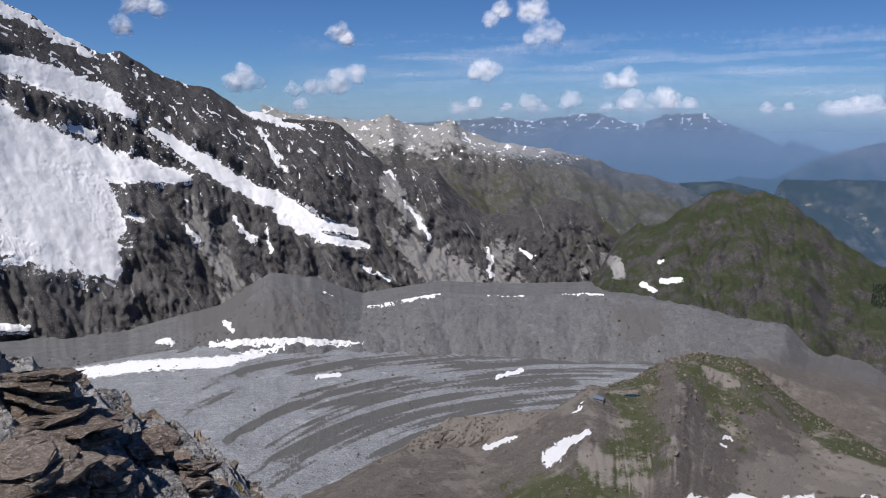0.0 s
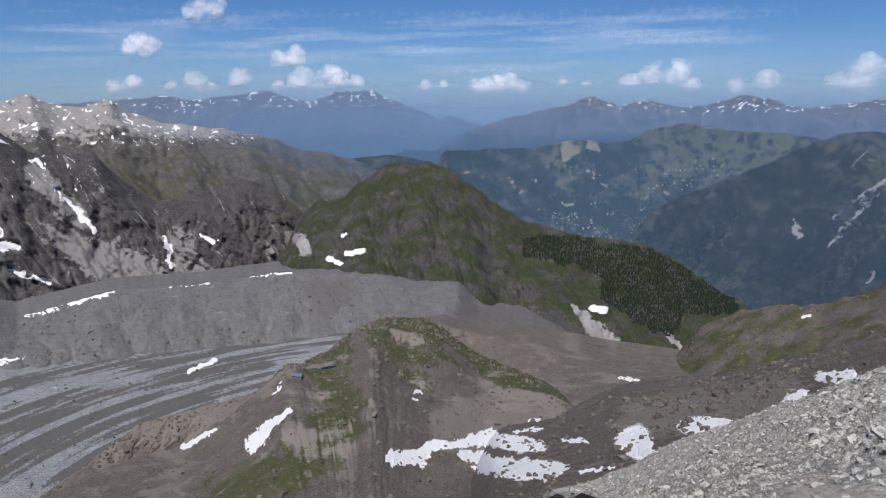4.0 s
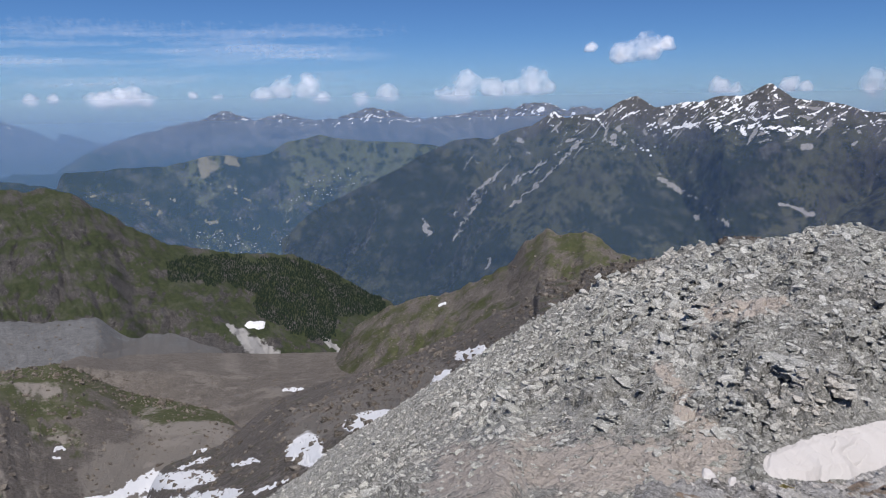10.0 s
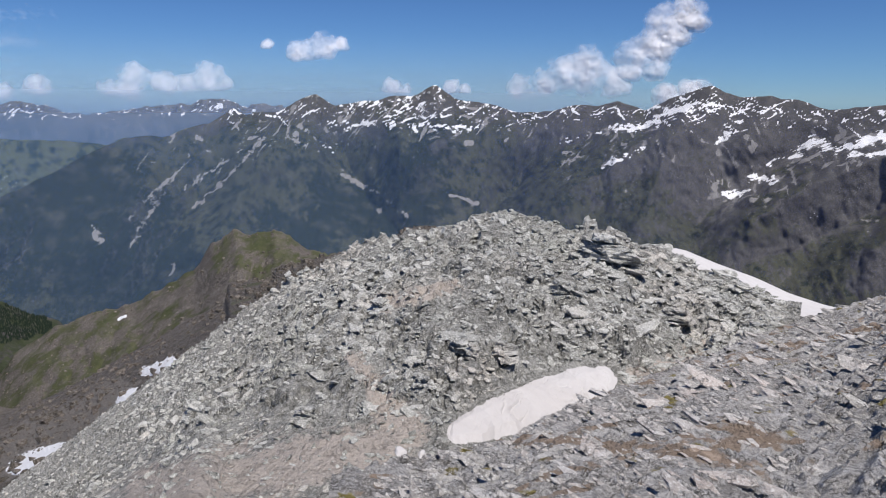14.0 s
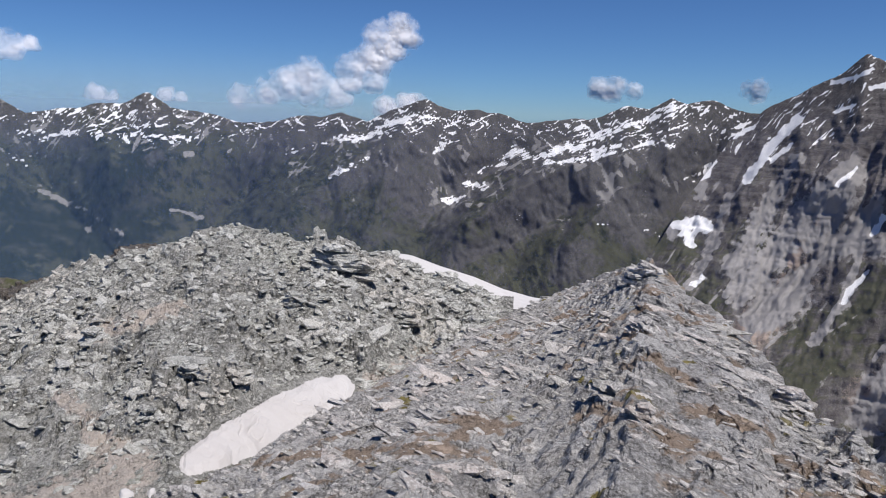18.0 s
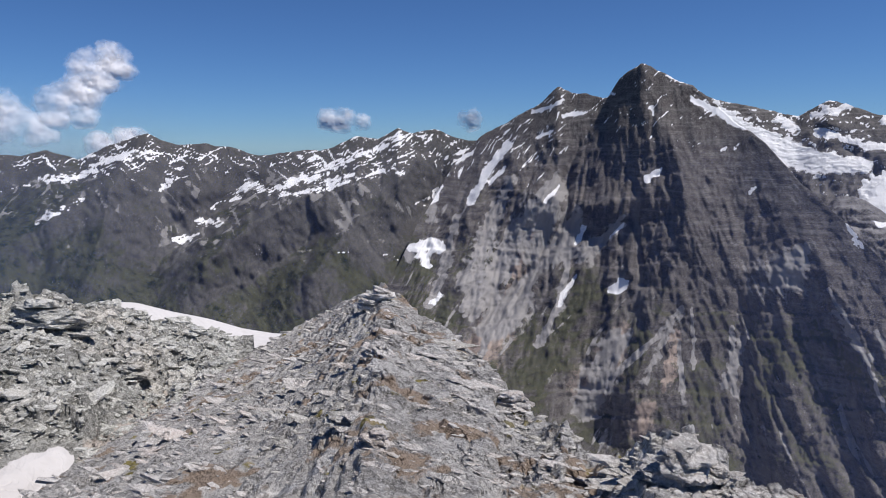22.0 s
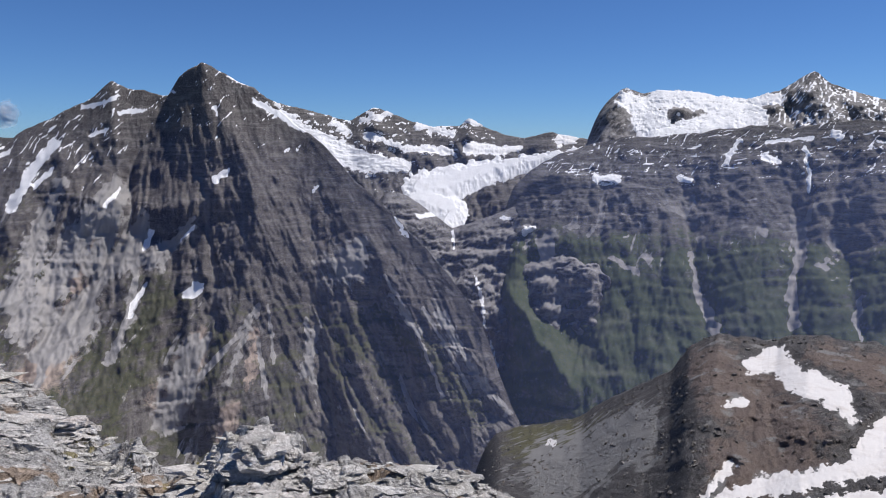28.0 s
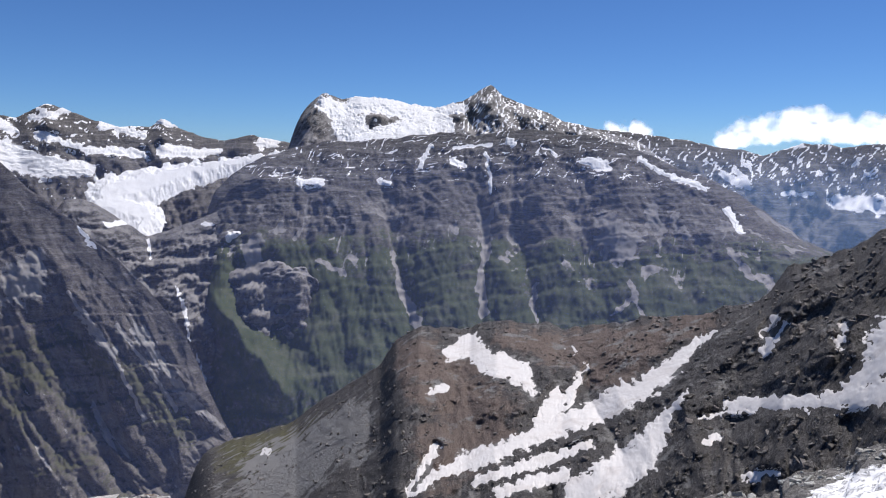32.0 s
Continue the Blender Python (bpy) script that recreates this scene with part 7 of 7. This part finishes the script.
def strew(slope, az0, az1, v0, v1, count, small, large, flat, mat, parent, picked, seed, name, label, part_name="slab", jitter=0.25, avoid=(), thin=(), scale_up=1.6, lie=None):
    """Stones on a slope: the largest are parts of their own, the rest one part of many small stones."""
    rng = np.random.default_rng(seed)
    az, v = rng.uniform(az0, az1, count), rng.uniform(v0, v1, count)
    p = slope.at(az, v)
    sa_, se_ = sight(p)
    keep = (paint(sa_, se_, avoid, 0.1, 0.5) < 0.32) & ((paint(sa_, se_, thin, 0.5, 1.0) < 0.5) | (rng.uniform(0, 1, count) < 0.4))
    az, v, p, count = az[keep], v[keep], p[keep], int(keep.sum())
    clump = fbm(p / (np.hypot(p[:, 0], p[:, 1])[:, None] * 0.12), 3, 0.5, seed) 
    size = small * (large / small) ** (rng.uniform(0, 1, count) ** 4.0) * (1 + 0.5 * np.clip(clump, -0.6, 1.2))
    size = size * np.clip(np.hypot(p[:, 0], p[:, 1]) / 12, 0.4, scale_up)
    nrm = slope.dip + rng.normal(0, jitter, (count, 3))
    x, y, z = turn_to(nrm, rng.uniform(0, 6.28, count) if lie is None else rng.normal(lie, 0.35, count))
    p = p + z * (size * flat * 0.4)[:, None]
    stretch = rng.uniform(0.75, 1.35, count) * (1.0 if lie is None else 1.5)
    shapes = stone_shapes(10, flat, seed)
    kind = rng.integers(0, len(shapes), count)
    order = np.argsort(-size)
    own = set(order[:picked].tolist())
    meshes = []
    for k, (co, f) in enumerate(shapes):
        me = bpy.data.meshes.new(part_name)
        me.from_pydata(co.tolist(), [], f.tolist())
        me.materials.append(mat)
        meshes.append(me)
    for i in order[:picked]:
        ob = new(part_name, meshes[kind[i]])
        m = Matrix.Identity(4)
        for c, (axis, q) in enumerate(((x[i], size[i] * stretch[i]), (y[i], size[i]), (z[i], size[i]))):
            for r in range(3):
                m[r][c] = axis[r] * q
        for r in range(3):
            m[r][3] = p[i][r]
        ob.matrix_world = m
        ob.parent = parent
    rest = np.array([i for i in range(count) if i not in own])
    P, Fs, n = [], [], 0
    for k, (co, f) in enumerate(shapes):
        i = rest[kind[rest] == k]
        q = co[None] * np.stack([size[i] * stretch[i], size[i], size[i]], 1)[:, None]
        w = p[i][:, None] + q[..., :1] * x[i][:, None] + q[..., 1:2] * y[i][:, None] + q[..., 2:] * z[i][:, None]
        P.append(w.reshape(-1, 3))
        Fs.append((f[None] + (np.arange(len(i)) * len(co))[:, None, None]).reshape(-1, 3) + n)
        n += len(i) * len(co)
    ob = sheet(name, np.vstack(P), np.vstack(Fs), mat, False)
    ob.parent = parent
    return tagged(ob, label, kind="stuff")


GREY_STONE = stone_material("grey_schist_stones", ((0.35, 0.352, 0.325), (0.75, 0.74, 0.69), (0.56, 0.545, 0.49), (0.84, 0.83, 0.795)), 0.02)
CREST_STONE = stone_material("pale_schist_slabs", ((0.46, 0.435, 0.415), (0.76, 0.73, 0.7), (0.62, 0.56, 0.51), (0.86, 0.84, 0.81)), 0.014)
BROWN_STONE = stone_material("brown_schist_slabs", ((0.17, 0.12, 0.09), (0.32, 0.26, 0.21), (0.24, 0.2, 0.17), (0.45, 0.42, 0.38)), 0.014)
PATCH = [[(79.45, -25.34, 1.831), (82.39, -24.29, 3.025), (85.9, -22.97, 3.423), (89.25, -21.45, 2.945), (90.88, -20.83, 1.831)]]
BARE = [[(54.22, -28.35, 4.378), (65.93, -27.58, 4.378), (75.48, -25.88, 3.184)], [(72.52, -15.87, 1.194), (78.83, -14.17, 0.796)], [(63.67, -22.51, 2.388), (70.7, -20.47, 1.592)]]
hump, crest_ob, left_ob = (bpy.data.objects[k] for k in ("scree_hump", "schist_crest", "brown_rock_ledge"))
strew(BUMP, 36, 103, 0.02, 1.0, 46000, 0.011, 0.13, 0.17, GREY_STONE, hump, 150, 1, "rubble", "countless small grey schist stones", jitter=0.34, avoid=PATCH, thin=BARE)
strew(BUMP, 36, 103, 0.05, 1.0, 800, 0.08, 0.34, 0.12, GREY_STONE, hump, 140, 12, "rubble", "broad grey schist plates", "plate", jitter=0.2, avoid=PATCH, thin=BARE, lie=0.4, scale_up=1.05)
strew(CREST, 74, 172, 0.02, 1.0, 13000, 0.009, 0.1, 0.14, CREST_STONE, crest_ob, 150, 2, "rubble", "countless thin pale schist chips", jitter=0.2, lie=-0.43)
strew(CREST, 74, 172, 0.04, 0.97, 900, 0.09, 0.36, 0.09, CREST_STONE, crest_ob, 140, 13, "rubble", "broad thin pale schist plates", "plate", jitter=0.1, lie=-0.43, scale_up=1.0)
strew(LEFT, -44, -1, 0.05, 1.0, 3000, 0.012, 0.2, 0.2, BROWN_STONE, left_ob, 120, 3, "rubble", "countless brown schist chips")

DARK_STONE = stone_material("dark_ridge_stones", ((0.1, 0.09, 0.084), (0.25, 0.226, 0.21), (0.17, 0.153, 0.142), (0.36, 0.335, 0.315)), 0.2)
RIB_STONE = stone_material("brown_slope_stones", ((0.12, 0.1, 0.085), (0.26, 0.225, 0.19), (0.2, 0.17, 0.14), (0.36, 0.33, 0.29)), 0.3)
strew(SOUTH, 151.5, 212, 0.02, 1.0, 20000, 0.1, 1.25, 0.5, DARK_STONE, bpy.data.objects["dark_southern_ridge"], 150, 7, "rubble", "countless dark broken rocks", "block", avoid=[q for group in SOUTH_SNOW for q in group], scale_up=1.0)
strew(RIB, 29, 79, 0.02, 1.0, 6000, 0.3, 2.2, 0.5, RIB_STONE, bpy.data.objects["brown_rock_rib"], 100, 8, "rubble", "countless brown broken rocks", "block", scale_up=1.0)
strew(SPUR, -8, 46, 0.2, 2.0, 7000, 0.5, 3.6, 0.5, RIB_STONE, bpy.data.objects["brown_spur"], 100, 9, "rubble", "countless brown broken rocks", "block", scale_up=1.0)

strew(SPUR, 13, 33, 1.78, 2.0, 700, 0.8, 4.5, 0.7, RIB_STONE, bpy.data.objects["brown_spur"], 80, 10, "rubble", "jagged brown rocks along the crest", "block", scale_up=1.0, jitter=0.5)
strew(APRON, 187, 213, 0.86, 1.0, 350, 0.02, 0.16, 0.3, GREY_STONE, bpy.data.objects["snowy_summit_ledge"], 60, 11, "rubble", "loose grey schist slabs at the snow edge")

strew(SHOULDER, 41, 75, 0.05, 1.0, 3500, 0.5, 3.4, 0.5, RIB_STONE, bpy.data.objects["green_shoulder"], 60, 14, "rubble", "broken rocks in the grass", "block", scale_up=1.0)
strew(SLOPES["stony_basin"], 18, 55, 0.02, 0.95, 5000, 0.4, 3.0, 0.5, RIB_STONE, bpy.data.objects["stony_basin"], 60, 15, "rubble", "countless brown stones", "block", scale_up=1.0)
strew(SLOPES["valley_glacier"], -40, 28, 0.25, 0.98, 4000, 0.5, 3.2, 0.6, DARK_STONE, bpy.data.objects["valley_glacier"], 60, 16, "rubble", "dark stones carried by the ice", "boulder", scale_up=1.0)
strew(SLOPES["moraine_wall"], -40, 38, 0.05, 0.98, 5000, 0.5, 3.4, 0.6, RIB_STONE, bpy.data.objects["moraine_wall"], 60, 17, "rubble", "stones in the moraine", "boulder", scale_up=1.0)

# ---- snow on the summit ----
ice_body("snow_patch", BUMP, 72, 92, 0.035, 0.0, 0.6, 420, [[(79.45, -25.34, 1.831), (82.39, -24.29, 3.025), (85.9, -22.97, 3.423), (89.25, -21.45, 2.945), (90.88, -20.83, 1.831)], [(74.79, -26.81, 0.796)], [(76.55, -27.06, 0.716)]], 0.06, snow_mat, "bright white snow patch in a hollow of the scree", "snow", rag=(0.22, 1.0), seed=51, calm=1.0)
BANK = Slope([line([(91.36, -11.86), (93.61, -11.85), (96.79, -12.92), (100, -13.73), (103.22, -14.71), (106.17, -14.99), (108.66, -15.7)], 27.0), line([(91.36, -10.89), (93.59, -10.57), (95.85, -10.9), (98.13, -11.69), (100.87, -12.46), (103.16, -13.3), (105.44, -13.81), (107.68, -14.03)], 28.5)], rough=0.12, size=3.0, seed=52)
terrain("snow_bank", BANK, 88.5, 107.5, 0.06, [40], snow_mat, "white snow bank along the back of the scree hump", "snow", back=0.5)


# ---- single boulders ----
def on_slope(slope, az, el):
    """The place on a slope that lies in that direction from the summit."""
    v = np.linspace(0, len(slope.lines) - 1, 400)
    p = slope.at(np.full(400, az), v)
    return p[np.argmin(np.abs(sight(p)[1] - el))]


def boulder(slope, where, wide, tall, seed, mat, label, tilt=0.25, beds=8):
    """A block of stacked thick beds with broken edges."""
    az, el = where
    at = on_slope(slope, az, el)
    r = float(np.linalg.norm(at - np.array([0, 0, EYE])))
    w, h = r * math.radians(wide * 0.04) / 2, r * math.radians(tall * 0.04)
    rng = random.Random(seed)
    root = new("boulder")
    root.matrix_world = pose(at[0], at[1], at[2] - h * 0.55, rng.uniform(-8, 8), math.degrees(tilt) * 0.5, -az)
    z = 0.0
    for k in range(beds):
        t = h * rng.uniform(0.7, 1.3) / beds * 1.35
        b = bmesh.new()
        n = 7
        for zz in (0, 1):
            for i in range(n):
                a = 2 * math.pi * (i + rng.uniform(-0.25, 0.25)) / n
                q = rng.uniform(0.5, 1.15) * (1 - 0.09 * abs(k - beds * 0.35))
                b.verts.new((w * q * math.cos(a), w * 0.75 * q * math.sin(a), z + t * (zz + rng.uniform(-0.12, 0.12))))
        bmesh.ops.convex_hull(b, input=b.verts)
        bmesh.ops.delete(b, geom=[v for v in b.verts if not v.link_faces], context="VERTS")
        bmesh.ops.subdivide_edges(b, edges=b.edges, cuts=3, use_grid_fill=True)
        for v in b.verts:
            d = noise.noise_vector(v.co * (2.5 / w) + Vector((seed, k, 0))) + 0.8 * noise.noise_vector(v.co * (8.0 / w))
            v.co += Vector((d.x, d.y, d.z * 0.4)) * w * 0.15
        me = bpy.data.meshes.new("bed")
        b.to_mesh(me)
        b.free()
        me.materials.append(mat)
        ob = new("bed", me)
        ob.parent = root
        ob.matrix_basis = pose(rng.uniform(-0.26, 0.26) * w, rng.uniform(-0.2, 0.2) * w, 0, rng.uniform(-9, 9), rng.uniform(-9, 9), rng.uniform(-90, 90))
        z += t * 0.82
    return tagged(root, label, "rock", group="boulders on the summit")


for k, (slope, where, wide, tall) in enumerate([
        (BUMP, (90.22, -11.79), 150, 60), (BUMP, (86.69, -14.59), 56, 40), (BUMP, (72.29, -16.18), 60, 44), (BUMP, (82.62, -19.66), 64, 52), (BUMP, (80.02, -19.75), 36, 40),
        (BUMP, (79.22, -19.02), 60, 24), (BUMP, (76.32, -21.85), 46, 24), (BUMP, (66.83, -24.2), 70, 34), (BUMP, (99.81, -13.83), 60, 40), (BUMP, (95.62, -15.77), 70, 22), (BUMP, (71.42, -23.8), 50, 24), (BUMP, (82.16, -9.46), 70, 30)]):
    boulder(slope, where, wide, tall, 200 + k, GREY_STONE, "grey layered schist boulder lying on scree")
for k, (slope, where, wide, tall) in enumerate([
        (CREST, (138.02, -20.95), 130, 84), (CREST, (140.61, -21.4), 60, 50), (CREST, (112.64, -19.9), 90, 30), (CREST, (114.96, -21.13), 70, 44), (CREST, (143.18, -22.86), 110, 34), (CREST, (124.95, -18.65), 60, 46), (CREST, (114.51, -15.1), 70, 30),
        (CREST, (144.41, -22.88), 110, 40), (CREST, (151.83, -23.38), 120, 44), (CREST, (125.06, -18.91), 80, 40), (CREST, (114.12, -11.62), 90, 40), (CREST, (148.11, -25.42), 140, 40)]):
    boulder(slope, where, wide, tall, 240 + k, CREST_STONE, "pale lichen-spotted schist block on the crest")
for k, (where, wide, tall) in enumerate([((-30.75, -18.83), 190, 60), ((-29.94, -21.63), 220, 50), ((-31.26, -23.98), 240, 60), ((-24.04, -24.21), 150, 50), ((-20.91, -26.64), 120, 50), ((-26.93, -25.62), 130, 60)]):
    boulder(LEFT, where, wide, tall, 280 + k, BROWN_STONE, "rusty brown layered summit block", beds=6)


# ---- hut on the spur ----
def box(b, x0, x1, y0, y1, z0, z1):
    v = [b.verts.new(q) for q in ((x0, y0, z0), (x1, y0, z0), (x1, y1, z0), (x0, y1, z0), (x0, y0, z1), (x1, y0, z1), (x1, y1, z1), (x0, y1, z1))]
    for f in ((3, 2, 1, 0), (4, 5, 6, 7), (0, 1, 5, 4), (1, 2, 6, 5), (2, 3, 7, 6), (3, 0, 4, 7)):
        b.faces.new([v[i] for i in f])


def part(name, b, mat, parent, label=""):
    me = bpy.data.meshes.new(name)
    b.to_mesh(me)
    b.free()
    me.materials.append(mat)
    ob = new(name, me)
    ob.parent = parent
    return tagged(ob, label)


def plain(name, colour, rough=0.6, metal=0.0):
    m, n, l, b = material(name, rough)
    co = n.new("ShaderNodeNewGeometry").outputs["Position"]
    l.new(mix(n, l, remap(n, l, noise_node(n, l, co, 1.3, 6, 0.7), 0.35, 0.65, 0.0, 0.5), colour, tuple(0.6 * c for c in colour)), b.inputs["Base Color"])
    b.inputs["Metallic"].default_value = metal
    return m


hut_at = on_slope(SPUR, *(12.64, -21.77))
hut = tagged(new("mountain_hut"), "grey stone mountain hut with a blue-grey metal roof on a knoll", "hut")
hut.matrix_world = pose(hut_at[0], hut_at[1], hut_at[2] - 0.4, 0, 0, -40) @ Matrix.Scale(0.72, 4)
hut_wall, hut_roof, hut_glass, hut_wood = plain("hut_stone", (0.3, 0.29, 0.27)), plain("hut_metal_roof", (0.2, 0.26, 0.32), 0.4, 0.6), plain("hut_glass", (0.03, 0.04, 0.05), 0.1), plain("hut_shutter", (0.25, 0.12, 0.08))
b = bmesh.new()
box(b, -8, 8, -4, 4, -1.5, 5.2)
part("wall", b, hut_wall, hut)
b = bmesh.new()
for y in (-1, 1):
    q = [b.verts.new(c) for c in ((-8.6, y * 4.8, 4.9), (8.6, y * 4.8, 4.9), (8.6, 0, 7.9), (-8.6, 0, 7.9), (-8.6, y * 4.8, 5.25), (8.6, y * 4.8, 5.25), (8.6, 0, 8.25), (-8.6, 0, 8.25))]
    for f in ((3, 2, 1, 0), (4, 5, 6, 7), (0, 1, 5, 4), (1, 2, 6, 5), (2, 3, 7, 6), (3, 0, 4, 7)):
        b.faces.new([q[i] for i in f])
part("roof", b, hut_roof, hut, "blue-grey metal roof")
b = bmesh.new()
box(b, 3.0, 3.9, -0.45, 0.45, 6.5, 9.2)
part("chimney", b, hut_wall, hut)
for x in (-6, -3.6, -1.2, 1.2, 3.6, 6):
    for z in (0.9, 3.2):
        for y in (-4.06, 4.0):
            b = bmesh.new()
            box(b, x - 0.5, x + 0.5, y, y + 0.06, z, z + 1.2)
            part("window", b, hut_glass, hut)
b = bmesh.new()
box(b, -8.08, -8.0, -0.6, 0.6, -0.2, 2.0)
part("door", b, hut_wood, hut, "red-brown wooden door")
b = bmesh.new()
box(b, -13, -8.1, -6, 5, -1.6, 0.1)
part("terrace", b, hut_wall, hut, "paved stone terrace")

# tarn beside the hut
tm, tn, tl, tb = material("tarn_water", 0.08)
tb.inputs["Base Color"].default_value = (0.02, 0.035, 0.04, 1)
tarn_at = on_slope(SPUR, *(15.2, -21.24))
b = bmesh.new()
ring = [b.verts.new((11 * math.cos(k * 0.2618) * (1 + 0.15 * math.sin(3 * k)), 8 * math.sin(k * 0.2618), 0)) for k in range(24)]
b.faces.new(ring)
me = bpy.data.meshes.new("tarn")
b.to_mesh(me)
b.free()
me.materials.append(tm)
tarn = tagged(new("tarn", me), "small dark mountain tarn in the grass", "pond")
tarn.matrix_world = pose(tarn_at[0], tarn_at[1], tarn_at[2] + 0.12, 0, 0, 20)


# ---- woods and villages ----
def scatter(name, slope, strokes, az0, az1, count, small, large, co, f, mat, label, category, seed, spin=True):
    """Many small copies of one shape on a slope, inside some strokes, as one mesh."""
    rng = np.random.default_rng(seed)
    az, v = rng.uniform(az0, az1, count), rng.uniform(0, len(slope.lines) - 1, count)
    p = slope.at(az, v)
    a, e = sight(p)
    keep = paint(a, e, strokes, 0.7, 1.5, seed) > 0.5
    p = p[keep]
    n = len(p)
    k = rng.uniform(small, large, n)
    t = rng.uniform(0, 6.28, n) if spin else np.full(n, 0.6)
    x = co[None, :, 0] * np.cos(t)[:, None] - co[None, :, 1] * np.sin(t)[:, None]
    y = co[None, :, 0] * np.sin(t)[:, None] + co[None, :, 1] * np.cos(t)[:, None]
    w = np.stack([x, y, np.broadcast_to(co[None, :, 2], x.shape)], -1) * k[:, None, None] + p[:, None]
    faces = (f[None] + (np.arange(n) * len(co))[:, None, None]).reshape(-1, f.shape[1])
    ob = sheet(name, w.reshape(-1, 3), faces, mat, False)
    return tagged(ob, label, category, kind="stuff")


cone_co, cone_f = [], []
for z0, z1, q in ((0.08, 0.55, 0.26), (0.35, 0.8, 0.19), (0.6, 1.0, 0.12)):
    base = len(cone_co)
    cone_co += [(q * math.cos(i * math.pi / 3), q * math.sin(i * math.pi / 3), z0) for i in range(6)] + [(0, 0, z1)]
    cone_f += [(base + i, base + (i + 1) % 6, base + 6) for i in range(6)]
fir = plain("fir_needles", (0.02, 0.034, 0.022), 0.9)
scatter("forest", HILL, [[(31.28, -11.96, 1.592), (35.81, -12.46, 2.388), (40.34, -13.33, 3.184), (43.96, -15.01, 2.786), (47.09, -15.75, 1.194)], [(38.53, -15.11, 2.786), (42.19, -16.8, 2.786)]], 31, 53, 34000, 3, 7.5, np.array(cone_co), np.array(cone_f), fir, "dark fir forest on the flank of the hill", "forest", 5)
house_co = np.array([(-1, -0.7, -0.5), (1, -0.7, -0.5), (1, 0.7, -0.5), (-1, 0.7, -0.5), (-1, -0.7, 0.7), (1, -0.7, 0.7), (1, 0.7, 0.7), (-1, 0.7, 0.7), (-1, 0, 1.3), (1, 0, 1.3)], float)
house_f = np.array([(0, 1, 5, 4), (1, 2, 6, 5), (2, 3, 7, 6), (3, 0, 4, 7), (4, 5, 9, 8), (6, 7, 8, 9)])
scatter("village_houses", SCAR, [[(33.12, -10, 1.194), (35.37, -10.46, 1.99), (37.17, -11.14, 1.592)], [(40.28, -6.71, 1.194), (42.92, -6.48, 1.592), (45.5, -5.59, 1.592)], [(40.32, -10.68, 1.99), (43, -11.53, 1.592)]], 28, 60, 2600, 1.6, 3.2, house_co, house_f, plain("chalet_walls", (0.55, 0.5, 0.45)), "small chalets of far valley villages", "village", 6)


# ---- snow that lies on the far slopes, patch by patch ----
def snow_on(name, strokes, thick, rag, label, seed, least=0.3, torn=1.0):
    slope, parent = SLOPES[name], bpy.data.objects[name]
    top = len(slope.lines) - 1
    for k, stroke in enumerate(strokes):
        q = np.array(stroke)
        pad = q[:, 2].max()
        if pad < least:
            continue
        az0, az1, el0, el1 = q[:, 0].min() - pad, q[:, 0].max() + pad, q[:, 1].min() - pad, q[:, 1].max() + pad
        A, V = np.meshgrid(np.linspace(az0, az1, 7), np.linspace(0, top, 80))
        el = sight(slope.at(A.ravel(), V.ravel()))[1]
        hit = V.ravel()[(el > el0) & (el < el1)]
        if len(hit) < 3:
            continue
        v0, v1 = max(hit.min() - 0.02, 0), min(hit.max() + 0.02, top)
        rows = int(min(160, max(12, (el1 - el0) / 0.045)))
        ob = ice_body("snow_patch", slope, az0, az1, max(0.045, (az1 - az0) / 160), v0, v1, rows, [stroke], thick, serac_land if pad > 1.3 else snow_far, "", "", rag=rag, seed=seed, calm=1.0, fray=0.22, torn=torn)
        ob.parent = parent
        for key in ("category", "label"):
            if key in ob:
                del ob[key]
        if label:
            tagged(ob, label)


for name, strokes, thick, rag, seed in (("glaciated_rock_wall", WALL_SNOW, 3.0, (0.35, 0.7), 20),
                                        ("snowy_back_ridge", RIDGE_SNOW, 5.0, (0.3, 0.6), 12), ("layered_plateau_mountain", PLATEAU_SNOW, 4.0, (0.25, 0.6), 15), ("grassy_rock_hill", HILL_SNOW, 3.0, (0.2, 0.5), 22), ("white_domed_summit", DOME_SNOW, 6.0, (0.5, 0.6), 16),
                                        ("brown_spur", MID_SNOW, 0.8, (0.25, 0.6), 41), ("brown_rock_rib", MID_SNOW, 0.5, (0.25, 0.6), 41)):
    snow_on(name, strokes, thick, rag, "old white snow patch", seed, torn={"snowy_back_ridge": 3.2, "white_domed_summit": 1.6, "layered_plateau_mountain": 2.5}.get(name, 1.0))
snow_on("moraine_wall", [[(-9.60, -13.57, 0.56), (-8.06, -14.18, 0.48), (-6.27, -14.89, 0.48), (-3.99, -14.49, 0.60), (-0.57, -14.06, 0.40)], [(-3.66, -12.19, 0.48), (-3.30, -13.17, 1.04), (-3.99, -14.13, 0.88)], [(-2.39, -11.05, 0.32), (-1.26, -12.07, 0.56), (1.47, -12.94, 0.48), (3.76, -13.92, 0.48), (6.25, -14.04, 0.32)], [(9.60, -13.82, 0.24), (13.10, -13.64, 0.24)], [(-18.62, -17.22, 0.40), (-15.65, -17.25, 0.48), (-12.16, -17.39, 0.36), (-6.77, -17.80, 0.20)], [(-25.77, -16.52, 0.56), (-24.80, -16.32, 0.64)], [(-22.14, -16.46, 0.64), (-21.40, -16.78, 0.56)], [(-17.37, -15.73, 0.48), (-16.80, -16.32, 0.32)]], 2.0, (0.25, 0.5), "thin old snow along the moraine crest", 25, 0.1)
